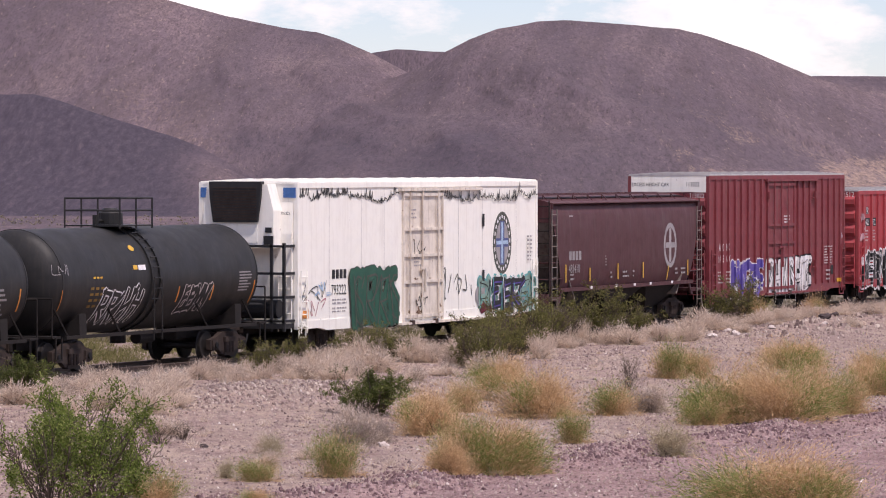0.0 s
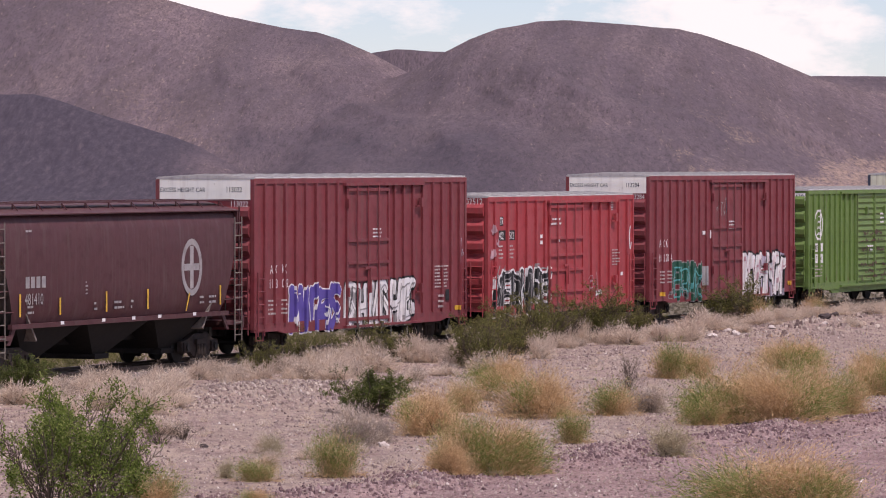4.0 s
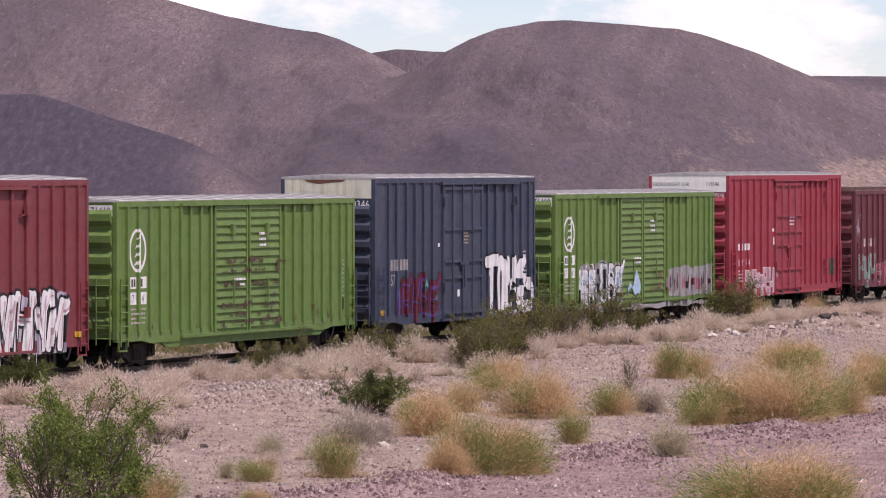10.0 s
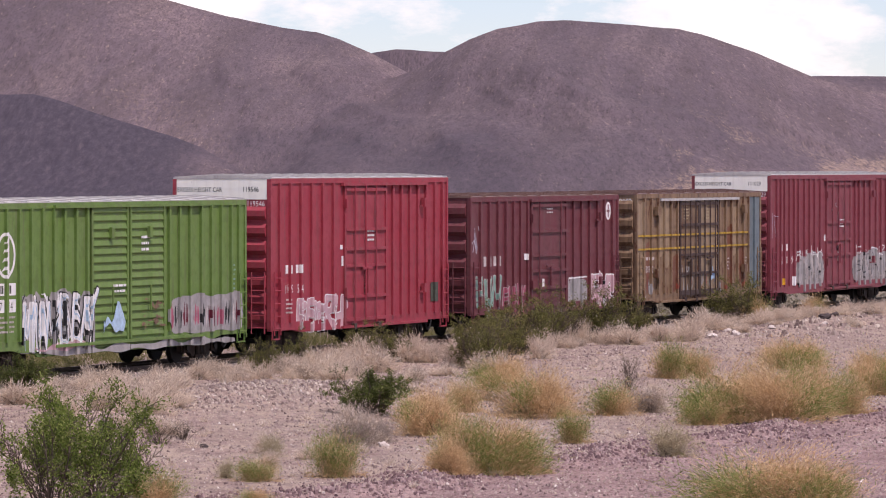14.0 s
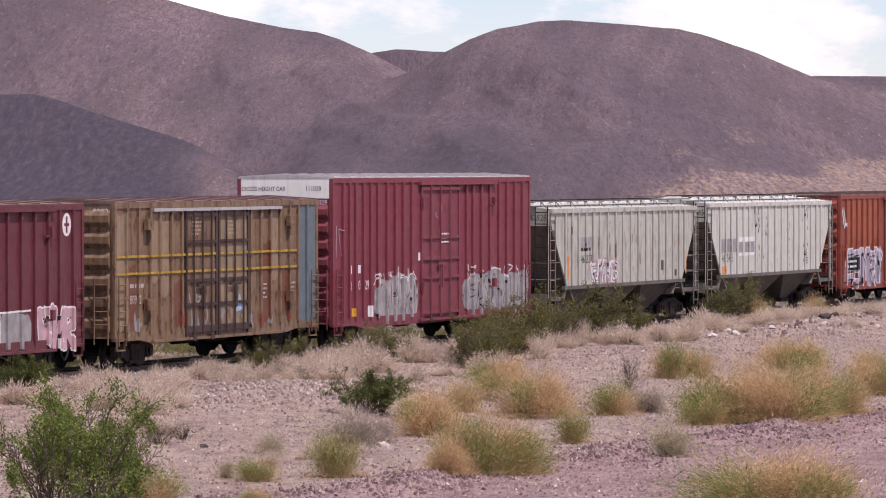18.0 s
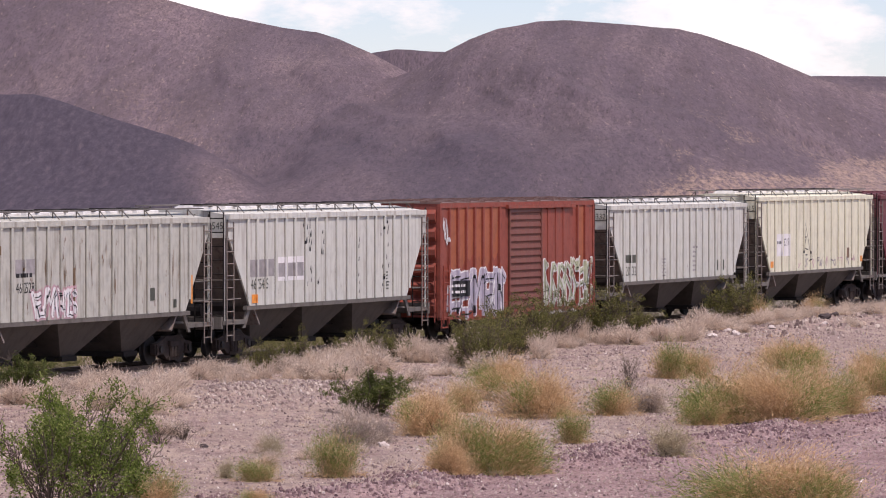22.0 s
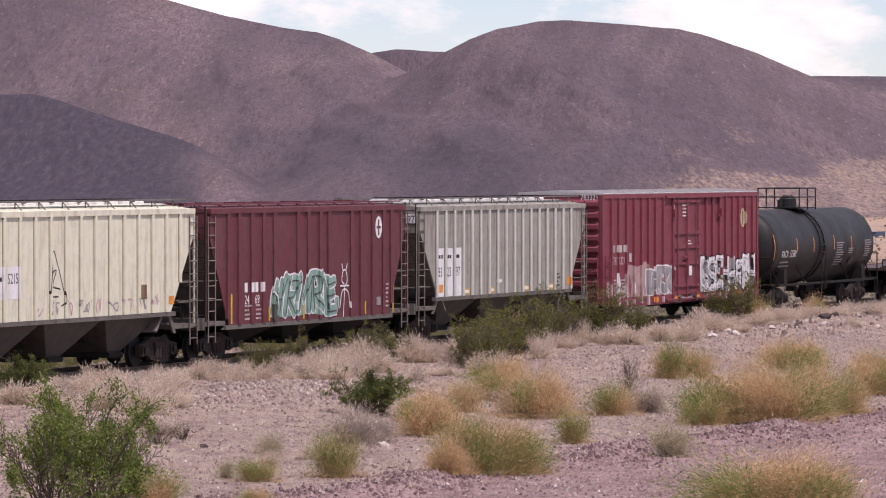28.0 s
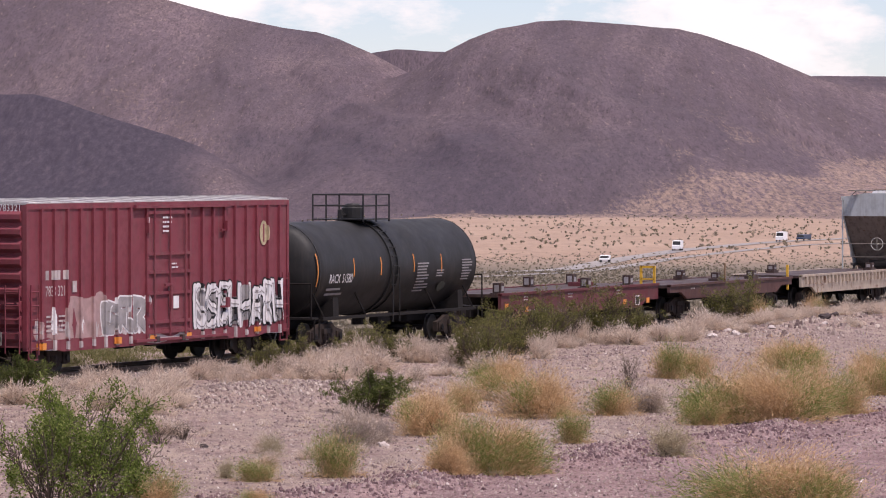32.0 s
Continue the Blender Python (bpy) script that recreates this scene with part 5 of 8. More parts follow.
    part("access_panel", Geo().box(-hx - 0.64, -hx - 0.61, -0.6, 0.75, 3.3, 3.85), M_WHITE, unit)
    for y in (-1.35, 1.35):
        part("blue_corner_panel", Geo().box(-hx - 0.035, -hx - 0.02, y - 0.2, y + 0.2, 4.62, 4.92), P_BLUE, c.root, "blue painted panel")
    g = Geo()
    for y in (-1.5, -1.1):
        g.box(-hx - 0.78, -hx - 0.70, y - 0.04, y + 0.04, 0.7, 3.3)
    for z in (1.0, 1.7, 2.4, 3.2):
        g.box(-hx - 0.78, -hx - 0.02, -1.52, -1.46, z - 0.04, z + 0.04).box(-hx - 0.78, -hx - 0.70, -1.5, 1.5, z - 0.035, z + 0.035)
    part("guard_frame", g, P_BLACK, c.root, "black steel guard frame")
    part("fuel_tank", Geo().tube((-hx - 0.4, -1.2, 1.35), (-hx - 0.4, 1.2, 1.35), 0.28, n=14), P_BLACK, c.root)
    part("end_step", Geo().box(-hx - 0.8, -hx - 0.02, -1.5, 1.5, 0.78, 0.92), P_BLACK, c.root)
    c.gear(2.6, 1.3)
    cars.append(c)

    # brown covered hopper with bowed sides
    c = Car("covered_hopper", "dark brown covered hopper with smooth bowed sides", 146.0, 160.45, "covered hoppers")
    hopper(c, 4.30, 1.40, 3.7, M_BROWN, cut=0.95, frame=M_BROWN, hatch=False, bays=3, smooth_side=True, bay_mat=M_UNDER)
    for k in range(12):
        part("hatch_clamp", Geo().box(c.x(0.6 + k * 1.15), c.x(0.9 + k * 1.15), -0.3, 0.3, 4.52, 4.61), M_BROWN, c.root)
    c.paint("round_emblem", [ellipse(11.4, 2.72, 0.66, 0.80)], P_GREY, "pale oval railway emblem with a cross")
    c.paint("emblem_disc", [ellipse(11.4, 2.72, 0.50, 0.63)], M_BROWN)
    c.paint("emblem_cross", [rect(11.29, 11.51, 2.12, 3.32), rect(10.92, 11.88, 2.63, 2.82)], P_GREY)
    c.paint("emblem_streak", [[(11.0, 1.5), (11.06, 1.5), (11.3, 2.0), (11.22, 2.0)]], P_YELLOW)
    c.paint("reporting_mark", [rect(1.5 + 0.3 * k, 1.72 + 0.3 * k, 2.36, 2.66) for k in range(4)], P_GREY)
    c.text("car_number", "481410", 1.45, 1.92, 0.30, P_GREY, squeeze=0.8)
    for u, h in ((1.15, 0.6), (3.4, 0.45), (6.1, 0.55), (8.6, 0.55), (13.2, 0.55)):
        c.paint("reflective_strip", [rect(u, u + 0.09, 1.62, 1.62 + h)], P_YELLOW)
    for u, w in ((1.6, 0.5), (6.6, 0.7), (11.9, 0.4), (12.5, 0.5), (5.4, 0.2), (7.6, 0.2)):
        c.bars("data_stencil", u, 1.65, w, 0.3, 2, P_GREY)
    c.bars("data_stencil", 1.5, 3.8, 0.4, 0.12, 1, P_GREY)
    c.paint("sill_label", [rect(u, u + 0.2, 1.36, 1.45) for u in (3.4, 5.8, 7.6, 9.2, 11.4)], P_WHITE, base=0.032)
    c.bars("data_stencil", 4.9, 2.1, 0.2, 0.4, 4, P_GREY)
    c.gear(1.6, 1.35)
    cars.append(c)

    # excess-height red box car
    c = Car("box_car", "tall dull red steel box car with violet and white graffiti", 161.47, 177.36, "box cars")
    shell(c, 0.72, 5.2, M_RED, M_ROOF, ends=7, cap=0.62, posts=(0.7, 1.4, 2.1, 2.85, 3.55, 4.3, 5.08, 5.81, 10.12, 10.82, 11.56, 12.33, 13.15, 13.88, 14.62, 15.3))
    plug_door(c, 6.47, 9.68, 0.76, 5.0, M_RED, bars=(0.32, 0.44, 0.60), track=(6.3, 12.3))
    end_words(c, "EXCESS HEIGHT CAR", "113022")
    c.text("reporting_mark", "AO", 1.12, 2.42, 0.26, P_WHITE, squeeze=0.8)
    c.text("reporting_mark", "K", 1.95, 2.42, 0.26, P_WHITE, squeeze=0.8)
    c.text("car_number", "113", 1.10, 2.0, 0.26, P_WHITE, squeeze=0.8)
    c.text("car_number", "022", 1.95, 2.0, 0.26, P_WHITE, squeeze=0.8)
    small_marks(c, (1.0, 1.9), 1.2)
    c.bars("placard", 8.45, 3.35, 0.8, 0.34, 3, P_WHITE)
    piece(c, 2.5, 6.0, 0.62, 2.05, 4, P_PURPLE, P_WHITE, 51, 0.46, 0.09, None, None, "violet graffiti with white edges")
    piece(c, 6.3, 11.5, 0.62, 2.1, 6, P_WHITE, P_BLACK, 52, 0.40, 0.12, P_GREY, P_GREY, "white graffiti with black edges", 8)
    c.bars("data_stencil", 13.3, 1.7, 1.2, 0.75, 7, P_DIM, cols=2)
    c.bars("data_stencil", 13.6, 1.05, 0.35, 0.5, 3, P_DIM)
    c.paint("data_plate", [rect(14.2, 14.5, 1.3, 1.65)], P_BLACK)
    c.paint("reflective_square", [rect(14.95, 15.3, 0.98, 1.12)], P_YELLOW)
    scribble(c, 15.3, 15.7, 2.6, 3.3, P_LILAC, 53, 2, 0.03)
    c.gear()
    cars.append(c)

    # bright red box car
    c = Car("box_car", "bright red ribbed box car with black and white graffiti", 179.22, 192.58, "box cars")
    shell(c, 0.72, 4.55, M_BRIGHT, M_ROOF, ends=6, posts=(0.54, 1.66, 2.51, 3.33, 4.16, 4.95, 9.25, 10.09, 10.96, 11.87, 12.7))
    plug_door(c, 5.28, 8.46, 0.78, 4.35, M_BRIGHT, bars=(0.16, 0.36, 0.50, 0.66))
    end_text(c, "402512", -0.1, 4.30, 0.2)
    c.paint("number_patch", [rect(1.05, 1.35, 3.6, 3.9), rect(0.95, 1.55, 3.12, 3.45), rect(1.85, 2.35, 3.12, 3.45)], P_BLACK)
    c.text("car_number", "402", 0.98, 3.16, 0.24, P_WHITE, squeeze=0.75)
    c.text("car_number", "512", 1.88, 3.16, 0.24, P_WHITE, squeeze=0.75)
    c.text("reporting_mark", "TR", 1.05, 3.63, 0.24, P_WHITE, squeeze=0.7)
    small_marks(c, (0.95, 1.9), 2.5)
    piece(c, 0.4, 5.2, 0.55, 2.2, 6, P_BLACK, P_WHITE, 61, 0.40, 0.16, None, P_GREY, "black graffiti with white edges")
    scribble(c, 0.5, 5.0, 1.8, 2.3, P_GREY, 62, 9, 0.05)
    c.bars("placard", 5.45, 3.55, 1.1, 0.3, 2, P_WHITE)
    c.bars("placard", 11.0, 4.0, 0.45, 0.35, 4, P_WHITE)
    c.bars("data_stencil", 11.3, 2.1, 0.6, 0.6, 6, P_DIM, cols=2)
    for u, z in ((4.55, 3.15), (4.55, 2.95), (6.0, 3.0), (12.1, 1.75)):
        c.paint("label_plate", [rect(u, u + 0.22, z, z + 0.12)], P_WHITE)
    scribble(c, 12.9, 13.25, 2.6, 3.5, P_WHITE, 63, 1, 0.06)
    scribble(c, 9.0, 9.9, 0.9, 2.2, P_PINK, 64, 2, 0.03)
    patch(c, 9.7, 10.1, 1.1, 1.35, P_WHITE, 65, 0.5)
    for u, z in ((0.2, 0), (0.6, 0.4), (0.25, 0.8)):
        patch(c, u, u + 0.35, 2.5 + z, 2.9 + z, P_PINK, int(u * 90), 0.7)
    c.gear()
    cars.append(c)

    # second tall dull red box car
    c = Car("box_car", "tall dull red steel box car with green and white graffiti", 194.19, 210.17, "box cars")
    shell(c, 0.72, 5.2, M_RED, M_ROOF, ends=7, cap=0.62, posts=(0.66, 1.36, 2.13, 2.91, 3.67, 4.4, 5.21, 5.92, 10.19, 10.88, 11.63, 12.45, 13.13, 13.91, 14.65, 15.39))
    plug_door(c, 6.48, 9.82, 0.76, 4.98, M_RED, bars=(0.32, 0.44, 0.60), track=(6.3, 12.6))
    end_words(c, "EXCESS HEIGHT CAR", "113284")
    c.text("reporting_mark", "AO", 1.06, 2.66, 0.27, P_WHITE, squeeze=0.8)
    c.text("reporting_mark", "K", 1.75, 2.66, 0.27, P_WHITE, squeeze=0.8)
    c.text("car_number", "113", 1.06, 2.14, 0.27, P_WHITE, squeeze=0.75)
    c.text("car_number", "284", 1.75, 2.14, 0.27, P_WHITE, squeeze=0.75)
    small_marks(c, (1.15, 1.9), 1.35)
    piece(c, 2.4, 5.3, 0.68, 2.1, 4, P_GREEN, P_GREY, 71, 0.62, 0.08, None, P_TEAL, "dark green graffiti")
    piece(c, 9.9, 14.6, 0.62, 2.35, 5, P_WHITE, P_BLACK, 72, 0.36, 0.16, P_LILAC, P_PINK, "white and lilac graffiti with black edges", 6)
    scribble(c, 7.0, 8.2, 3.7, 4.4, P_GREY, 73, 5, 0.035)
    c.bars("placard", 8.35, 3.2, 0.8, 0.36, 3, P_WHITE)
    c.paint("label_plate", [rect(5.55, 5.85, 3.05, 3.18), rect(6.35, 6.5, 2.9, 3.2)], P_WHITE)
    c.paint("patch_plate", [rect(5.5, 6.0, 1.2, 1.9)], P_GREY)
    c.paint("reflective_square", [rect(1.05, 1.5, 0.92, 1.06), rect(15.2, 15.6, 1.0, 1.15)], P_YELLOW)
    scribble(c, 1.9, 6.0, 0.75, 1.2, P_GREY, 74, 8, 0.03)
    c.gear()
    cars.append(c)

    # green box cars with double doors
    for k, (ua, ub) in enumerate(((211.87, 227.72), (244.31, 260.12))):
        c = Car("box_car", "green ribbed box car with rusty double doors" if k == 0 else "green box car with ribbed double doors and white and pink graffiti", ua, ub, "green box cars")
        shell(c, 0.74, 4.6, M_GREEN, M_ROOF, ends=6, posts=(0.63, 1.3, 2.0, 2.66, 3.31, 3.94, 4.54, 5.21, 5.84, 10.81, 11.46, 12.12, 12.85, 13.5, 14.14, 14.8, 15.3))
        slat_door(c, 6.06, 8.24, 0.85, 4.45, M_GREEN)
        slat_door(c, 8.34, 10.5, 0.85, 4.45, M_GREEN)
        part("door_track", Geo().box(c.x(3.9), c.x(12.8), -1.55, -1.66, 4.44, 4.52), M_GREEN, c.root, "top door track")
        part("door_track", Geo().box(c.x(3.9), c.x(12.8), -1.55, -1.67, 0.76, 0.84), M_GREEN, c.root, "bottom door track")
        part("fish_belly_sill", Geo().prism([(c.x(2.7), 0.72), (c.x(3.1), 0.54), (c.x(13.4), 0.54), (c.x(13.8), 0.72)], "y", -1.54, -1.44), M_GREEN, c.root)
        for u in (7.1, 9.4):
            part("door_hasp", Geo().box(c.x(u), c.x(u + 0.16), -1.6, -1.7, 3.6, 3.9), M_GREEN, c.root)
            part("door_handle", Geo().tube((c.x(u), -1.72, 1.6), (c.x(u), -1.72, 2.3), 0.025, n=6), M_GREEN, c.root)
        c.paint("oval_emblem", [ellipse(1.31, 3.24, 0.53, 0.60)], P_WHITE, "white oval emblem with a fir tree")
        c.paint("emblem_disc", [ellipse(1.31, 3.24, 0.43, 0.51)], M_GREEN)
        c.paint("tree_shape", [[(1.26, 2.74), (1.36, 2.74), (1.36, 3.7), (1.31, 3.78)]] + [[(1.31, 3.72 - 0.24 * j), (1.31 + 0.10 + 0.06 * j, 3.52 - 0.24 * j), (1.31, 3.60 - 0.24 * j), (1.31 - 0.10 - 0.06 * j, 3.52 - 0.24 * j)] for j in range(4)], P_WHITE)
        c.paint("number_patch", [rect(0.85, 1.22, 2.2, 2.52), rect(1.42, 1.85, 2.2, 2.52), rect(0.85, 1.22, 1.76, 2.1), rect(1.42, 1.85, 1.76, 2.1)], P_WHITE)
        c.paint("reporting_mark", [rect(0.92, 1.02, 2.25, 2.46), rect(1.06, 1.17, 2.25, 2.46), rect(1.5, 1.6, 2.25, 2.46)], P_OLIVE)
        c.text("car_number", "17", 0.88, 1.81, 0.22, P_OLIVE, squeeze=0.8)
        c.text("car_number", "14", 1.47, 1.81, 0.22, P_OLIVE, squeeze=0.8)
        end_text(c, "171410" if k == 0 else "171408", -0.2, 4.24, 0.2, True)
        small_marks(c, (0.9, 1.45), 1.2)
        c.bars("data_stencil", 9.0, 3.2, 0.7, 0.5, 3, P_WHITE)
        c.bars("data_stencil", 7.3, 2.1, 0.9, 0.3, 2, P_WHITE)
        c.bars("data_stencil", 14.95, 1.6, 0.22, 1.2, 9, P_MINT)
        c.paint("data_plate", [rect(14.85, 15.1, 1.25, 1.6)], P_BLACK)
        if k == 0:
            for q in range(46):
                u, z = random.uniform(6.4, 10.3), random.choice((0.95, 1.05, 1.25, 1.5, 1.5, 1.8, 2.1, 2.5, 2.75))
                patch(c, u, u + random.uniform(0.15, 0.9), z, z + random.uniform(0.06, 0.32), M_STAIN, q, 0.8, name="rust_patch")
            for q in range(14):
                u = random.choice((random.uniform(1, 5.8), random.uniform(10.9, 15)))
                patch(c, u, u + random.uniform(0.04, 0.15), 0.95, random.uniform(1.1, 1.9), M_RUSTY, q + 50, 0.8, name="rust_patch")
        else:
            piece(c, 2.1, 6.2, 0.66, 2.35, 6, P_WHITE, P_BLACK, 81, 0.24, 0.09, P_GREY, P_LBLUE, "white graffiti with black edges")
            scribble(c, 2.1, 6.2, 0.6, 2.2, P_BLACK, 82, 16, 0.045)
            scribble(c, 2.1, 6.2, 0.6, 2.2, P_WHITE, 87, 14, 0.06)
            patch(c, 2.9, 6.1, 0.6, 1.0, P_PINK, 85, 0.7)
            patch(c, 6.7, 8.0, 0.95, 1.95, P_LBLUE, 83, 0.75, "", "graffiti")
            patch(c, 10.75, 15.6, 0.85, 2.0, P_GREY, 84, 0.12, "", "spray_backdrop")
            for q in range(26):
                u = 10.8 + q * 0.18
                patch(c, u, u + 0.13, 0.85, 1.95, (P_ROSE, P_GREY, P_REDG, P_DIM, P_BLACK, P_ROSE)[(q * 5 + q // 3) % 6], 90 + q, 0.35, "", "graffiti")
            patch(c, 3.2, 15.0, 0.5, 0.8, P_GREY, 86, 0.6)
            for q in range(12):
                u, z = random.uniform(8.4, 10.3), random.uniform(1.0, 1.9)
                patch(c, u, u + random.uniform(0.1, 0.6), z, z + random.uniform(0.05, 0.25), M_RUSTY, q + 200, 0.8, name="rust_patch")
        c.gear()
        cars.append(c)
        if k == 0:
            # slate blue tall box car between the green ones
            n = Car("box_car", "tall slate blue box car with bold white graffiti", 229.29, 242.44, "box cars")
            shell(n, 0.70, 5.18, M_NAVY, M_ROOF, ends=7, cap=0.62, cap_mat=M_CREAM, posts=(1.01, 1.65, 2.4, 3.08, 3.77, 4.47, 9.02, 9.72, 10.52, 11.24, 11.91, 12.58))
            plug_door(n, 5.26, 8.53, 0.74, 5.0, M_NAVY, bars=(0.30, 0.42, 0.66), track=(5.1, 11.6))
            end_text(n, "570346", -0.3, 4.26, 0.24)
            hx = n.L / 2
            part("rust_patch", Geo().add([(-hx - 0.017, y, z) for y, z in ((0.7, 5.06), (0.3, 5.0), (0.0, 5.03), (-0.5, 5.07), (-0.6, 5.13), (0.8, 5.13))], [tuple(range(6))]), M_RUST2, n.root)
            n.paint("reporting_mark", [rect(1.22 + 0.25 * q, 1.40 + 0.25 * q, 2.32, 2.66) for q in (0, 1, 3, 4)], P_GREY)
            n.text("car_number", "57", 1.25, 1.86, 0.34, P_GREY, squeeze=0.75)
            patch(n, 1.6, 4.9, 0.62, 2.0, P_REDG, 91, 0.5, "dark red ragged graffiti", "graffiti")
            piece(n, 2.0, 4.8, 0.7, 2.2, 4, P_REDG, P_BLACK, 92, 0.45, 0.06, None, P_PURPLE)
            patch(n, 1.65, 2.0, 0.8, 2.0, P_PURPLE, 94, 0.5, "", "graffiti")
            patch(n, 4.65, 4.95, 0.6, 1.6, P_TEAL, 95, 0.5, "", "graffiti")
            patch(n, 3.6, 4.2, 1.7, 2.1, P_TEAL, 96, 0.6, "", "graffiti")
            big = [[(9.0, 2.45), (9.75, 2.5)], [(9.35, 2.4), (9.3, 1.05)], [(9.95, 0.9), (9.9, 2.0), (10.15, 2.45), (10.45, 2.1), (10.4, 0.85)], [(10.75, 2.45), (10.8, 0.95), (11.05, 1.7), (11.3, 0.9), (11.35, 2.45)], [(12.2, 2.45), (11.75, 2.2), (11.8, 1.85), (12.3, 1.8), (11.85, 1.6), (11.8, 1.0), (12.8, 1.0), (12.85, 1.5), (12.5, 1.7)]]
            n.paint("letter_outline", [stroke(bend(s), 0.52) for s in big], P_BLACK)
            n.paint("graffiti", [stroke(bend(s), 0.40) for s in big], P_WHITE, "bold white graffiti", base=0.012)
            n.paint("number_block", [rect(9.05, 9.5, 0.66, 0.84), rect(9.62, 10.05, 0.66, 0.84), rect(10.15, 10.6, 0.67, 0.84), rect(10.75, 11.3, 0.67, 0.84)], P_WHITE, base=0.03)
            n.bars("placard", 6.85, 3.05, 0.65, 0.42, 4, P_CREAM_TXT)
            n.paint("label_plate", [rect(4.95, 5.1, 3.0, 3.12), rect(6.85, 7.0, 1.72, 2.0), rect(6.45, 6.65, 1.4, 1.62)], P_WHITE)
            n.paint("reflective_square", [rect(0.45, 0.8, 0.95, 1.12), rect(12.7, 13.0, 0.95, 1.1)], P_YELLOW)
            n.bars("data_stencil", 12.1, 1.8, 0.4, 1.0, 8, P_DIM)
            n.gear()
            cars.append(n)

    # crimson tall box car
    c = Car("box_car", "tall crimson steel box car with faded pink graffiti", 261.80, 275.05, "box cars")
    shell(c, 0.72, 5.2, M_CRIMSON, M_ROOF, ends=7, cap=0.62, posts=(0.59, 1.34, 2.09, 2.86, 3.63, 4.41, 8.87, 9.52, 10.18, 10.83, 11.47, 12.17, 12.78))
    plug_door(c, 5.19, 8.35, 0.76, 5.0, M_CRIMSON, bars=(0.20, 0.42, 0.54, 0.68), track=(5.0, 11.4))
    end_words(c, "EXCESS HEIGHT CAR", "119546")
    c.text("car_number", "119", 1.07, 1.82, 0.25, P_WHITE, squeeze=0.8)
    c.text("car_number", "546", 1.90, 1.82, 0.25, P_WHITE, squeeze=0.8)
    c.paint("reporting_mark", [rect(1.07 + 0.24 * k, 1.25 + 0.24 * k, 2.4, 2.65) for k in (0, 1, 3, 4)], P_WHITE)
    small_marks(c, (1.1, 1.9), 1.2)
    piece(c, 1.8, 5.1, 0.66, 1.7, 5, P_PINK, P_WHITE, 101, 0.34, 0.06, None, None, "faded pink graffiti", 4)
    c.bars("placard", 6.9, 3.25, 0.75, 0.4, 3, P_WHITE)
    c.paint("label_plate", [rect(4.95, 5.15, 3.05, 3.18), rect(5.05, 5.2, 2.55, 2.85), rect(6.7, 6.82, 1.6, 2.0)], P_WHITE)
    c.paint("patch_plate", [rect(11.9, 12.5, 1.3, 1.9)], P_OLIVE)
    c.gear()
    cars.append(c)

    # maroon box car
    c = Car("box_car", "maroon steel box car with white and pink graffiti patches", 276.94, 290.29, "box cars")
    shell(c, 0.72, 4.55, M_MAROON, M_ROOFRUST, ends=6, posts=(0.8, 1.55, 2.3, 3.0, 3.66, 4.27, 4.9, 9.05, 9.81, 10.56, 11.31, 11.95, 12.74))
    plug_door(c, 5.15, 8.39, 0.76, 4.40, M_MAROON, bars=(0.20, 0.36, 0.50, 0.72), rods=(0.2, 0.8))
    c.paint("round_emblem", [ellipse(12.42, 4.0, 0.25, 0.31)], P_WHITE)
    c.paint("emblem_cross", [rect(12.37, 12.47, 3.78, 4.22), rect(12.28, 12.56, 3.96, 4.04)], M_MAROON)
    c.paint("reporting_mark", [rect(1.15 + 0.42 * k, 1.38 + 0.42 * k, 2.3, 2.62) for k in range(4)], P_DIM)
    piece(c, 0.4, 2.6, 0.66, 2.0, 3, P_MINT, P_DIM, 111, 0.20, 0.05, None, None, "faded pale green graffiti")
    piece(c, 2.7, 4.7, 0.66, 1.7, 4, P_ROSE, P_DIM, 115, 0.2, 0.05, None, None, "faded rose graffiti")
    patch(c, 8.68, 10.4, 0.74, 1.82, P_GREY, 112, 0.14, "silver grey painted-over patch")
    c.paint("letter_outline", [stroke([(8.68, 0.76), (8.68, 1.75)], 0.05), stroke([(8.7, 1.76), (10.35, 1.78)], 0.05)], P_WHITE)
    piece(c, 10.85, 12.8, 0.66, 2.0, 3, P_PINK, P_WHITE, 113, 0.42, 0.1, None, None, "pink graffiti")
    c.paint("data_plate", [rect(11.55, 12.1, 1.0, 1.6)], P_BLACK)
    c.bars("placard", 6.55, 3.95, 0.65, 0.35, 3, P_DIM)
    c.paint("label_plate", [rect(4.62, 4.85, 2.45, 2.66), rect(6.15, 6.35, 1.5, 1.8)], P_WHITE)
    scribble(c, 0.1, 0.8, 2.4, 3.6, P_LILAC, 114, 3, 0.05)
    c.gear()
    cars.append(c)

    # rusted brown box car with yellow lines and a blue-grey end
    c = Car("box_car", "rust-brown box car with two yellow lines and grey-blue end panels", 292.14, 305.42, "box cars")
    shell(c, 0.76, 4.56, M_RUSTY, M_ROOFRUST, ends=6, posts=(0.69, 1.42, 2.12, 2.74, 3.45, 4.10, 8.6, 9.29, 9.94, 10.61, 11.26, 11.86, 12.5))
    for u0 in (4.32, 6.42):
        plug_door(c, u0, u0 + 2.02, 0.78, 4.34, M_RUSTY if u0 < 5 else M_TANP, bars=(0.07, 0.25, 0.44, 0.745), track=(2.2, 10.6) if u0 < 5 else (), rods=(0.22, 0.5, 0.78), pads=False, rail_mat=M_HARD)
    for e in (11.0, 1.7, ):
        for z in (1.6, 3.8):
            part("door_stop", Geo().box(c.x(e), c.x(e + 0.35), -1.6, -1.74, z, z + 0.3), M_RUSTY, c.root)
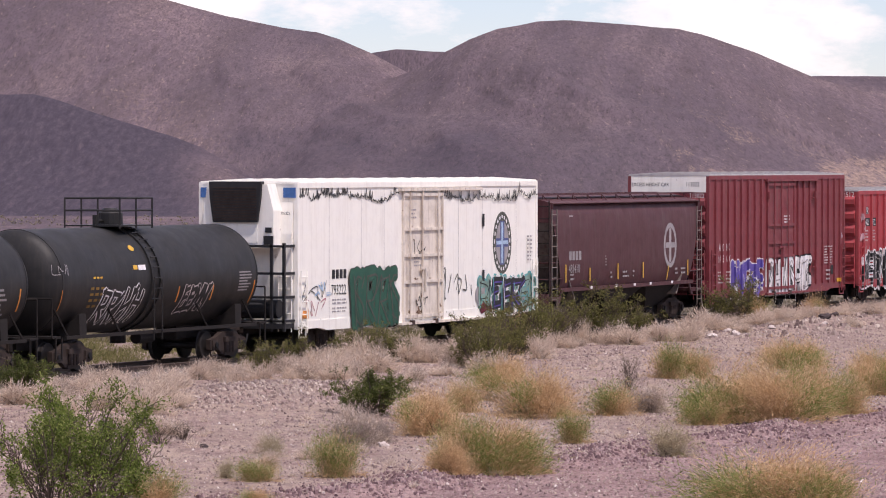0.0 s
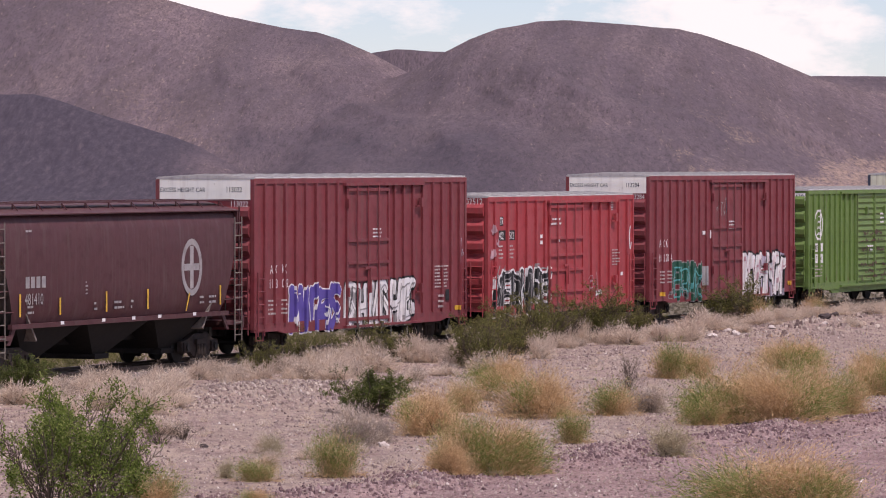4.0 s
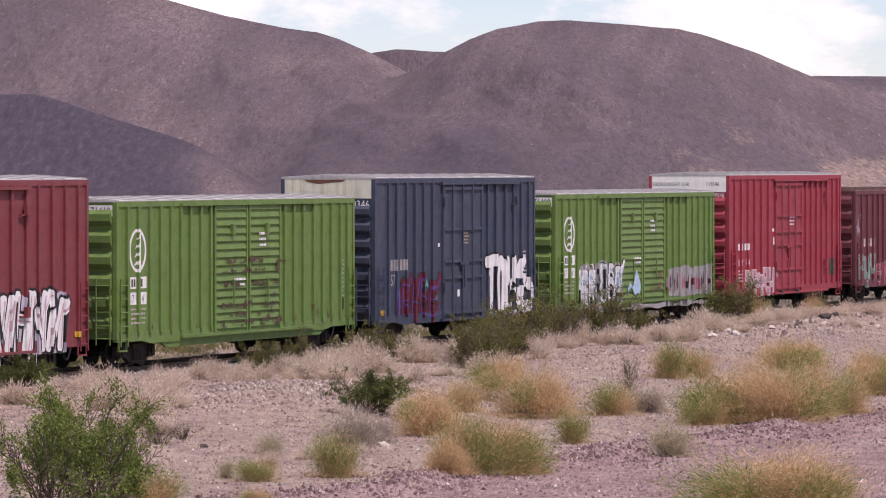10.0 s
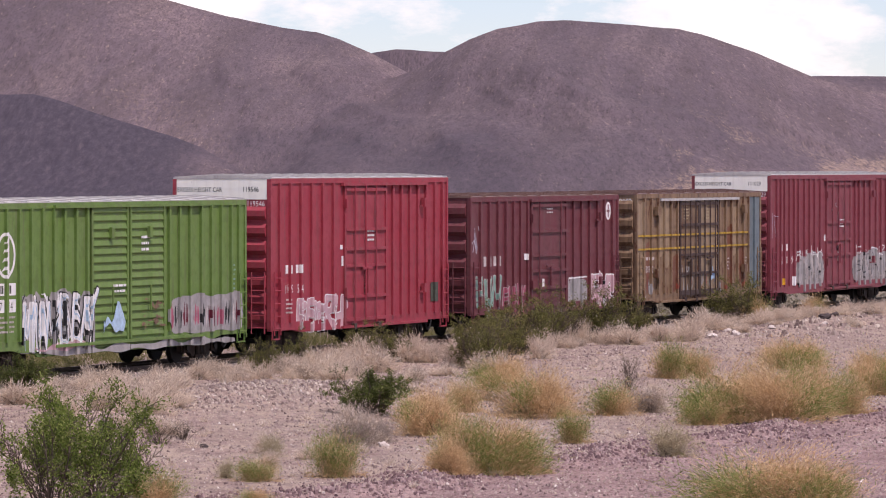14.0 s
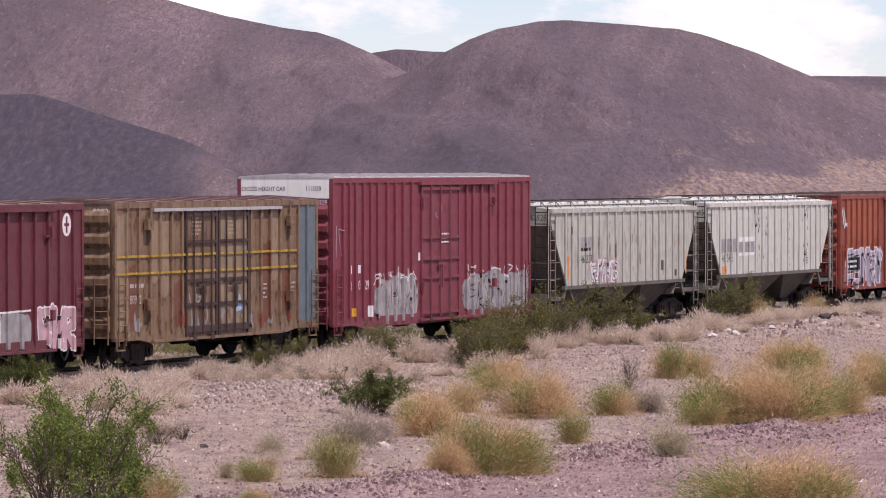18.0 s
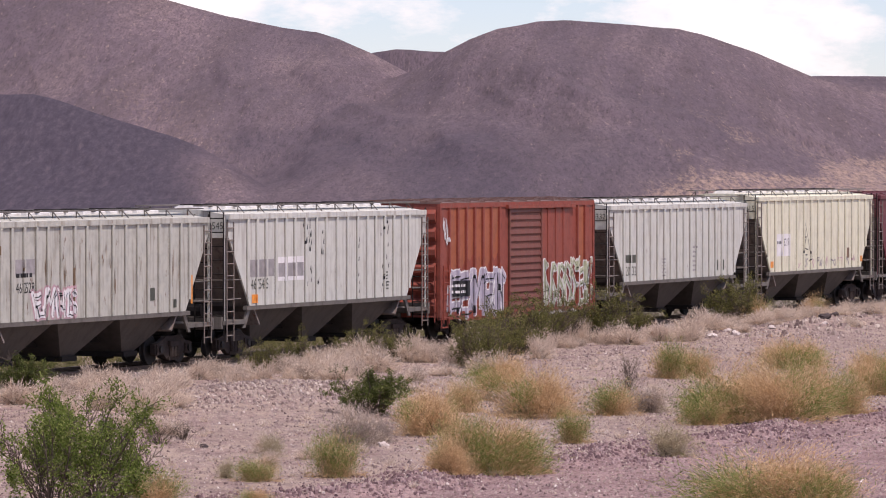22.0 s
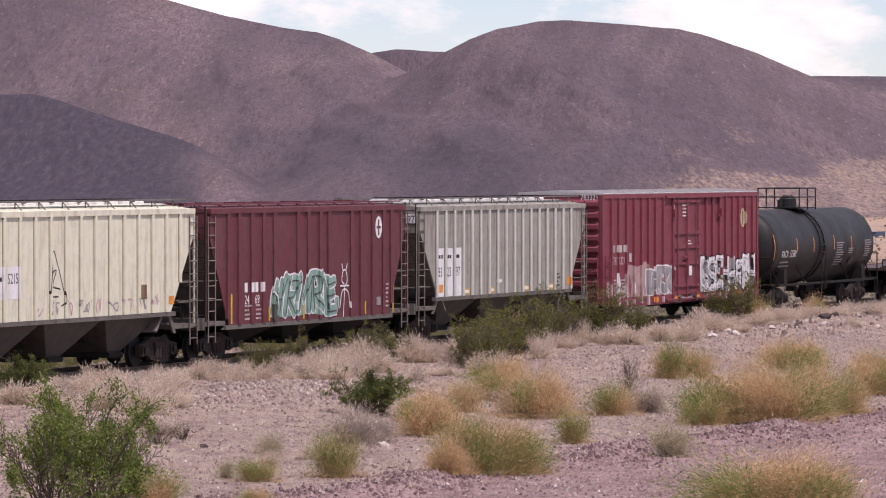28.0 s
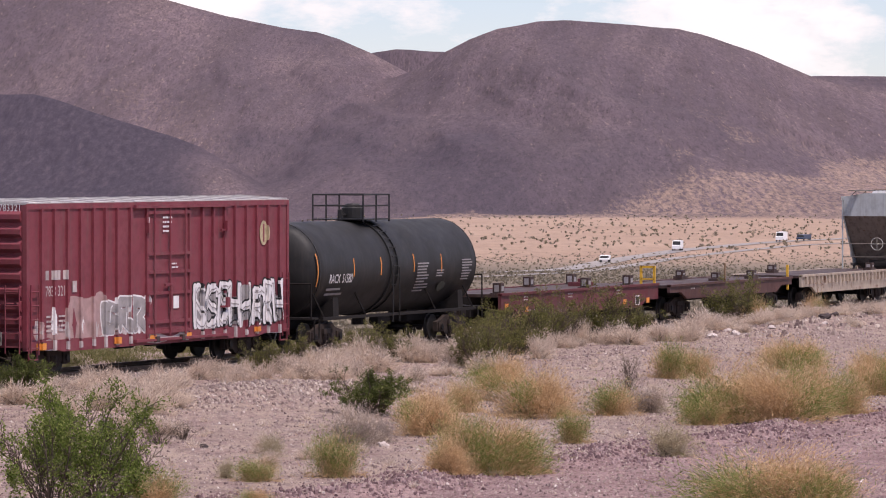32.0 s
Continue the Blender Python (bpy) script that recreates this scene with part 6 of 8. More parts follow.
    for k, u in enumerate((0.12, 0.75, 1.48, 2.18, 2.80, 3.51, 8.66, 9.35, 10.0, 10.67, 11.32)):
        m = (M_TANP, M_RUST2, M_RUSTY, M_TANP, M_TANP, M_RUST2, M_RUSTY, M_RUST2, M_TANP, M_RUST2, M_RUSTY)[k]
        if m is not M_RUSTY:
            low, high = (0.98, 1.0, 1, 2.3, 1.9, 1.0, 1, 0.98, 2.2, 1.2, 1)[k], (4.3, 2.9, 1, 4.35, 4.3, 2.4, 1, 3.4, 4.35, 2.6, 1)[k]
            c.paint("panel_stain", [[(u + 0.01, low + 0.1), (u + 0.3, low), (u + 0.55, low + 0.15), (u + 0.55, high), (u + 0.25, high - 0.12), (u + 0.01, high)]], m, "weathered paint on one panel")
    c.paint("teal_panel", [rect(11.85, 13.2, 0.95, 4.38)], M_TEAL, "grey-blue painted end panel")
    c.paint("yellow_line", [rect(0.12, 11.8, 3.05, 3.115), rect(0.12, 11.8, 2.58, 2.645)], P_WORNY, base=0.03)
    c.text("car_number", "8092", 0.95, 1.78, 0.24, P_DIM, squeeze=0.8)
    c.bars("reporting_mark", 0.95, 2.15, 0.9, 0.28, 1, P_DIM, cols=3)
    end_text(c, "8092", -0.7, 4.2, 0.2)
    c.bars("placard", 4.75, 3.6, 0.7, 0.55, 5, P_CREAM_TXT)
    c.bars("placard", 6.95, 3.6, 0.6, 0.55, 5, P_CREAM_TXT)
    scribble(c, 4.5, 8.2, 0.95, 2.1, P_GREY, 121, 9, 0.06)
    patch(c, 7.6, 8.1, 1.3, 1.9, P_LBLUE, 122, 0.6)
    for q in range(22):
        u = random.uniform(0.3, 11.6)
        patch(c, u, u + random.uniform(0.05, 0.35), 0.9, random.uniform(1.1, 2.2), (M_ORANGE, P_GREY, M_RUSTY)[q % 3], 300 + q, 0.7, name="stain_patch")
    small_marks(c, (9.4, 11.3), 1.7, P_DIM)
    c.gear()
    cars.append(c)

    # plum tall box car
    c = Car("box_car", "tall plum red box car with silver grey graffiti blocks", 306.54, 322.40, "box cars")
    shell(c, 0.70, 5.2, M_PLUM, M_ROOF, ends=7, cap=0.62, posts=(0.73, 1.2, 1.65, 2.24, 2.79, 3.32, 4.02, 4.66, 5.27, 5.94, 10.36, 10.91, 11.61, 12.33, 13.11, 13.78, 14.46, 15.14))
    plug_door(c, 6.66, 9.75, 0.80, 5.0, M_PLUM, bars=(0.30, 0.44, 0.60), track=(6.5, 12.8))
    end_words(c, "EXCESS HEIGHT CAR", "111029")
    c.text("car_number", "11", 1.2, 1.80, 0.28, P_WHITE, squeeze=0.8)
    c.text("car_number", "10", 1.82, 1.80, 0.28, P_WHITE, squeeze=0.8)
    c.text("car_number", "29", 2.42, 1.80, 0.28, P_WHITE, squeeze=0.8)
    c.paint("reporting_mark", [rect(1.2, 1.38, 2.3, 2.55), rect(1.9, 2.1, 2.3, 2.55)], P_WHITE)
    c.paint("reflective_square", [rect(1.25, 1.6, 1.0, 1.25)], P_YELLOW)
    for a, b, s in ((3.1, 6.5, 131), (10.1, 15.8, 132)):
        patch(c, a, b, 0.68, 2.3, P_GREY, s, 0.22, "silver grey block graffiti", "graffiti")
        scribble(c, a, b, 0.7, 2.25, P_BLACK, s + 5, 12, 0.03)
        scribble(c, a, b, 0.75, 2.35, P_DIM, s + 7, 14, 0.04)
        scribble(c, a, b, 1.9, 2.45, P_WHITE, s + 9, 9, 0.04)
    scribble(c, 7.4, 8.3, 3.4, 4.4, P_GREY, 137, 3, 0.03)
    scribble(c, 0.2, 0.7, 2.6, 3.8, P_LILAC, 138, 2, 0.03)
    c.bars("placard", 8.2, 3.1, 0.85, 0.38, 3, P_WHITE)
    c.paint("label_plate", [rect(6.5, 6.68, 2.6, 2.85), rect(8.1, 8.22, 1.8, 2.4), rect(2.6, 2.9, 0.95, 1.3)], P_WHITE)
    c.gear()
    cars.append(c)

    # run of covered hoppers
    posts17 = (1.27, 1.89, 2.5, 3.19, 3.88, 4.5, 5.27, 6.04, 6.74, 7.53, 8.29, 9.05, 9.77, 10.41, 11.1, 11.8, 12.46, 13.0)
    c = Car("covered_hopper", "grimy grey ribbed covered hopper with a pink and black tag", 324.37, 338.60, "covered hoppers")
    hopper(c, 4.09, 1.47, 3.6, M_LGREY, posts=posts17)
    c.text("car_number", "462528", 2.75, 2.24, 0.28, P_BLACK, squeeze=0.85)
    c.paint("number_patch", [rect(2.72, 3.15, 2.72, 3.12), rect(3.28, 3.8, 2.72, 3.12)], P_GREY)
    c.bars("reporting_mark", 2.75, 2.58, 1.0, 0.28, 1, P_BLACK, cols=4)
    end_text(c, "462528", 0.1, 3.72, 0.2, False, P_OLIVE)
    piece(c, 3.7, 6.2, 1.5, 2.4, 4, P_WHITE, P_PINK, 141, 0.30, 0.12, None, P_BLACK, "white and pink tag with black lines")
    scribble(c, 3.8, 6.0, 1.55, 2.4, P_BLACK, 142, 7, 0.045)
    for u in (1.5, 13.1):
        c.paint("reflective_strip", [rect(u, u + 0.12, 1.7, 2.5)], P_ORANGE)
    c.paint("data_plate", [rect(10.55, 10.85, 1.85, 2.2), rect(12.0, 12.2, 1.62, 1.85)], P_OLIVE)
    for q in range(24):
        u = random.uniform(1.3, 12.9)
        patch(c, u, u + random.uniform(0.03, 0.09), random.uniform(1.55, 3.0), random.uniform(3.2, 4.0), M_RUSTY, 400 + q, 0.7, name="rust_streak")
    c.gear(1.3, 1.35)
    cars.append(c)

    c = Car("covered_hopper", "pale grey ribbed covered hopper with black scuffs", 339.94, 354.22, "covered hoppers")
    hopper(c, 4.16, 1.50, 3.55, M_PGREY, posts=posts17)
    c.paint("number_patch", [rect(1.45 + 0.62 * k, 1.85 + 0.62 * k, 2.35, 2.85) for k in range(3)], P_GREY)
    c.paint("number_patch", [rect(3.35 + 0.66 * k, 3.85 + 0.66 * k, 2.2, 2.9) for k in range(3)], P_WHITE)
    c.paint("number_patch", [rect(3.38 + 0.66 * k, 3.82 + 0.66 * k, 2.32, 2.72) for k in range(3)], P_GREY)
    c.text("car_number", "462545", 1.5, 2.0, 0.3, P_OLIVE, squeeze=0.85)
    end_text(c, "462545", 0.1, 3.75, 0.2, False, P_OLIVE)
    for q in range(46):
        u, z = random.choice((5.6, 6.1, 6.5, 9.0, 9.1, 10.9, 11.3, 5.2)) + random.uniform(-0.1, 0.1), random.uniform(1.65, 3.9)
        c.paint("scuff_mark", [[(u, z), (u + 0.06, z + 0.03), (u + 0.07, z + random.uniform(0.1, 0.25)), (u + 0.01, z + 0.1)]], P_BLACK)
    c.bars("data_stencil", 11.1, 1.75, 0.4, 0.6, 6, P_OLIVE)
    c.paint("reflective_square", [rect(1.55, 1.85, 1.6, 1.85)], P_ORANGE)
    c.gear(1.3, 1.35)
    cars.append(c)

    # orange-red rusty box car with a louvred door
    c = Car("box_car", "rusty orange-red box car with a louvred sliding door", 355.41, 368.90, "box cars")
    shell(c, 0.66, 4.38, M_ORANGE, M_ROOFRUST, ends=6, posts=(0.7, 1.4, 2.1, 2.8, 3.5, 4.2, 4.9, 9.15, 9.85, 10.55, 11.9, 12.6))
    slat_door(c, 5.72, 8.6, 0.86, 4.18, M_LOUVRE, 14)
    part("door_leaf", Geo().box(c.x(8.62), c.x(11.2), -1.55, -1.6, 0.95, 4.1), M_ORANGE, c.root)
    c.ribs.append((8.62, 11.2, 0.055))
    part("door_track", Geo().box(c.x(5.5), c.x(11.5), -1.55, -1.68, 4.16, 4.28), M_ORANGE, c.root)
    part("door_track", Geo().box(c.x(5.5), c.x(11.5), -1.55, -1.68, 0.74, 0.84), M_ORANGE, c.root)
    for k, u in enumerate((0.77, 1.47, 2.17, 2.87, 3.57, 4.27, 11.97)):
        low = 2.1 + 0.25 * (k % 3)
        c.paint("panel_stain", [[(u + 0.01, low + 0.1), (u + 0.3, low - 0.1), (u + 0.57, low + 0.15), (u + 0.57, 4.2), (u + 0.01, 4.2)]], M_ORANGE2, "faded orange paint on one panel")
    c.paint("black_block", [rect(0.95, 2.25, 1.4, 1.9)], P_BLACK, base=0.045, sheet=True)
    c.bars("car_number", 0.85, 1.45, 1.2, 0.4, 2, P_WHITE, cols=4, base=0.05)
    piece(c, 0.6, 5.4, 0.66, 2.25, 5, P_LILAC, P_WHITE, 151, 0.38, 0.1, None, P_BLACK, "lilac graffiti with white edges")
    scribble(c, 0.5, 1.6, 0.7, 1.4, P_BLACK, 152, 4, 0.03)
    piece(c, 8.6, 13.2, 0.75, 2.5, 7, P_STONE, P_WHITE, 153, 0.26, 0.09, None, P_OLIVE, "pale mint and cream graffiti with white edges")
    patch(c, 7.8, 11.8, 0.56, 0.84, P_WHITE, 154, 0.6)
    scribble(c, 0.2, 0.7, 3.0, 3.9, P_WHITE, 155, 3, 0.05)
    c.gear()
    cars.append(c)

    c = Car("covered_hopper", "light grey covered hopper with close vertical ribs", 370.50, 384.74, "covered hoppers")
    hopper(c, 4.15, 1.48, 3.4, M_PGREY, posts=tuple(1.3 + 0.68 * k for k in range(18)), post_w=0.12, post_d=0.055)
    c.text("car_number", "20332", 1.55, 1.72, 0.32, P_OLIVE, squeeze=0.9)
    c.paint("number_patch", [rect(1.52, 1.95, 2.16, 2.44), rect(2.15, 2.55, 2.16, 2.44), rect(10.85, 11.15, 1.72, 2.1), rect(11.5, 11.8, 1.72, 2.1)], P_OLIVE)
    end_text(c, "20332", 0.1, 3.7, 0.2, False, P_OLIVE)
    c.bars("data_stencil", 5.2, 1.6, 0.4, 0.7, 6, P_GREY)
    c.bars("data_stencil", 8.4, 1.7, 0.4, 1.0, 6, P_GREY)
    c.gear(1.3, 1.35)
    cars.append(c)

    c = Car("covered_hopper", "cream ribbed covered hopper with a black outline tag", 386.16, 400.15, "covered hoppers")
    hopper(c, 4.35, 1.48, 3.6, M_CREAM, posts=tuple(1.05 + 0.86 * k for k in range(15)), post_w=0.12, post_d=0.055)
    c.paint("number_patch", [rect(2.15, 2.75, 2.1, 2.95), rect(2.98, 3.6, 2.1, 2.95)], P_WHITE)
    c.text("car_number", "5215", 3.0, 2.5, 0.27, P_BLACK, squeeze=0.75)
    c.bars("reporting_mark", 2.2, 2.5, 0.5, 0.27, 1, P_BLACK, cols=3)
    end_text(c, "15215", 0.1, 3.85, 0.2, False, P_OLIVE)
    c.paint("tag", [stroke(bend(s), 0.04) for s in ([(5.3, 2.2), (5.5, 3.3), (5.8, 2.9), (6.0, 2.5), (6.2, 1.95), (5.7, 1.85), (5.3, 2.2)], [(5.4, 2.7), (5.7, 2.8), (5.5, 2.4), (5.9, 2.3)], [(5.5, 2.1), (5.8, 2.1)])], P_BLACK, "black outline tag")
    for k in range(9):
        scribble(c, 4.4 + k * 0.86, 5.0 + k * 0.86, 1.6, 2.0, P_GREY if k % 2 else P_PINK, 160 + k, 2, 0.05)
    c.paint("reflective_square", [rect(1.4, 1.75, 1.68, 1.92), rect(12.4, 12.75, 1.72, 1.95)], P_ORANGE)
    c.paint("rust_patch", [rect(10.7, 11.05, 1.9, 2.3)], M_RUSTY)
    c.gear(1.3, 1.35)
    cars.append(c)

    c = Car("covered_hopper", "maroon covered hopper with pale green block graffiti", 401.2, 415.09, "covered hoppers")
    hopper(c, 4.33, 0.98, 3.5, M_MAROON, cut=1.25, posts=(1.16, 1.89, 2.75, 3.55, 4.28, 5.92, 6.67, 7.52, 8.14, 9.79, 10.51, 11.4, 12.22, 12.8), post_w=0.2, post_d=0.055, hatch=False, bays=3, bay_mat=M_UNDER)
    for k in range(7):
        part("hatch_clamp", Geo().box(c.x(1.0 + k * 1.95), c.x(1.35 + k * 1.95), -0.35, 0.35, 4.40, 4.50), M_MAROON, c.root)
    c.text("car_number", "24", 2.3, 1.58, 0.26, P_WHITE, squeeze=0.85)
    c.text("car_number", "69", 3.0, 1.58, 0.26, P_WHITE, squeeze=0.85)
    c.paint("reporting_mark", [rect(2.3 + 0.36 * k, 2.5 + 0.36 * k, 1.92, 2.2) for k in (0, 1, 2, 3)], P_WHITE)
    small_marks(c, (2.3, 3.05), 1.1)
    patch(c, 4.1, 8.5, 1.12, 2.1, P_MINT, 174, 0.15, "pale green block graffiti", "graffiti")
    piece(c, 4.0, 8.7, 1.1, 2.45, 5, P_MINT, P_WHITE, 171, 0.36, 0.10, None, P_OLIVE, "pale green graffiti with white edges")
    patch(c, 4.1, 4.7, 0.9, 2.1, P_OLIVE, 172, 0.3)
    c.paint("stick_figure", [stroke(bend(s, 3), 0.045) for s in ([(9.2, 0.95), (9.3, 1.9), (9.1, 2.1), (9.2, 2.4), (9.4, 2.4), (9.5, 2.1), (9.3, 1.9)], [(8.95, 1.3), (9.1, 1.75), (9.35, 1.85), (9.6, 1.7), (9.7, 1.3)], [(9.2, 2.4), (9.1, 2.6)], [(9.4, 2.4), (9.5, 2.6)], [(9.0, 1.95), (9.6, 1.95)])], P_WHITE, "white sprayed outline doodle")
    c.paint("round_emblem", [ellipse(11.86, 3.68, 0.25, 0.34)], P_WHITE, "white oval emblem")
    c.paint("emblem_cross", [rect(11.81, 11.91, 3.44, 3.92), rect(11.7, 12.02, 3.64, 3.72)], M_MAROON)
    for u in (1.35, 3.9, 6.3, 10.8, 12.9):
        c.paint("reflective_strip", [rect(u, u + 0.1, 1.05, 1.45 if 1.5 < u < 12 else 1.9)], P_YELLOW)
    c.paint("data_plate", [rect(11.7, 12.0, 1.3, 1.55)], P_GREY)
    c.bars("data_stencil", 12.35, 1.2, 0.3, 0.8, 6, P_DIM)
    c.gear(1.3, 1.35)
    cars.append(c)

    c = Car("covered_hopper", "warm grey covered hopper with white ribs", 416.3, 430.5, "covered hoppers")
    hopper(c, 4.26, 1.38, 3.5, M_MGREY, posts=(), bays=3)
    for k in range(17):
        u = 1.3 + 0.725 * k
        for s in (-1, 1):
            part("side_post", Geo().prism([(-0.06, 0), (-0.06, 0.06), (0.06, 0.06), (0.06, 0)], "z", 1.41, 4.14), M_PGREY, c.root, at=pose(c.x(u), s * 1.55, 0, 0, 0, 180 if s < 0 else 0))
        # shade beside the post, coloured on as a thin strip
        part("seam_strip", Geo().box(c.x(u) - 0.072, c.x(u) - 0.061, -1.56, -1.54, 1.41, 4.13), M_POSTSHADE, c.root, "dark strip along a post, shade given as colour")
        c.ribs.append((u - 0.06, u + 0.06, 0.06))
    for k in range(3):
        c.paint("number_patch", [rect(1.42 + 0.72 * k, 1.92 + 0.72 * k, 1.42, 2.95)], P_WHITE)
    for k, w in enumerate(("83", "23", "97")):
        c.text("car_number", w, 1.46 + 0.72 * k, 2.05, 0.3, P_BLACK, squeeze=0.8)
        c.bars("reporting_mark", 1.46 + 0.72 * k, 2.55, 0.4, 0.3, 1, P_BLACK, cols=(2, 2, 1)[k])
    end_text(c, "832397", 0.1, 3.78, 0.22, True)
    for u in (3.6, 5.7, 8.7, 10.9):
        c.paint("label_frame", [rect(u, u + 0.45, 1.45, 1.62)], P_YELLOW)
        c.paint("label_plate", [rect(u + 0.05, u + 0.4, 1.49, 1.58)], P_WHITE)
    c.paint("reflective_square", [rect(1.5, 1.85, 1.55, 1.8), rect(12.6, 12.9, 1.55, 1.8)], P_ORANGE)
    c.bars("data_stencil", 11.6, 1.5, 0.4, 0.5, 4, P_BLACK)
    patch(c, 6.3, 6.8, 1.75, 1.9, P_WHITE, 173, 0.3)
    c.gear(1.3, 1.35)
    cars.append(c)

    # maroon box car with painted-over lower side
    c = Car("box_car", "maroon box car with white block graffiti and a whitewashed sill", 432.2, 448.5, "box cars")
    shell(c, 0.70, 4.58, M_PLUM, M_ROOF, ends=9, posts=(0.82, 1.55, 2.3, 3.05, 3.8, 4.5, 5.2, 6.0, 10.5, 11.2, 11.95, 12.65, 13.4, 14.1, 14.87, 15.65))
    plug_door(c, 6.95, 9.7, 0.82, 4.44, M_PLUM, bars=(0.12, 0.34, 0.50, 0.64), rods=(0.15, 0.5, 0.85), track=(6.2, 12.2))
    c.text("car_number", "783", 1.1, 2.12, 0.27, P_DIM, squeeze=0.8)
    c.text("car_number", "321", 1.8, 2.12, 0.27, P_DIM, squeeze=0.8)
    c.paint("reporting_mark", [rect(1.1 + 0.33 * k, 1.28 + 0.33 * k, 2.55, 2.8) for k in range(4)], P_DIM)
    end_text(c, "783321", -0.2, 4.38, 0.18)
    patch(c, 0.4, 16.2, 0.66, 1.0, P_DIM, 181, 0.5, "whitewashed band along the sill")
    patch(c, 2.2, 4.6, 0.9, 2.2, P_PINK_FADE, 182, 0.16, "faded pinkish painted-over patch")
    patch(c, 4.3, 6.9, 0.9, 1.9, P_PINK_FADE, 185, 0.3, "faded pinkish painted-over patch")
    patch(c, 0.4, 2.4, 0.9, 1.5, P_PINK_FADE, 187, 0.5, "faded pinkish painted-over patch")
    for q in range(16):
        u = 0.5 + q * 0.42
        patch(c, u, u + 0.3, 0.9, 1.2 + 0.9 * random.random(), (P_DIM, M_PLUM, P_WHITE, P_PINK_FADE)[q % 4], 700 + q, 0.6, name="paint_streak")
    piece(c, 4.4, 6.9, 1.0, 2.0, 3, P_GREY, P_WHITE, 183, 0.42, 0.1, None, None, "grey graffiti")
    patch(c, 9.95, 15.9, 0.95, 2.2, P_GREY, 186, 0.35, "", "spray_backdrop")
    piece(c, 9.95, 15.9, 0.9, 2.3, 8, P_WHITE, P_BLACK, 184, 0.34, 0.10, None, P_GREY, "white block graffiti")
    c.paint("oval_emblem", [ellipse(14.6, 3.62, 0.27, 0.36)], P_CREAM_TXT)
    c.paint("emblem_cross", [rect(14.55, 14.65, 3.36, 3.88)], M_PLUM)
    c.bars("placard", 7.95, 3.7, 0.7, 0.5, 4, P_WHITE)
    c.bars("placard", 8.5, 2.7, 0.45, 0.2, 2, P_WHITE)
    c.paint("label_plate", [rect(7.0, 7.12, 3.95, 4.15), rect(8.3, 8.42, 2.05, 2.25), rect(8.6, 8.95, 1.6, 1.95)], P_WHITE)
    c.paint("data_plate", [rect(2.6, 2.85, 2.2, 2.5)], P_DIM)
    c.paint("reflective_square", [rect(0.5, 0.9, 0.72, 0.9), rect(5.0, 5.4, 0.74, 0.92), rect(7.1, 7.5, 0.74, 0.9), rect(9.4, 9.8, 0.74, 0.9), rect(13.9, 14.3, 0.78, 0.92)], P_ORANGE, base=0.025)
    small_marks(c, (1.1, 1.8), 1.15, P_DIM)
    c.gear(2.2, 1.0)
    cars.append(c)

    # last tank car
    c = tank_car("tank_car", "dark grey-black steel tank car with white lettering", 451.05, 463.15, "tank cars")
    for u, z, n in ((-0.2, 1.95, 9), (2.45, 2.2, 5), (4.5, 2.2, 5), (7.05, 2.25, 5), (9.25, 2.22, 5)):
        wrap(c, "reflective_strip", [rect(u, u + 0.06, z + 0.11 * k, z + 0.11 * (k + 1)) for k in range(n)], P_ORANGE)
    wrap(c, "reporting_mark", [[(0.70 + p[0] * 0.21, 2.03 + p[1] * 0.27) for p in t] for t in glyphs("RACX")], P_WHITE)
    wrap(c, "car_number", [[(1.62 + p[0] * 0.21, 2.03 + p[1] * 0.27) for p in t] for t in glyphs("51580")], P_WHITE)
    wrap_bars(c, 0.6, 1.62, 1.3, 0.3, 2, P_GREY)
    wrap_bars(c, 7.3, 1.6, 1.1, 0.95, 10, P_GREY)
    wrap_bars(c, 8.85, 2.05, 0.6, 0.25, 3, P_GREY)
    wrap_bars(c, 10.9, 1.9, 0.9, 0.7, 8, P_GREY)
    wrap(c, "shield_mark", [ellipse(9.5, 1.75, 0.3, 0.16, 10)], P_OLIVE)
    cars.append(c)

    # flat cars
    def flat_car(u0, u1, mat, z0, z1, label, teeth=False):
        c = Car("flat_car", label, u0, u1, "flat cars", 2.9)
        hx = c.L / 2
        for s in (-1, 1):
            part("side_sill", Geo().prism([(-hx, z0 + 0.25), (-hx + 1.2, z0 + 0.25), (-hx + 1.8, z0), (hx - 1.8, z0), (hx - 1.2, z0 + 0.25), (hx, z0 + 0.25), (hx, z1), (-hx, z1)], "y", s * 1.35, s * 1.45), mat, c.root)
            part("deck_edge", Geo().box(-hx, hx, s * 1.33, s * 1.50, z1 - 0.05, z1 + 0.03), mat, c.root)
            n = 26 if teeth else 0
            for k in range(n):
                x = -hx + 0.5 + k * (c.L - 1) / (n - 1)
                part("stake_pocket", Geo().box(x - 0.07, x + 0.07, s * 1.45, s * 1.53, z1 - (0.34 if teeth else 0.2), z1 - 0.06), mat, c.root)
        part("deck", Geo().box(-hx, hx, -1.33, 1.33, z1 - 0.1, z1), M_DECK, c.root, "worn dark rusty deck")
        part("centre_sill", Geo().box(-hx, hx, -0.35, 0.35, 0.6, z1 - 0.1), M_UNDER, c.root)
        c.gear(1.9, 1.0)
        return c

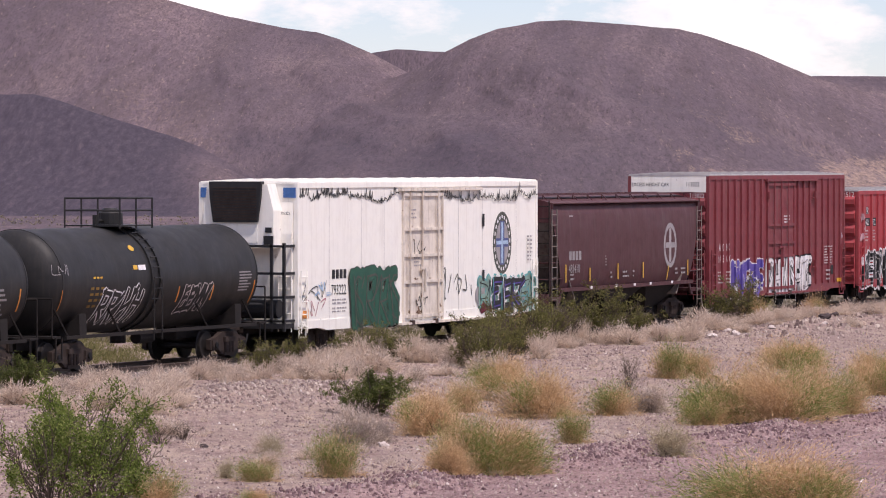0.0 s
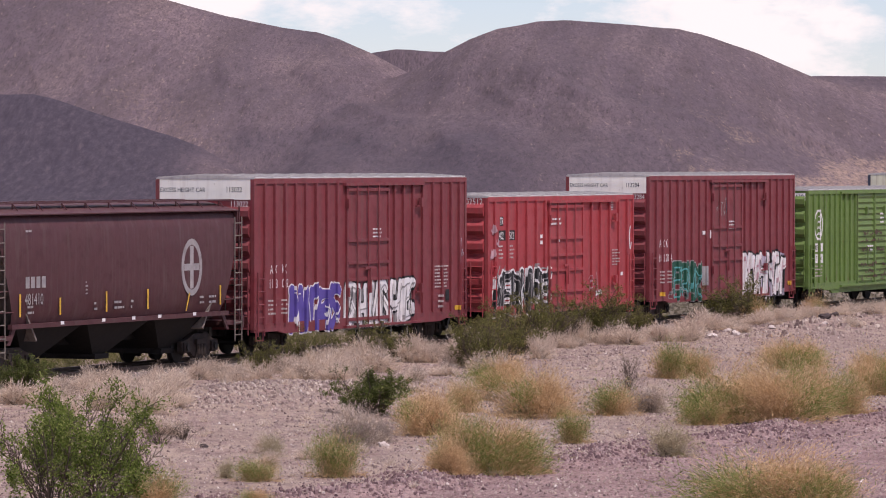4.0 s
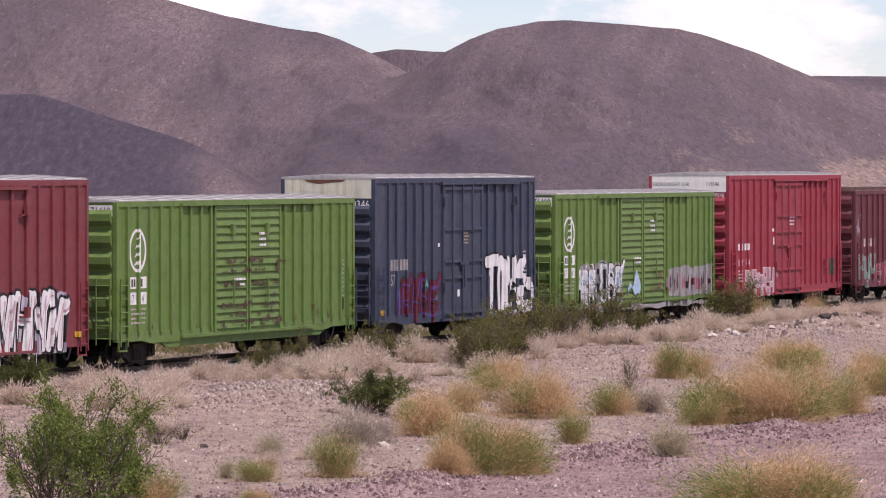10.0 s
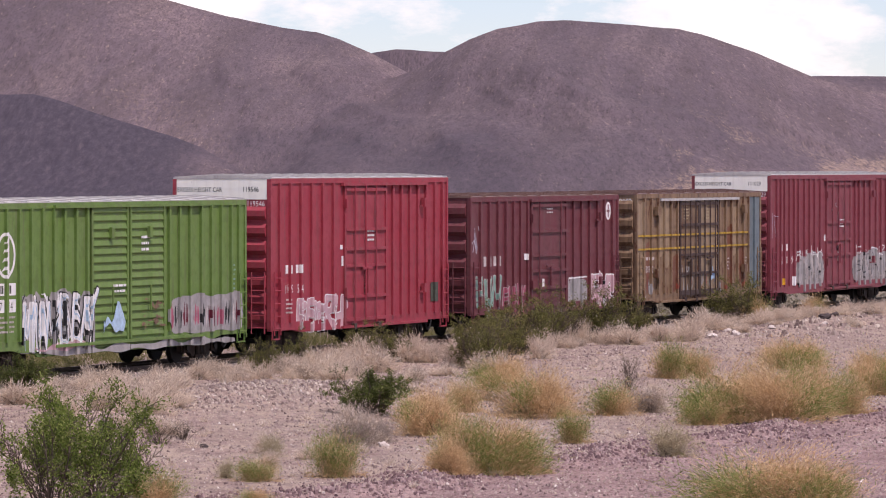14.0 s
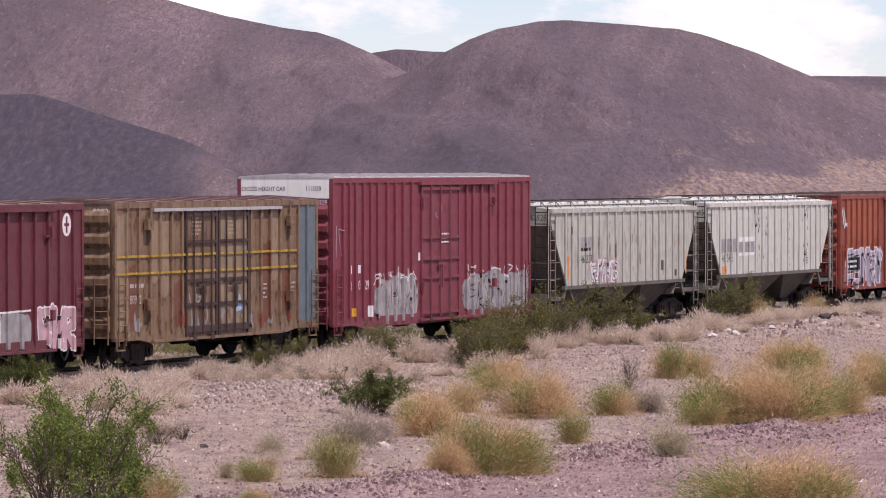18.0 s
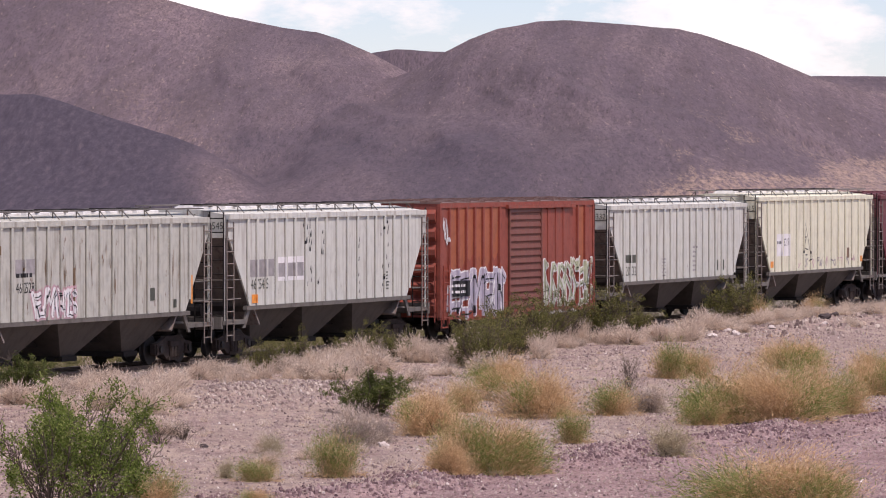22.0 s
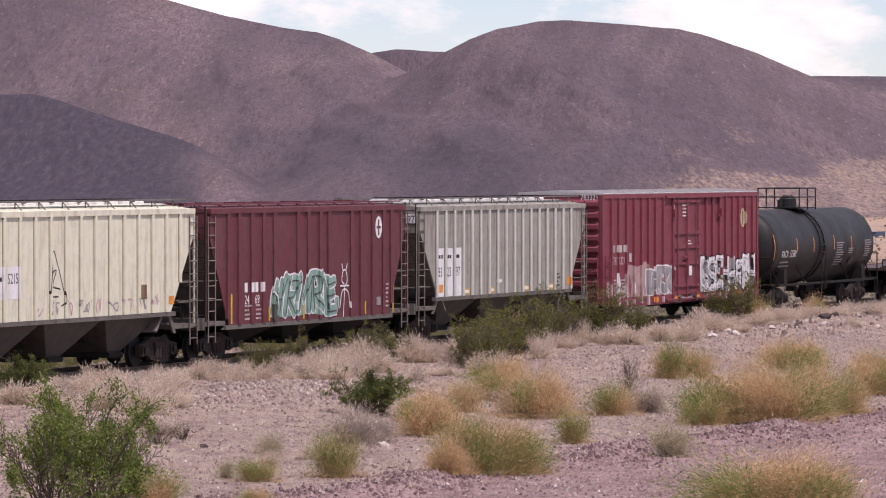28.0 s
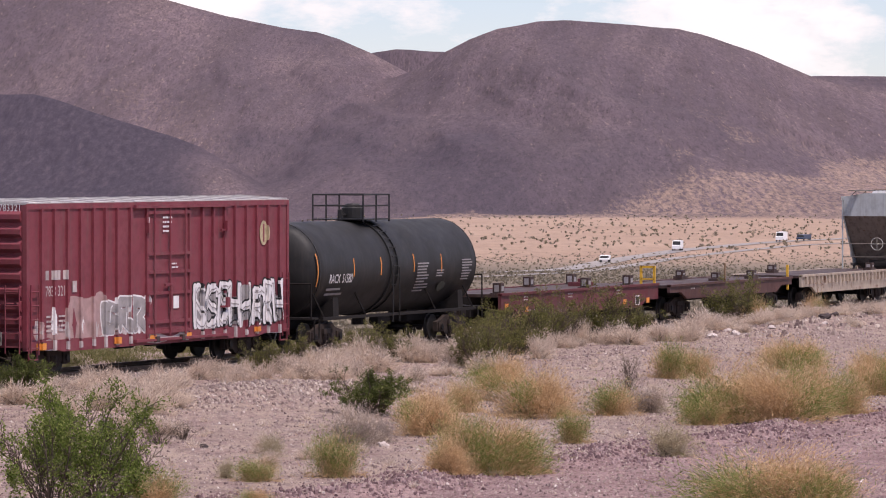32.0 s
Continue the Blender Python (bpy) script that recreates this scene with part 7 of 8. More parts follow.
    def pedestal(c, u, y, h=0.4):
        x = c.x(u)
        top = 1.32
        p = part("container_pedestal", Geo().box(x - 0.16, x + 0.16, y - 0.14, y + 0.14, top, top + h).box(x - 0.3, x + 0.3, y - 0.18, y + 0.18, top - 0.02, top + 0.08), M_HARD, c.root)
        part("label_plate", Geo().box(x - 0.165, x - 0.17, y - 0.08, y + 0.08, top + 0.12, top + h - 0.06).box(x - 0.1, x + 0.1, y - 0.145, y - 0.15, top + 0.14, top + h - 0.1), P_GREY, p)
    c = flat_car(465.3, 480.1, M_FLAT, 0.58, 1.36, "maroon steel flat car with container pedestals")
    for u, y in ((0.4, -1.2), (8.3, -1.2), (9.0, 1.2), (12.4, -1.2), (13.1, 1.2), (0.9, 1.2)):
        pedestal(c, u, y)
    part("hitch", Geo().box(c.x(10.5), c.x(11.4), -0.3, 0.3, 1.36, 1.5).box(c.x(10.9), c.x(11.0), -0.1, 0.1, 1.5, 1.62), M_FLAT, c.root)
    for u in (0.35, 2.1, 11.3, 13.6):
        c.paint("reflective_square", [rect(u, u + 0.3, 0.72 if u > 1.8 else 0.86, 0.9 if u > 1.8 else 1.04)], P_ORANGE)
    c.paint("data_plate", [rect(12.5, 12.9, 0.66, 1.0)], P_WHITE)
    c.paint("data_plate", [rect(12.55, 12.85, 0.7, 0.96)], P_BLACK)
    for u in (2.0, 6.0, 10.6):
        c.bars("data_stencil", u, 1.08, 0.6, 0.2, 2, P_DIM)
    c.bars("data_stencil", 2.3, 0.66, 2.2, 0.16, 2, P_DIM, cols=5)
    g = Geo()
    for y in (-1.4, -0.9):
        g.box(c.x(14.5), c.x(14.58), y - 0.04, y + 0.04, 0.9, 2.0)
    g.box(c.x(14.5), c.x(14.58), -1.4, -0.9, 1.92, 2.0).box(c.x(14.5), c.x(14.58), -1.4, -0.9, 1.5, 1.56)
    part("hand_rail", g, P_YELLOW, c.root, "yellow end hand rail")
    cars.append(c)
    c = flat_car(481.3, 494.9, M_FLATD, 0.75, 1.27, "rusty brown steel flat car")
    for u, y in ((5.6, -1.2), (8.4, 1.2), (9.6, -1.2)):
        pedestal(c, u, y, 0.3)
    part("stake", Geo().box(c.x(6.1), c.x(6.16), -1.4, -1.34, 1.2, 1.95), M_RUSTY, c.root)
    part("stake", Geo().box(c.x(13.2), c.x(13.28), -1.44, -1.36, 0.8, 1.75), P_YELLOW, c.root, "yellow brake stand")
    c.bars("data_stencil", 2.2, 1.06, 0.5, 0.12, 1, P_DIM)
    cars.append(c)
    c = flat_car(496.1, 508.6, M_SAND, 0.6, 1.30, "weathered tan flat car with ribbed sills", True)
    for u, y in ((4.2, 1.2), (9.4, -1.2)):
        pedestal(c, u, y, 0.3)
    cars.append(c)

    # grey hopper that comes into view last
    c = Car("covered_hopper", "blue-grey covered hopper at the end of the flat cars", 510.4, 524.6, "covered hoppers")
    hopper(c, 4.25, 1.45, 3.5, M_TEALGREY, posts=posts17)
    part("brake_wheel", lathe_x(0.26), M_LGREY, c.root, at=pose(-c.L / 2 - 0.45, -0.1, 2.3))
    c.gear(1.3, 1.35)
    cars.append(c)
    return cars


def end_text(car, words, y, z, h, plate=False, mat=None, out=0.024):
    """Writing on the end that faces the train's head; reads from the far side to the near side."""
    x = -car.L / 2 - out
    tris = glyphs(words)
    w = max(p[0] for t in tris for p in t) * h * 0.85
    y1 = -car.W / 2 + 0.16 + w
    if plate:
        part("number_plate_patch", Geo().box(x + 0.012, x + 0.003, y1 + 0.06, y1 - w - 0.06, z - 0.05, z + h + 0.05), P_WHITE, car.root)
    g = Geo()
    for t in tris:
        g.add([(x, y1 - p[0] * h * 0.85, z + p[1] * h) for p in t], [(0, 1, 2)])
    part("end_number", g, mat or (P_OLIVE if plate else P_WHITE), car.root)


def end_words(car, words, number):
    """The white band of a tall car: words on the far half, number on the near half."""
    x = -car.L / 2 - 0.016
    g = Geo()
    for text, y0, h in ((words, car.W / 2 - 0.12, 0.13), (number, -car.W / 2 + 0.85, 0.15)):
        for t in glyphs(text):
            g.add([(x, y0 - p[0] * h * 0.82, 4.80 + p[1] * h) for p in t], [(0, 1, 2)])
    part("end_lettering", g, P_BLACK, car.root)
    end_text(car, number, 0, 4.38, 0.16)


P_BLUE2 = plain("muted_blue_paint", (0.07, 0.09, 0.22), 0.6)
P_CREAM_TXT = plain("aged_cream_lettering", (0.42, 0.34, 0.22), 0.7)
P_PINK_FADE = plain("faded_pinkish_paint", (0.38, 0.25, 0.24), 0.7, 0.3, 2)
M_DECK = painted("worn_dark_deck", (0.05, 0.026, 0.021), rust=0.4)
M_TEALGREY = painted("blue_grey_paint", (0.42, 0.45, 0.46), rust=0.05)
TRAIN = build_train()


# ---- shrubs ----
M_STEM = plain("grey_bark", (0.11, 0.085, 0.065), 0.9)
M_TWIG = foliage("dead_grey_twigs", [(0.0, (0.26, 0.205, 0.17)), (1.0, (0.46, 0.385, 0.33))])
M_LEAF = foliage("creosote_leaves", [(0.0, (0.075, 0.11, 0.022)), (0.5, (0.155, 0.21, 0.045)), (1.0, (0.29, 0.325, 0.11))], glow=0.45)
M_LEAFDK = foliage("dark_creosote_leaves", [(0.0, (0.055, 0.072, 0.020)), (0.6, (0.11, 0.135, 0.038)), (1.0, (0.19, 0.20, 0.075))])
M_OLIVE = foliage("olive_leaves", [(0.0, (0.075, 0.08, 0.024)), (0.5, (0.145, 0.145, 0.046)), (1.0, (0.27, 0.24, 0.10))])
M_GRASSG = foliage("olive_grass", [(0.0, (0.10, 0.10, 0.035)), (0.5, (0.17, 0.165, 0.065)), (1.0, (0.29, 0.26, 0.13))])
M_STRAW = foliage("straw_twigs", [(0.0, (0.40, 0.25, 0.125)), (0.5, (0.60, 0.405, 0.22)), (1.0, (0.76, 0.57, 0.36))])
M_FRESH = foliage("fresh_green_twigs", [(0.0, (0.12, 0.165, 0.04)), (0.5, (0.20, 0.255, 0.07)), (1.0, (0.34, 0.35, 0.13))])
M_PALE = foliage("bleached_grass", [(0.0, (0.45, 0.345, 0.275)), (0.5, (0.67, 0.55, 0.45)), (1.0, (0.85, 0.74, 0.63))], glow=0.5)
M_SAGE = foliage("sage_grey_leaves", [(0.0, (0.33, 0.275, 0.18)), (0.6, (0.48, 0.41, 0.28)), (1.0, (0.60, 0.53, 0.39))])


def blade(g, p, d, length, w, sag, rng):
    """A thin bent blade of three points."""
    d = d.normalized()
    side = d.cross(Vector((rng.uniform(-1, 1), rng.uniform(-1, 1), rng.uniform(-1, 1)))).normalized() * w / 2
    mid = p + d * length * 0.55
    tip = p + d * length + Vector((d.x, d.y, -0.4)) * sag * length
    g.add([p - side, p + side, mid + side * 0.8, mid - side * 0.8, tip], [(0, 1, 2, 3), (3, 2, 4)])


def sliver(g, p, d, length, w, rng):
    """The thinnest twig: one long triangle."""
    d = d.normalized()
    side = d.cross(Vector((rng.uniform(-1, 1), rng.uniform(-1, 1), rng.uniform(-1, 1)))).normalized() * w / 2
    g.add([p - side, p + side, p + d * length], [(0, 1, 2)])


def gauss3(rng, lift=0.0):
    return Vector((rng.gauss(0, 1), rng.gauss(0, 1), rng.gauss(lift, 1)))


def creosote(name, label, seed, mat, n_stem=16, leaves=9000, spread=0.55, height=1.0, leaf=0.022, gap=0.0, group="creosote shrubs"):
    """About one metre high and wide; open stems that fork, with leaves gathered in loose clumps."""
    rng = random.Random(seed)
    ob = thing(name, label, "shrub", group=group)
    g, f, sprays = Geo(), Geo(), []
    for _ in range(n_stem):
        a, lean = rng.uniform(0, 2 * math.pi), rng.uniform(0.05, 1.0) ** 0.6 * spread
        p, rise = Vector((rng.gauss(0, 0.06), rng.gauss(0, 0.06), -0.03)), height * rng.uniform(0.5, 1.0) * (1 - 0.22 * lean)
        d = Vector((math.cos(a) * lean, math.sin(a) * lean, 1)).normalized()
        r, steps = 0.011 * rng.uniform(0.7, 1.3), 8
        for k in range(steps):
            q = p + d * rise / steps * 1.1
            g.tube(p, q, r, r * 0.86, 4)
            p, r = q, r * 0.86
            d = (d + gauss3(rng, 0.25) * 0.15).normalized()
            t = (k + 1) / steps
            if t > 0.22:
                for _s in range(2 if t < 0.6 else 3):
                    e = (d * 0.8 + gauss3(rng, 0.2) * 0.6).normalized()
                    mid = p + e * height * rng.uniform(0.06, 0.13)
                    tip = mid + (e + gauss3(rng, 0.3) * 0.4).normalized() * height * rng.uniform(0.05, 0.12)
                    g.tube(p, mid, 0.004, 0.003, 3)
                    g.tube(mid, tip, 0.003, 0.002, 3)
                    thick = noise.noise(tip * (3.4 / height) + Vector((seed * 7.1, 0, 0))) + 0.35 * (t - 0.5) - gap
                    if thick > -0.12:
                        sprays += [(mid, tip, e)] * (1 if thick < 0.1 else 3)
    for _ in range(leaves):
        p, tip, e = sprays[rng.randrange(len(sprays))]
        c = p.lerp(tip, rng.uniform(0.0, 1.25)) + gauss3(rng) * 0.026 * height
        if c.z > 0.03:
            blade(f, c, e * 0.5 + gauss3(rng, 0.2) * 0.7, leaf * rng.uniform(0.7, 1.6), leaf * 0.55, 0.1, rng)
    part("woody_frame", g, M_STEM, ob)
    part("foliage", f, mat, ob)
    return ob


def brush(name, label, seed, low, top, n=6000, green=0.4, tall=0.5, w=0.008, length=0.075, group="straw-coloured brush", lobes=11, fan=0.42, spill=0.13, wild=0.75):
    """Bush of fine twigs in loose brooms that rise from one narrow root and part towards an uneven, thinning crown; about one metre wide."""
    rng = random.Random(seed)
    ob = thing(name, label, "shrub", group=group)
    dry, fresh, side = Geo(), Geo(), rng.uniform(0, 6.28)
    for k in range(lobes):
        a = 2 * math.pi * (k + rng.uniform(-0.4, 0.4)) / lobes
        out = fan * rng.uniform(0.12, 1.0) ** 0.6
        high = tall * (1.0 - 0.62 * (out / fan) ** 2) * rng.uniform(0.68, 1.06)
        root = Vector((math.cos(a), math.sin(a), 0)) * rng.uniform(0.02, 0.10)
        end = Vector((math.cos(a) * out, math.sin(a) * out, high))
        bow = root.lerp(end, 0.45) + Vector((0, 0, 0.22 * high))
        share = int(n / lobes * rng.uniform(0.6, 1.35))
        leafy = green > 0 and (math.cos(a - side) > 1 - 2 * green or rng.random() < 0.12)
        for _ in range(share):
            t = rng.uniform(0.05, 1.0) ** 0.75
            p = root * (1 - t) ** 2 + bow * 2 * t * (1 - t) + end * t * t
            way = (bow - root) * (1 - t) + (end - bow) * t
            p = p + gauss3(rng) * (0.025 + spill * t) * (0.6 + 0.4 * tall)
            if p.z < 0.015:
                p.z = rng.uniform(0.01, 0.05)
            d = way.normalized() * 0.8 + Vector((p.x, p.y, 0.15)) * 0.9 + gauss3(rng, 0.2) * wild
            g = fresh if leafy and t > 0.45 and rng.random() < 0.8 * min(1.0, (t - 0.35) * 3) else dry
            sliver(g, p, d, length * rng.uniform(0.5, 1.5), w * rng.uniform(0.6, 1.4), rng)
    # ragged skirt of fallen twigs
    for _ in range(n // 12):
        a, r = rng.uniform(0, 6.28), 0.5 * rng.random() ** 0.7
        sliver(dry, Vector((math.cos(a) * r, math.sin(a) * r, rng.uniform(0.01, 0.07))), Vector((math.cos(a), math.sin(a), rng.uniform(-0.1, 0.7))) + gauss3(rng) * 0.5, length * rng.uniform(0.5, 1.3), w, rng)
    part("dry_crown", dry, low, ob)
    if fresh.v:
        part("green_crown", fresh, top, ob, "fresh green growth")
    s = Geo()
    for _ in range(26):
        a, lean = rng.uniform(0, 6.28), rng.uniform(0.1, 0.9)
        p = Vector((rng.gauss(0, 0.05), rng.gauss(0, 0.05), -0.02))
        m = p + Vector((math.cos(a) * lean, math.sin(a) * lean, 1)).normalized() * tall * 0.35
        s.tube(p, m, 0.006, 0.004, 3).tube(m, m + (Vector((math.cos(a) * lean, math.sin(a) * lean, 0.9)) + gauss3(rng) * 0.25).normalized() * tall * 0.4, 0.004, 0.002, 3)
    part("woody_base", s, M_STEM, ob)
    return ob


def place_at(x, y, wide, tall, base_w, base_h, rz, sink=0.03):
    return pose(x, y, floor_at(x, y) - sink, 0, 0, rz) @ Matrix.Diagonal((wide / base_w, wide / base_w, tall / base_h, 1))


def plant(ob, spots, base_w, base_h, seed):
    rng = random.Random(seed)
    for k, (x, y, w, h) in enumerate(spots):
        m = place_at(x, y, w, h, base_w, base_h, rng.uniform(0, 360))
        if k:
            copy_thing(ob, m)
        else:
            first = m
    ob.matrix_basis = first


# shrubs in front of the track
plant(creosote("creosote_bush", "tall bright green creosote bush with open stems", 1, M_LEAF, 24, 9500, 1.25, 1.0, 0.022, 0.10), [(76.6, -19.9, 2.9, 2.5)], 1.35, 1.0, 1)
plant(creosote("creosote_bush", "spreading green creosote bush with bare lower stems", 15, M_LEAF, 20, 6800, 1.2, 1.0, 0.024, 0.14), [(74.4, -20.2, 2.6, 2.35), (78.2, -19.6, 1.5, 1.9)], 1.35, 1.0, 4)
plant(creosote("creosote_bush", "small dark green creosote bush on gravel", 2, M_LEAFDK, 28, 11500, 1.25, 1.0, 0.026), [(105.2, -12.75, 2.2, 1.4), (105.4, -2.9, 1.9, 1.35)], 1.35, 1.0, 2)
plant(creosote("creosote_bush", "olive green creosote bush beside the track", 3, M_OLIVE, 24, 8500, 1.2, 1.0, 0.022), [(126.6, -6.85, 2.1, 1.75), (134.9, -4.75, 2.9, 1.95), (160.5, -2.95, 2.8, 2.0), (146.0, -2.95, 3.0, 2.05), (119.9, -2.95, 1.3, 1.05), (128.9, -2.95, 1.8, 1.25)], 1.35, 1.0, 3)
plant(creosote("creosote_bush", "sparse olive creosote bush beside the track", 4, M_OLIVE, 20, 6500, 1.1, 1.0, 0.022, 0.05), [(122.45, -2.95, 1.35, 1.25), (126.75, -2.95, 1.6, 1.3), (141.7, -3.0, 2.6, 1.9), (138.0, -3.0, 2.5, 1.7), (130.6, -5.9, 2.3, 1.6), (128.2, -6.4, 1.8, 1.3), (150.0, -3.0, 2.1, 1.4), (162.3, -2.9, 1.8, 1.5)], 1.3, 1.0, 4)
plant(creosote("dead_bush", "leafless grey dead bush beside the track", 5, M_TWIG, 20, 500, 0.95, 1.0, 0.02, group="dead bushes"), [(142.1, -3.6, 1.6, 1.6), (124.6, -12.35, 0.7, 0.85), (120.8, -13.78, 0.9, 0.6), (106.6, -13.6, 0.6, 0.5), (92.9, -13.2, 1.2, 0.55), (94.4, -13.0, 0.9, 0.5)], 1.2, 1.0, 5)
BRUSH_A = brush("rabbit_brush", "round straw bush with a green crown", 6, M_STRAW, M_FRESH, 9500, 0.45, w=0.0055, lobes=10)
BRUSH_B = brush("rabbit_brush", "wide straw and green bush on gravel", 7, M_STRAW, M_FRESH, 13500, 0.30, w=0.005, lobes=15, fan=0.46)
BRUSH_C = brush("rabbit_brush", "shaggy straw and green bush on gravel", 16, M_STRAW, M_FRESH, 12000, 0.24, w=0.005, lobes=13, fan=0.48, spill=0.14)
plant(BRUSH_A, [(85.55, -20.76, 1.2, 1.02), (97.75, -21.1, 0.95, 0.85), (109.82, -17.46, 1.45, 0.92), (87.3, -22.7, 1.3, 1.15), (126.3, -12.9, 1.2, 1.2), (105.87, -21.3, 1.3, 0.8), (111.9, -22.9, 1.5, 1.2), (83.81, -19.83, 1.0, 0.52), (77.28, -20.83, 1.25, 0.72)], 0.92, 0.55, 6)
plant(BRUSH_B, [(87.7, -23.3, 1.95, 1.25), (107.3, -21.3, 2.3, 1.42), (106.5, -23.1, 2.4, 1.42), (81.3, -31.2, 2.9, 1.1), (122.02, -20.38, 1.6, 1.1), (134.5, -13.8, 2.1, 0.98), (116.23, -11.7, 1.7, 0.95)], 0.98, 0.55, 7)
plant(BRUSH_C, [(88.2, -23.7, 1.3, 0.95), (108.4, -22.2, 2.2, 1.35), (109.9, -22.6, 2.0, 1.3), (81.0, -32.3, 2.2, 0.95), (131.49, -17.45, 1.6, 0.9), (127.2, -13.4, 1.4, 0.95), (108.85, -13.8, 1.2, 0.85), (120.6, -18.9, 1.8, 0.9), (78.0, -22.5, 0.8, 0.32)], 1.0, 0.55, 17)
plant(brush("straw_bush", "dry straw-coloured bush on the gravel", 8, M_STRAW, M_FRESH, 10500, 0.06, w=0.0055, lobes=12), [(108.15, -16.1, 2.0, 1.2), (109.3, -15.9, 1.6, 1.0), (99.44, -16.87, 1.7, 1.0), (100.9, -16.3, 1.5, 0.9), (104.3, -14.6, 1.4, 0.7), (112.86, -13.3, 1.7, 0.9), (86.1, -23.0, 1.1, 0.7), (136.4, -13.6, 1.6, 0.8), (160.7, -3.7, 1.3, 0.95), (136.5, -4.1, 0.9, 1.1), (168.0, -3.4, 1.2, 0.9)], 0.95, 0.55, 8)
plant(brush("sage_bush", "low grey-green sage bush", 9, M_SAGE, M_SAGE, 4200, 0.0, 0.5, 0.011, 0.06, "sage bushes", 14, 0.46, 0.10), [(93.86, -24.81, 1.5, 0.72), (91.6, -16.5, 0.8, 0.5), (84.36, -18.89, 0.55, 0.4)], 1.05, 0.55, 9)
plant(brush("grey_bush", "bleached grey twiggy bush on gravel", 10, M_TWIG, M_PALE, 6500, 0.25, 0.5, 0.008, 0.08, "sage bushes", 12), [(108.87, -15.3, 1.8, 0.75), (95.49, -16.71, 1.5, 0.82), (96.9, -16.5, 1.4, 0.7), (111.46, -17.83, 1.6, 0.78), (100.5, -14.5, 1.1, 0.6)], 1.1, 0.55, 10)

# bleached grass along the track
tuft = brush("grass_clump", "bleached pinkish dry grass clump beside the track", 11, M_PALE, M_PALE, 2400, 0, 0.5, 0.014, 0.10, "dry grass clumps", 9, 0.38, 0.10, 0.5)
tuft_b = brush("grass_clump", "pale dry grass clump beside the track", 12, M_PALE, M_PALE, 2000, 0, 0.62, 0.013, 0.13, "dry grass clumps", 8, 0.34, 0.09, 0.4)
tuft_c = brush("grass_clump", "straw-pink feathery grass clump beside the track", 13, M_PALE, M_TWIG, 2300, 0.25, 0.55, 0.014, 0.09, "dry grass clumps", 12, 0.42, 0.09, 0.6)
rng_g = random.Random(77)
spots_a, spots_b, spots_c = [], [], []
for k in range(185):
    x = rng_g.uniform(99, 183)
    y = -2.9 - abs(rng_g.gauss(0, 1.5)) if x < 136 else -2.9 - abs(rng_g.gauss(0, 1.0))
    if x < 122 and rng_g.random() < 0.55:
        y -= rng_g.uniform(0.5, 4.2)
    if x > 147 and rng_g.random() < 0.35:
        y -= rng_g.uniform(0.3, 2.2)
    w = rng_g.uniform(0.75, 1.5)
    h = min(w * rng_g.uniform(0.42, 0.7), 0.85)
    if x > 145:
        h *= 0.75
    if x < 123:
        h = min(h, rng_g.uniform(0.4, 0.7))
    rng_g.choice((spots_a, spots_b, spots_c)).append((x, y, w, h))
# grass that has crept up the near shoulder of the ballast
for k in range(30):
    x = 102 + k * 0.95 + rng_g.uniform(-0.3, 0.3)
    if not 113.6 < x < 116.2:
        rng_g.choice((spots_a, spots_b, spots_c)).append((x, -2.35 - rng_g.uniform(0, 0.6), rng_g.uniform(0.7, 1.3), rng_g.uniform(0.42, 0.68)))
# loose clumps on the gravel
for x, y, w, h in ((92.5, -16.0, 0.95, 0.55), (96.2, -10.9, 1.5, 0.55), (99.3, -9.6, 1.7, 0.7), (101.6, -8.9, 1.6, 0.65), (95.0, -12.2, 1.3, 0.5), (97.5, -8.4, 1.6, 0.6), (104.5, -7.7, 1.5, 0.6), (116.9, -6.2, 1.7, 0.75), (119.2, -5.6, 1.5, 0.7), (122.4, -5.3, 1.9, 0.85), (125.0, -7.6, 1.1, 0.6), (123.7, -8.6, 1.2, 0.7), (116.0, -9.4, 0.9, 0.45), (113.2, -12.0, 1.1, 0.5), (91.1, -17.6, 0.8, 0.35), (88.3, -18.0, 0.7, 0.4), (143.6, -5.2, 1.6, 0.7), (147.0, -5.0, 1.5, 0.75), (151.5, -4.4, 1.7, 0.9), (154.5, -4.0, 1.5, 0.9)):
    rng_g.choice((spots_a, spots_b, spots_c)).append((x, y, w, h))
specks = Geo()
for k in range(210):
    x, y, w = rng_g.uniform(82, 140), rng_g.uniform(-24, -7), rng_g.uniform(0.08, 0.30)
    z = floor_at(x, y) - 0.02
    for _ in range(70):
        a, lean = rng_g.uniform(0, 6.28), rng_g.uniform(0.1, 1.0)
        p = Vector((x + math.cos(a) * w * lean * 0.6, y + math.sin(a) * w * lean * 0.6, z + rng_g.uniform(0, 0.4) * w))
        sliver(specks, p, Vector((math.cos(a) * lean, math.sin(a) * lean, 0.8)) + gauss3(rng_g) * 0.4, w * rng_g.uniform(0.4, 1.0), 0.012, rng_g)
tagged(new("dry_grass", specks.mesh("dry_grass", M_PALE)), "small bleached grass tufts scattered over the gravel", "grass", kind="stuff")


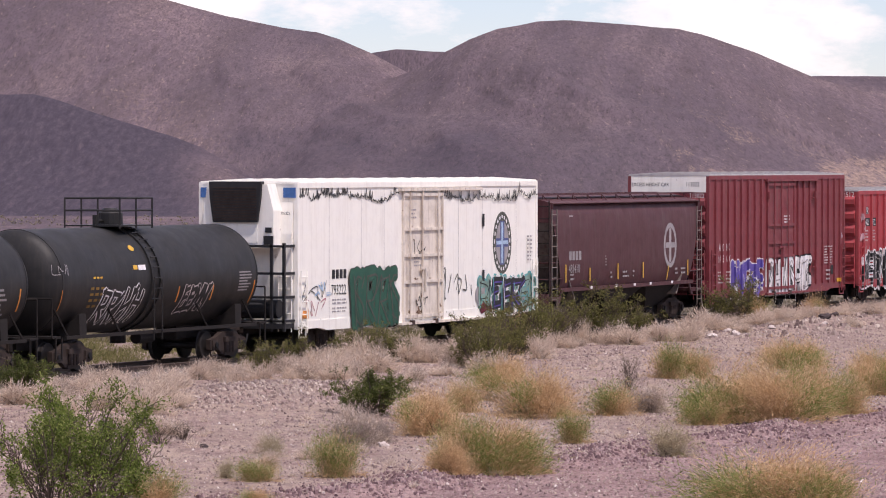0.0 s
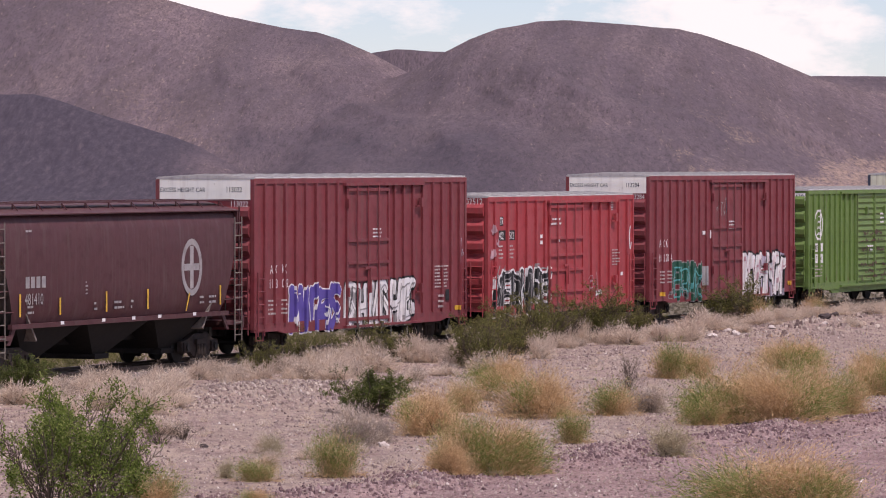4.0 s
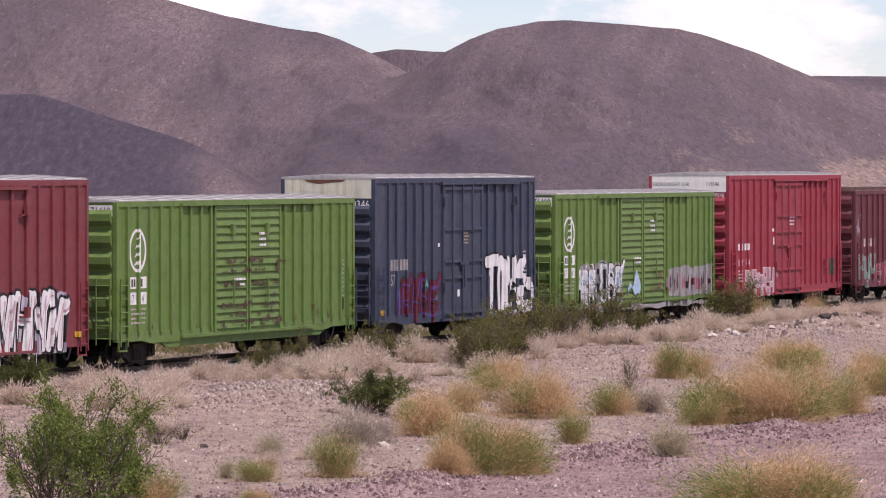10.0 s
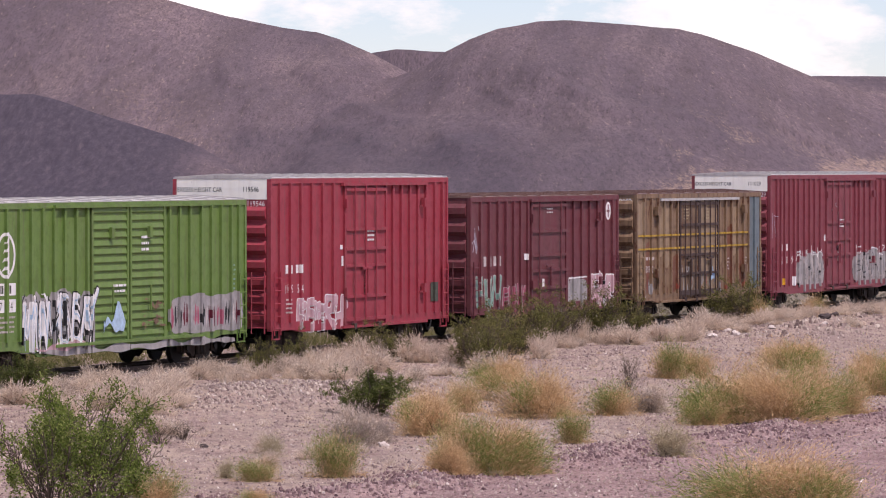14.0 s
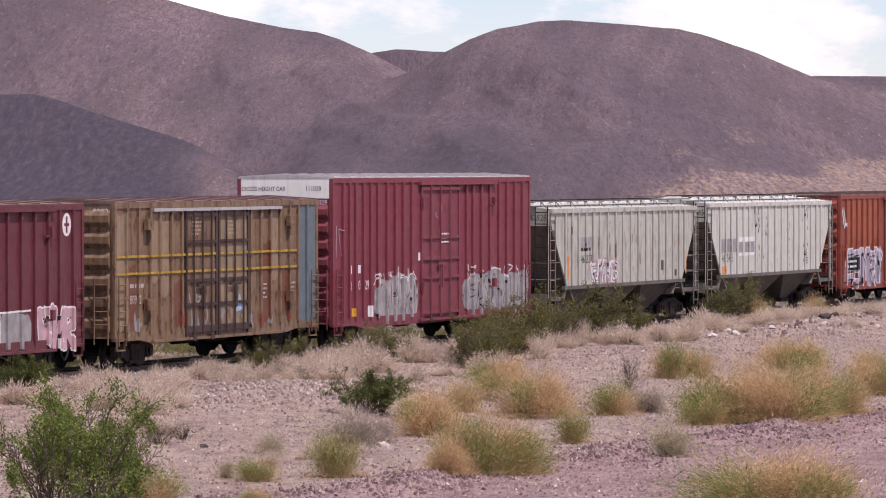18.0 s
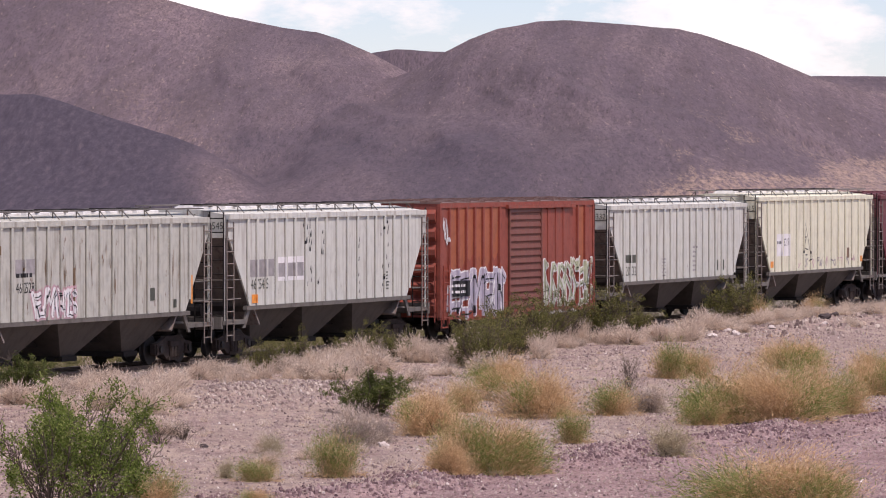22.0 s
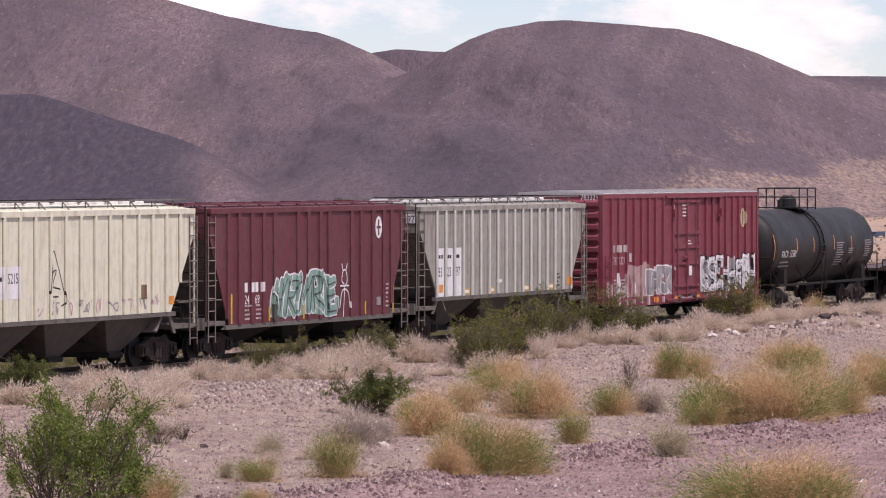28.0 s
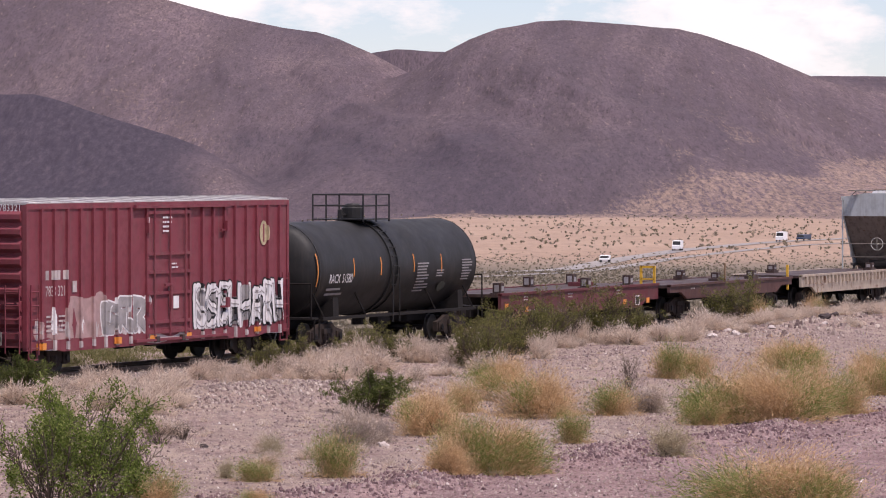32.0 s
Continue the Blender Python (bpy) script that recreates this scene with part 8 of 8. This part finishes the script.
def meadow(name, label, mat, n, seed):
    """Low grass behind the rails, too far to tell the clumps apart."""
    rng, g = random.Random(seed), Geo()
    for _ in range(n):
        x, y, w = rng.uniform(98, 186), rng.uniform(2.7, 13), rng.uniform(0.4, 1.1)
        z = floor_at(x, y)
        for _k in range(260):
            a, lean = rng.uniform(0, 6.28), rng.random() ** 0.6
            p = Vector((x + math.cos(a) * w * lean, y + math.sin(a) * w * lean, z + w * 0.45 * (1 - lean * lean) * rng.random()))
            sliver(g, p, Vector((math.cos(a) * lean, math.sin(a) * lean, 1.0)) + gauss3(rng) * 0.6, 0.14 * rng.uniform(0.6, 1.4), 0.02, rng)
    tagged(new(name, g.mesh(name, mat)), label, "grass", kind="stuff")


meadow("green_grass", "olive green grass behind the track", M_GRASSG, 420, 22)
meadow("dry_grass", "bleached dry grass behind the track", M_PALE, 30, 24)
plant(tuft, spots_a, 1.1, 0.55, 20)
plant(tuft_b, spots_b, 0.95, 0.7, 21)
plant(tuft_c, spots_c, 1.1, 0.6, 23)


# ---- loose stones ----
def stones(name, label, spots, mat, seed):
    rng = random.Random(seed)
    g = Geo()
    for x, y, s in spots:
        turn = rng.uniform(0, 6.28)
        g_pts = []
        for k in range(4):
            a = turn + math.pi / 2 * k + rng.uniform(-0.4, 0.4)
            g_pts.append((math.cos(a) * s * rng.uniform(0.35, 0.65), math.sin(a) * s * rng.uniform(0.35, 0.65), -0.1 * s))
        ox, oy = rng.uniform(-0.12, 0.12) * s, rng.uniform(-0.12, 0.12) * s
        top = [(p[0] * 0.5 + ox, p[1] * 0.5 + oy, s * rng.uniform(0.22, 0.55)) for p in g_pts]
        g.add([(x + p[0], y + p[1], p[2]) for p in g_pts + top], [(4, 5, 6, 7)] + [(k, (k + 1) % 4, 4 + (k + 1) % 4, 4 + k) for k in range(4)])
    v = np.array(g.v)
    v[:, 2] += ground_z(np.repeat(np.array([q[0] for q in spots], float), 8), np.repeat(np.array([q[1] for q in spots], float), 8))
    g.v = [tuple(p) for p in v]
    tagged(new(name, g.mesh(name, mat)), label, "stones", kind="stuff")


M_STONE = foliage("desert_stones", [(0.0, (0.15, 0.105, 0.10)), (0.5, (0.32, 0.25, 0.222)), (0.9, (0.40, 0.33, 0.28)), (1.0, (0.56, 0.48, 0.42))], glow=0)
M_DARKST = foliage("dark_purple_stones", [(0.0, (0.105, 0.064, 0.07)), (0.6, (0.225, 0.148, 0.15)), (1.0, (0.38, 0.28, 0.27))], glow=0)
M_CHIP = foliage("mixed_stone_chips", [(0.0, (0.10, 0.066, 0.068)), (0.45, (0.21, 0.15, 0.145)), (0.8, (0.38, 0.30, 0.27)), (0.96, (0.46, 0.38, 0.35)), (1.0, (0.66, 0.60, 0.56))], glow=0)
rs = random.Random(9)


def wedge(n, d0, d1, s0, s1):
    out = []
    for _ in range(n):
        d, b = math.sqrt(rs.uniform(d0 * d0, d1 * d1)), AXIS - radians(rs.uniform(-6, 6))
        x, y = d * math.cos(b), CAM_Y + d * math.sin(b)
        if y < -2.6:
            out.append((x, y, s0 + (s1 - s0) * rs.random() ** 3))
    return out


stones("gravel_stones", "scattered pinkish grey gravel stones", wedge(34000, 78, 175, 0.022, 0.10), M_STONE, 1)
stones("gravel_stones", "heap of pale broken stones", [(rs.gauss(107, 4.2), rs.gauss(-9.3, 1.1), rs.uniform(0.04, 0.15)) for _ in range(1700)] + [(rs.uniform(150, 185), rs.gauss(-6.0, 1.3), rs.uniform(0.05, 0.26)) for _ in range(1100)], M_STONE, 2)


def chips(name, label, n, d0, d1, s0, s1, mat, seed):
    """Small four-sided stones strewn over the gravel."""
    r = np.random.RandomState(seed)
    d, b = np.sqrt(r.uniform(d0 * d0, d1 * d1, n)), AXIS - np.radians(r.uniform(-5.8, 5.8, n))
    x, y = d * np.cos(b), CAM_Y + d * np.sin(b)
    keep = (y < -2.7) & (value_noise(x / 2.2, y / 2.2, seed) + r.uniform(-0.5, 0.5, n) > -0.15)
    x, y = x[keep], y[keep]
    z, size, turn = ground_z(x, y), s0 + (s1 - s0) * r.random_sample(len(x)) ** 2.5, r.uniform(0, 6.28, len(x))
    ang = turn[:, None] + np.arange(4) * np.pi / 2 + r.uniform(-0.4, 0.4, (len(x), 4))
    rad = size[:, None] * r.uniform(0.35, 0.7, (len(x), 4))
    foot = np.stack([x[:, None] + rad * np.cos(ang), y[:, None] + rad * np.sin(ang), np.repeat((z - 0.01)[:, None], 4, 1)], -1)
    peak = np.stack([x + r.uniform(-0.3, 0.3, len(x)) * size, y + r.uniform(-0.3, 0.3, len(x)) * size, z + size * r.uniform(0.3, 0.7, len(x))], -1)
    pts = np.concatenate([foot, peak[:, None]], 1).reshape(-1, 3)
    k = np.arange(len(x))[:, None, None] * 5
    faces = (k + np.array([(0, 1, 4), (1, 2, 4), (2, 3, 4), (3, 0, 4)])).reshape(-1, 3)
    me = bpy.data.meshes.new(name)
    me.from_pydata(pts.tolist(), [], faces.tolist())
    me.materials.append(mat)
    tagged(new(name, me), label, "stones", kind="stuff")


chips("stone_chips", "fine sharp stone chips strewn over the gravel", 85000, 80, 165, 0.025, 0.095, M_CHIP, 31)
berm = [(x, -22.6 - (x - 80) * 0.05 - 0.5 * math.sin(x * 0.7) + rs.gauss(0, 0.9), rs.uniform(0.03, 0.13)) for x in (rs.uniform(77, 116) for _ in range(4600))]
stones("berm_stones", "row of dark purple stones along the graded strip", berm, M_DARKST, 3)


def rock(name, label, x, y, s, seed, mat):
    rng = random.Random(seed)
    bm = bmesh.new()
    bmesh.ops.create_icosphere(bm, subdivisions=2, radius=0.5)
    for v in bm.verts:
        v.co *= 0.75 + 0.5 * noise.noise(v.co * 2.3 + Vector((seed, 0, 0)))
        v.co.z *= 0.6
    me = bpy.data.meshes.new(name)
    bm.to_mesh(me)
    bm.free()
    me.materials.append(mat)
    ob = tagged(new(name, me), label, "rock")
    ob.matrix_basis = pose(x, y, floor_at(x, y) + 0.1 * s, 0, 0, rng.uniform(0, 360)) @ Matrix.Scale(s, 4)


M_ROCKP = plain("pale_rock", (0.50, 0.43, 0.40), 0.9, 0.25, 5)
M_ROCKD = plain("dark_rock", (0.06, 0.045, 0.045), 0.9, 0.3, 5)
rock("rock", "pale grey rock on gravel", 95.6, -17.4, 0.34, 1, M_ROCKP)
rock("rock", "dark rock on gravel", 93.0, -14.2, 0.26, 2, M_ROCKD)
for k, (x, y, s) in enumerate(((150.5, -5.6, 0.5), (152, -5.9, 0.45), (149.2, -5.2, 0.4), (153.5, -5.1, 0.35), (155, -6.2, 0.4), (160, -6.5, 0.3))):
    rock("rock", "broken pale rock on the bank", x, y, s, 10 + k, M_ROCKP)
for k, (x, y, s) in enumerate(((163, -5.5, 0.6), (165, -5.2, 0.5), (168, -5.6, 0.55), (170.5, -5.0, 0.45))):
    rock("rock", "dark broken rock on the bank", x, y, s, 20 + k, M_ROCKD)


# ---- scrub over the plain and the slopes ----
def far_scrub(name, label, n, d0, d1, s0, s1, mat, seed, side=-6.3):
    rng = np.random.RandomState(seed)
    d = np.exp(rng.uniform(np.log(d0), np.log(d1), n))
    b = AXIS - np.radians(rng.uniform(side, 6.3, n))
    x, y = d * np.cos(b), CAM_Y + d * np.sin(b)
    keep = (value_noise(x / 45, y / 45, seed) + rng.uniform(-0.45, 0.45, n) > -0.12) & (y > 9)
    x, y = x[keep], y[keep]
    z = ground_z(x, y)
    s = rng.uniform(s0, s1, len(x))
    # each scrub is a tuft of six leaning leaf sprays
    k = 6
    a = rng.uniform(0, 2 * np.pi, (len(x), k))
    lean, high = rng.uniform(0.1, 0.6, (len(x), k)), rng.uniform(0.25, 0.62, (len(x), k))
    ca, sa = np.cos(a), np.sin(a)
    low = np.stack([0.15 * ca, 0.15 * sa, 0.0 * a], -1)
    one = np.stack([lean * ca - 0.20 * sa, lean * sa + 0.20 * ca, high], -1)
    two = np.stack([lean * ca + 0.20 * sa, lean * sa - 0.20 * ca, high * rng.uniform(0.6, 1.0, a.shape)], -1)
    pts = np.stack([low, one, two], 2) * s[:, None, None, None] + np.stack([x, y, z - 0.03], -1)[:, None, None]
    faces = np.arange(len(x) * k * 3).reshape(-1, 3).tolist()
    me = bpy.data.meshes.new(name)
    me.from_pydata(pts.reshape(-1, 3).tolist(), [], faces)
    me.materials.append(mat)
    tagged(new(name, me), label, "scrub", kind="stuff")


M_SCRUB = foliage("plain_scrub", [(0.0, (0.14, 0.12, 0.085)), (0.5, (0.235, 0.205, 0.15)), (1.0, (0.38, 0.325, 0.25))])
far_scrub("desert_scrub", "scattered olive scrub over the plain behind the track", 60000, 160, 1160, 0.3, 0.85, M_SCRUB, 5)
far_scrub("desert_scrub", "scattered dark scrub on the sandy fan", 2600, 1150, 2150, 0.7, 1.8, M_SCRUB, 6)


# ---- highway on the plain with traffic ----
def bearing_spot(px_deg, d):
    b = AXIS - radians(px_deg)
    return d * math.cos(b) / math.cos(radians(px_deg)), CAM_Y + d * math.sin(b) / math.cos(radians(px_deg))


ROAD = [(-2.0, 780), (0.3, 880), (1.49, 960), (1.98, 1045), (2.87, 1172), (4.13, 1312), (4.57, 1350), (5.4, 1405), (7.0, 1500)]
M_ASPH = plain("grey_asphalt", (0.28, 0.255, 0.24), 0.9, 0.2, 0.3)


def build_road(shift, name, label, half=3.2):
    pts = [Vector((*bearing_spot(b, d + shift), 0)) for b, d in ROAD]
    pts = [Vector(p) for p in bend([(p.x, p.y) for p in pts], 10)]
    g = Geo()
    for k, p in enumerate(pts):
        d = (pts[min(k + 1, len(pts) - 1)] - pts[max(k - 1, 0)]).normalized()
        s = Vector((-d.y, d.x)) * half
        for q in (p + s, p - s):
            g.v.append((q.x, q.y, floor_at(q.x, q.y) + 0.12))
    g.f = [(2 * k, 2 * k + 1, 2 * k + 3, 2 * k + 2) for k in range(len(pts) - 1)]
    tagged(new(name, g.mesh(name, M_ASPH)), label, "road", kind="structure")


build_road(0, "highway", "grey asphalt highway across the plain")
build_road(-85, "service_road", "pale service road beside the highway", 2.0)
M_VANW = plain("white_van_paint", (0.80, 0.80, 0.80), 0.4, 0.05)
M_TRAILER = plain("dark_blue_trailer", (0.04, 0.06, 0.11), 0.5)


def vehicle(name, label, length, high, mat, cab):
    ob = thing(name, label, name.replace("_", " "), group="highway traffic")
    part("body", Geo().prism([(-length / 2, 0.45), (length / 2, 0.45), (length / 2, high), (-length / 2 + cab * 0.7, high), (-length / 2 + cab * 0.4, high * 0.55), (-length / 2, high * 0.5)], "y", -1.05, 1.05), mat, ob)
    part("windscreen", Geo().prism([(-length / 2 + cab * 0.38, high * 0.57), (-length / 2 + cab * 0.62, high * 0.92), (-length / 2 + cab * 0.66, high * 0.92), (-length / 2 + cab * 0.42, high * 0.57)], "y", -0.95, 0.95), P_BLACK, ob)
    for x in (-length / 2 + 0.9, length / 2 - 1.0):
        for y in (-0.95, 0.95):
            part("wheel", Geo().tube((x, y - 0.12, 0.4), (x, y + 0.12, 0.4), 0.4, n=12), P_BLACK, ob)
    return ob


VAN = vehicle("box_truck", "white box truck on the far highway", 6.5, 2.7, M_VANW, 1.6)
PICKUP = vehicle("delivery_van", "white delivery van on the far highway", 5.6, 2.5, M_VANW, 1.5)
TRAILER = vehicle("flatbed_truck", "dark blue flatbed truck on the far highway", 9.0, 1.7, M_TRAILER, 1.4)
SEDAN = vehicle("car", "small white car on the far highway", 4.4, 1.5, M_VANW, 1.6)


# ---- what moves ----
SPEEDS = [9.760, 9.728, 9.914, 10.014, 10.091, 10.114, 10.454, 10.416, 10.608]


def travelled(t):
    """Metres that the train has gone, from its speed every four seconds."""
    s = 0.0
    for k in range(8):
        a, b = SPEEDS[k], SPEEDS[k + 1]
        h = min(max(t - 4 * k, 0), 4)
        s += a * h + (b - a) * h * h / 8
    return s


def road_pose(b):
    """Where a vehicle stands on the highway at a bearing, heading back towards lower bearings."""
    d = float(np.interp(b, [p[0] for p in ROAD], [p[1] for p in ROAD]))
    x, y = bearing_spot(b, d)
    d2 = float(np.interp(b - 0.15, [p[0] for p in ROAD], [p[1] for p in ROAD]))
    x2, y2 = bearing_spot(b - 0.15, d2)
    return pose(x, y, floor_at(x, y) + 0.13, 0, 0, math.degrees(math.atan2(y - y2, x - x2)))


def motions():
    for c in TRAIN:
        walk(c.root, [(t, pose(c.U - travelled(t), 0, 0)) for t in range(0, 33)])
    # wheels roll; all fore and all aft axles share one set of keys
    for side in (-0.89, 0.89):
        axles = [w for w in WHEELSETS if w.matrix_basis.translation.x * side > 0]
        walk(axles[0], [(k / FPS, pose(side, 0, WHEEL_R, 0, -math.degrees(travelled(k / FPS) / WHEEL_R), 0)) for k in range(32 * FPS + 1)])
        keys = axles[0].animation_data
        for w in axles[1:]:
            w.rotation_mode = "QUATERNION"
            w.animation_data_create().action = keys.action
            w.animation_data.action_slot = keys.action_slot
    # bearing at the clip's end and degrees per second
    for ob, b, rate in ((VAN, 4.13, 0.222), (PICKUP, 2.865, 0.18), (TRAILER, 4.40, 0.222), (SEDAN, 1.98, 0.17)):
        walk(ob, [(t, road_pose(min(b + rate * (32 - t), 6.9))) for t in range(0, 33, 2)])


motions()
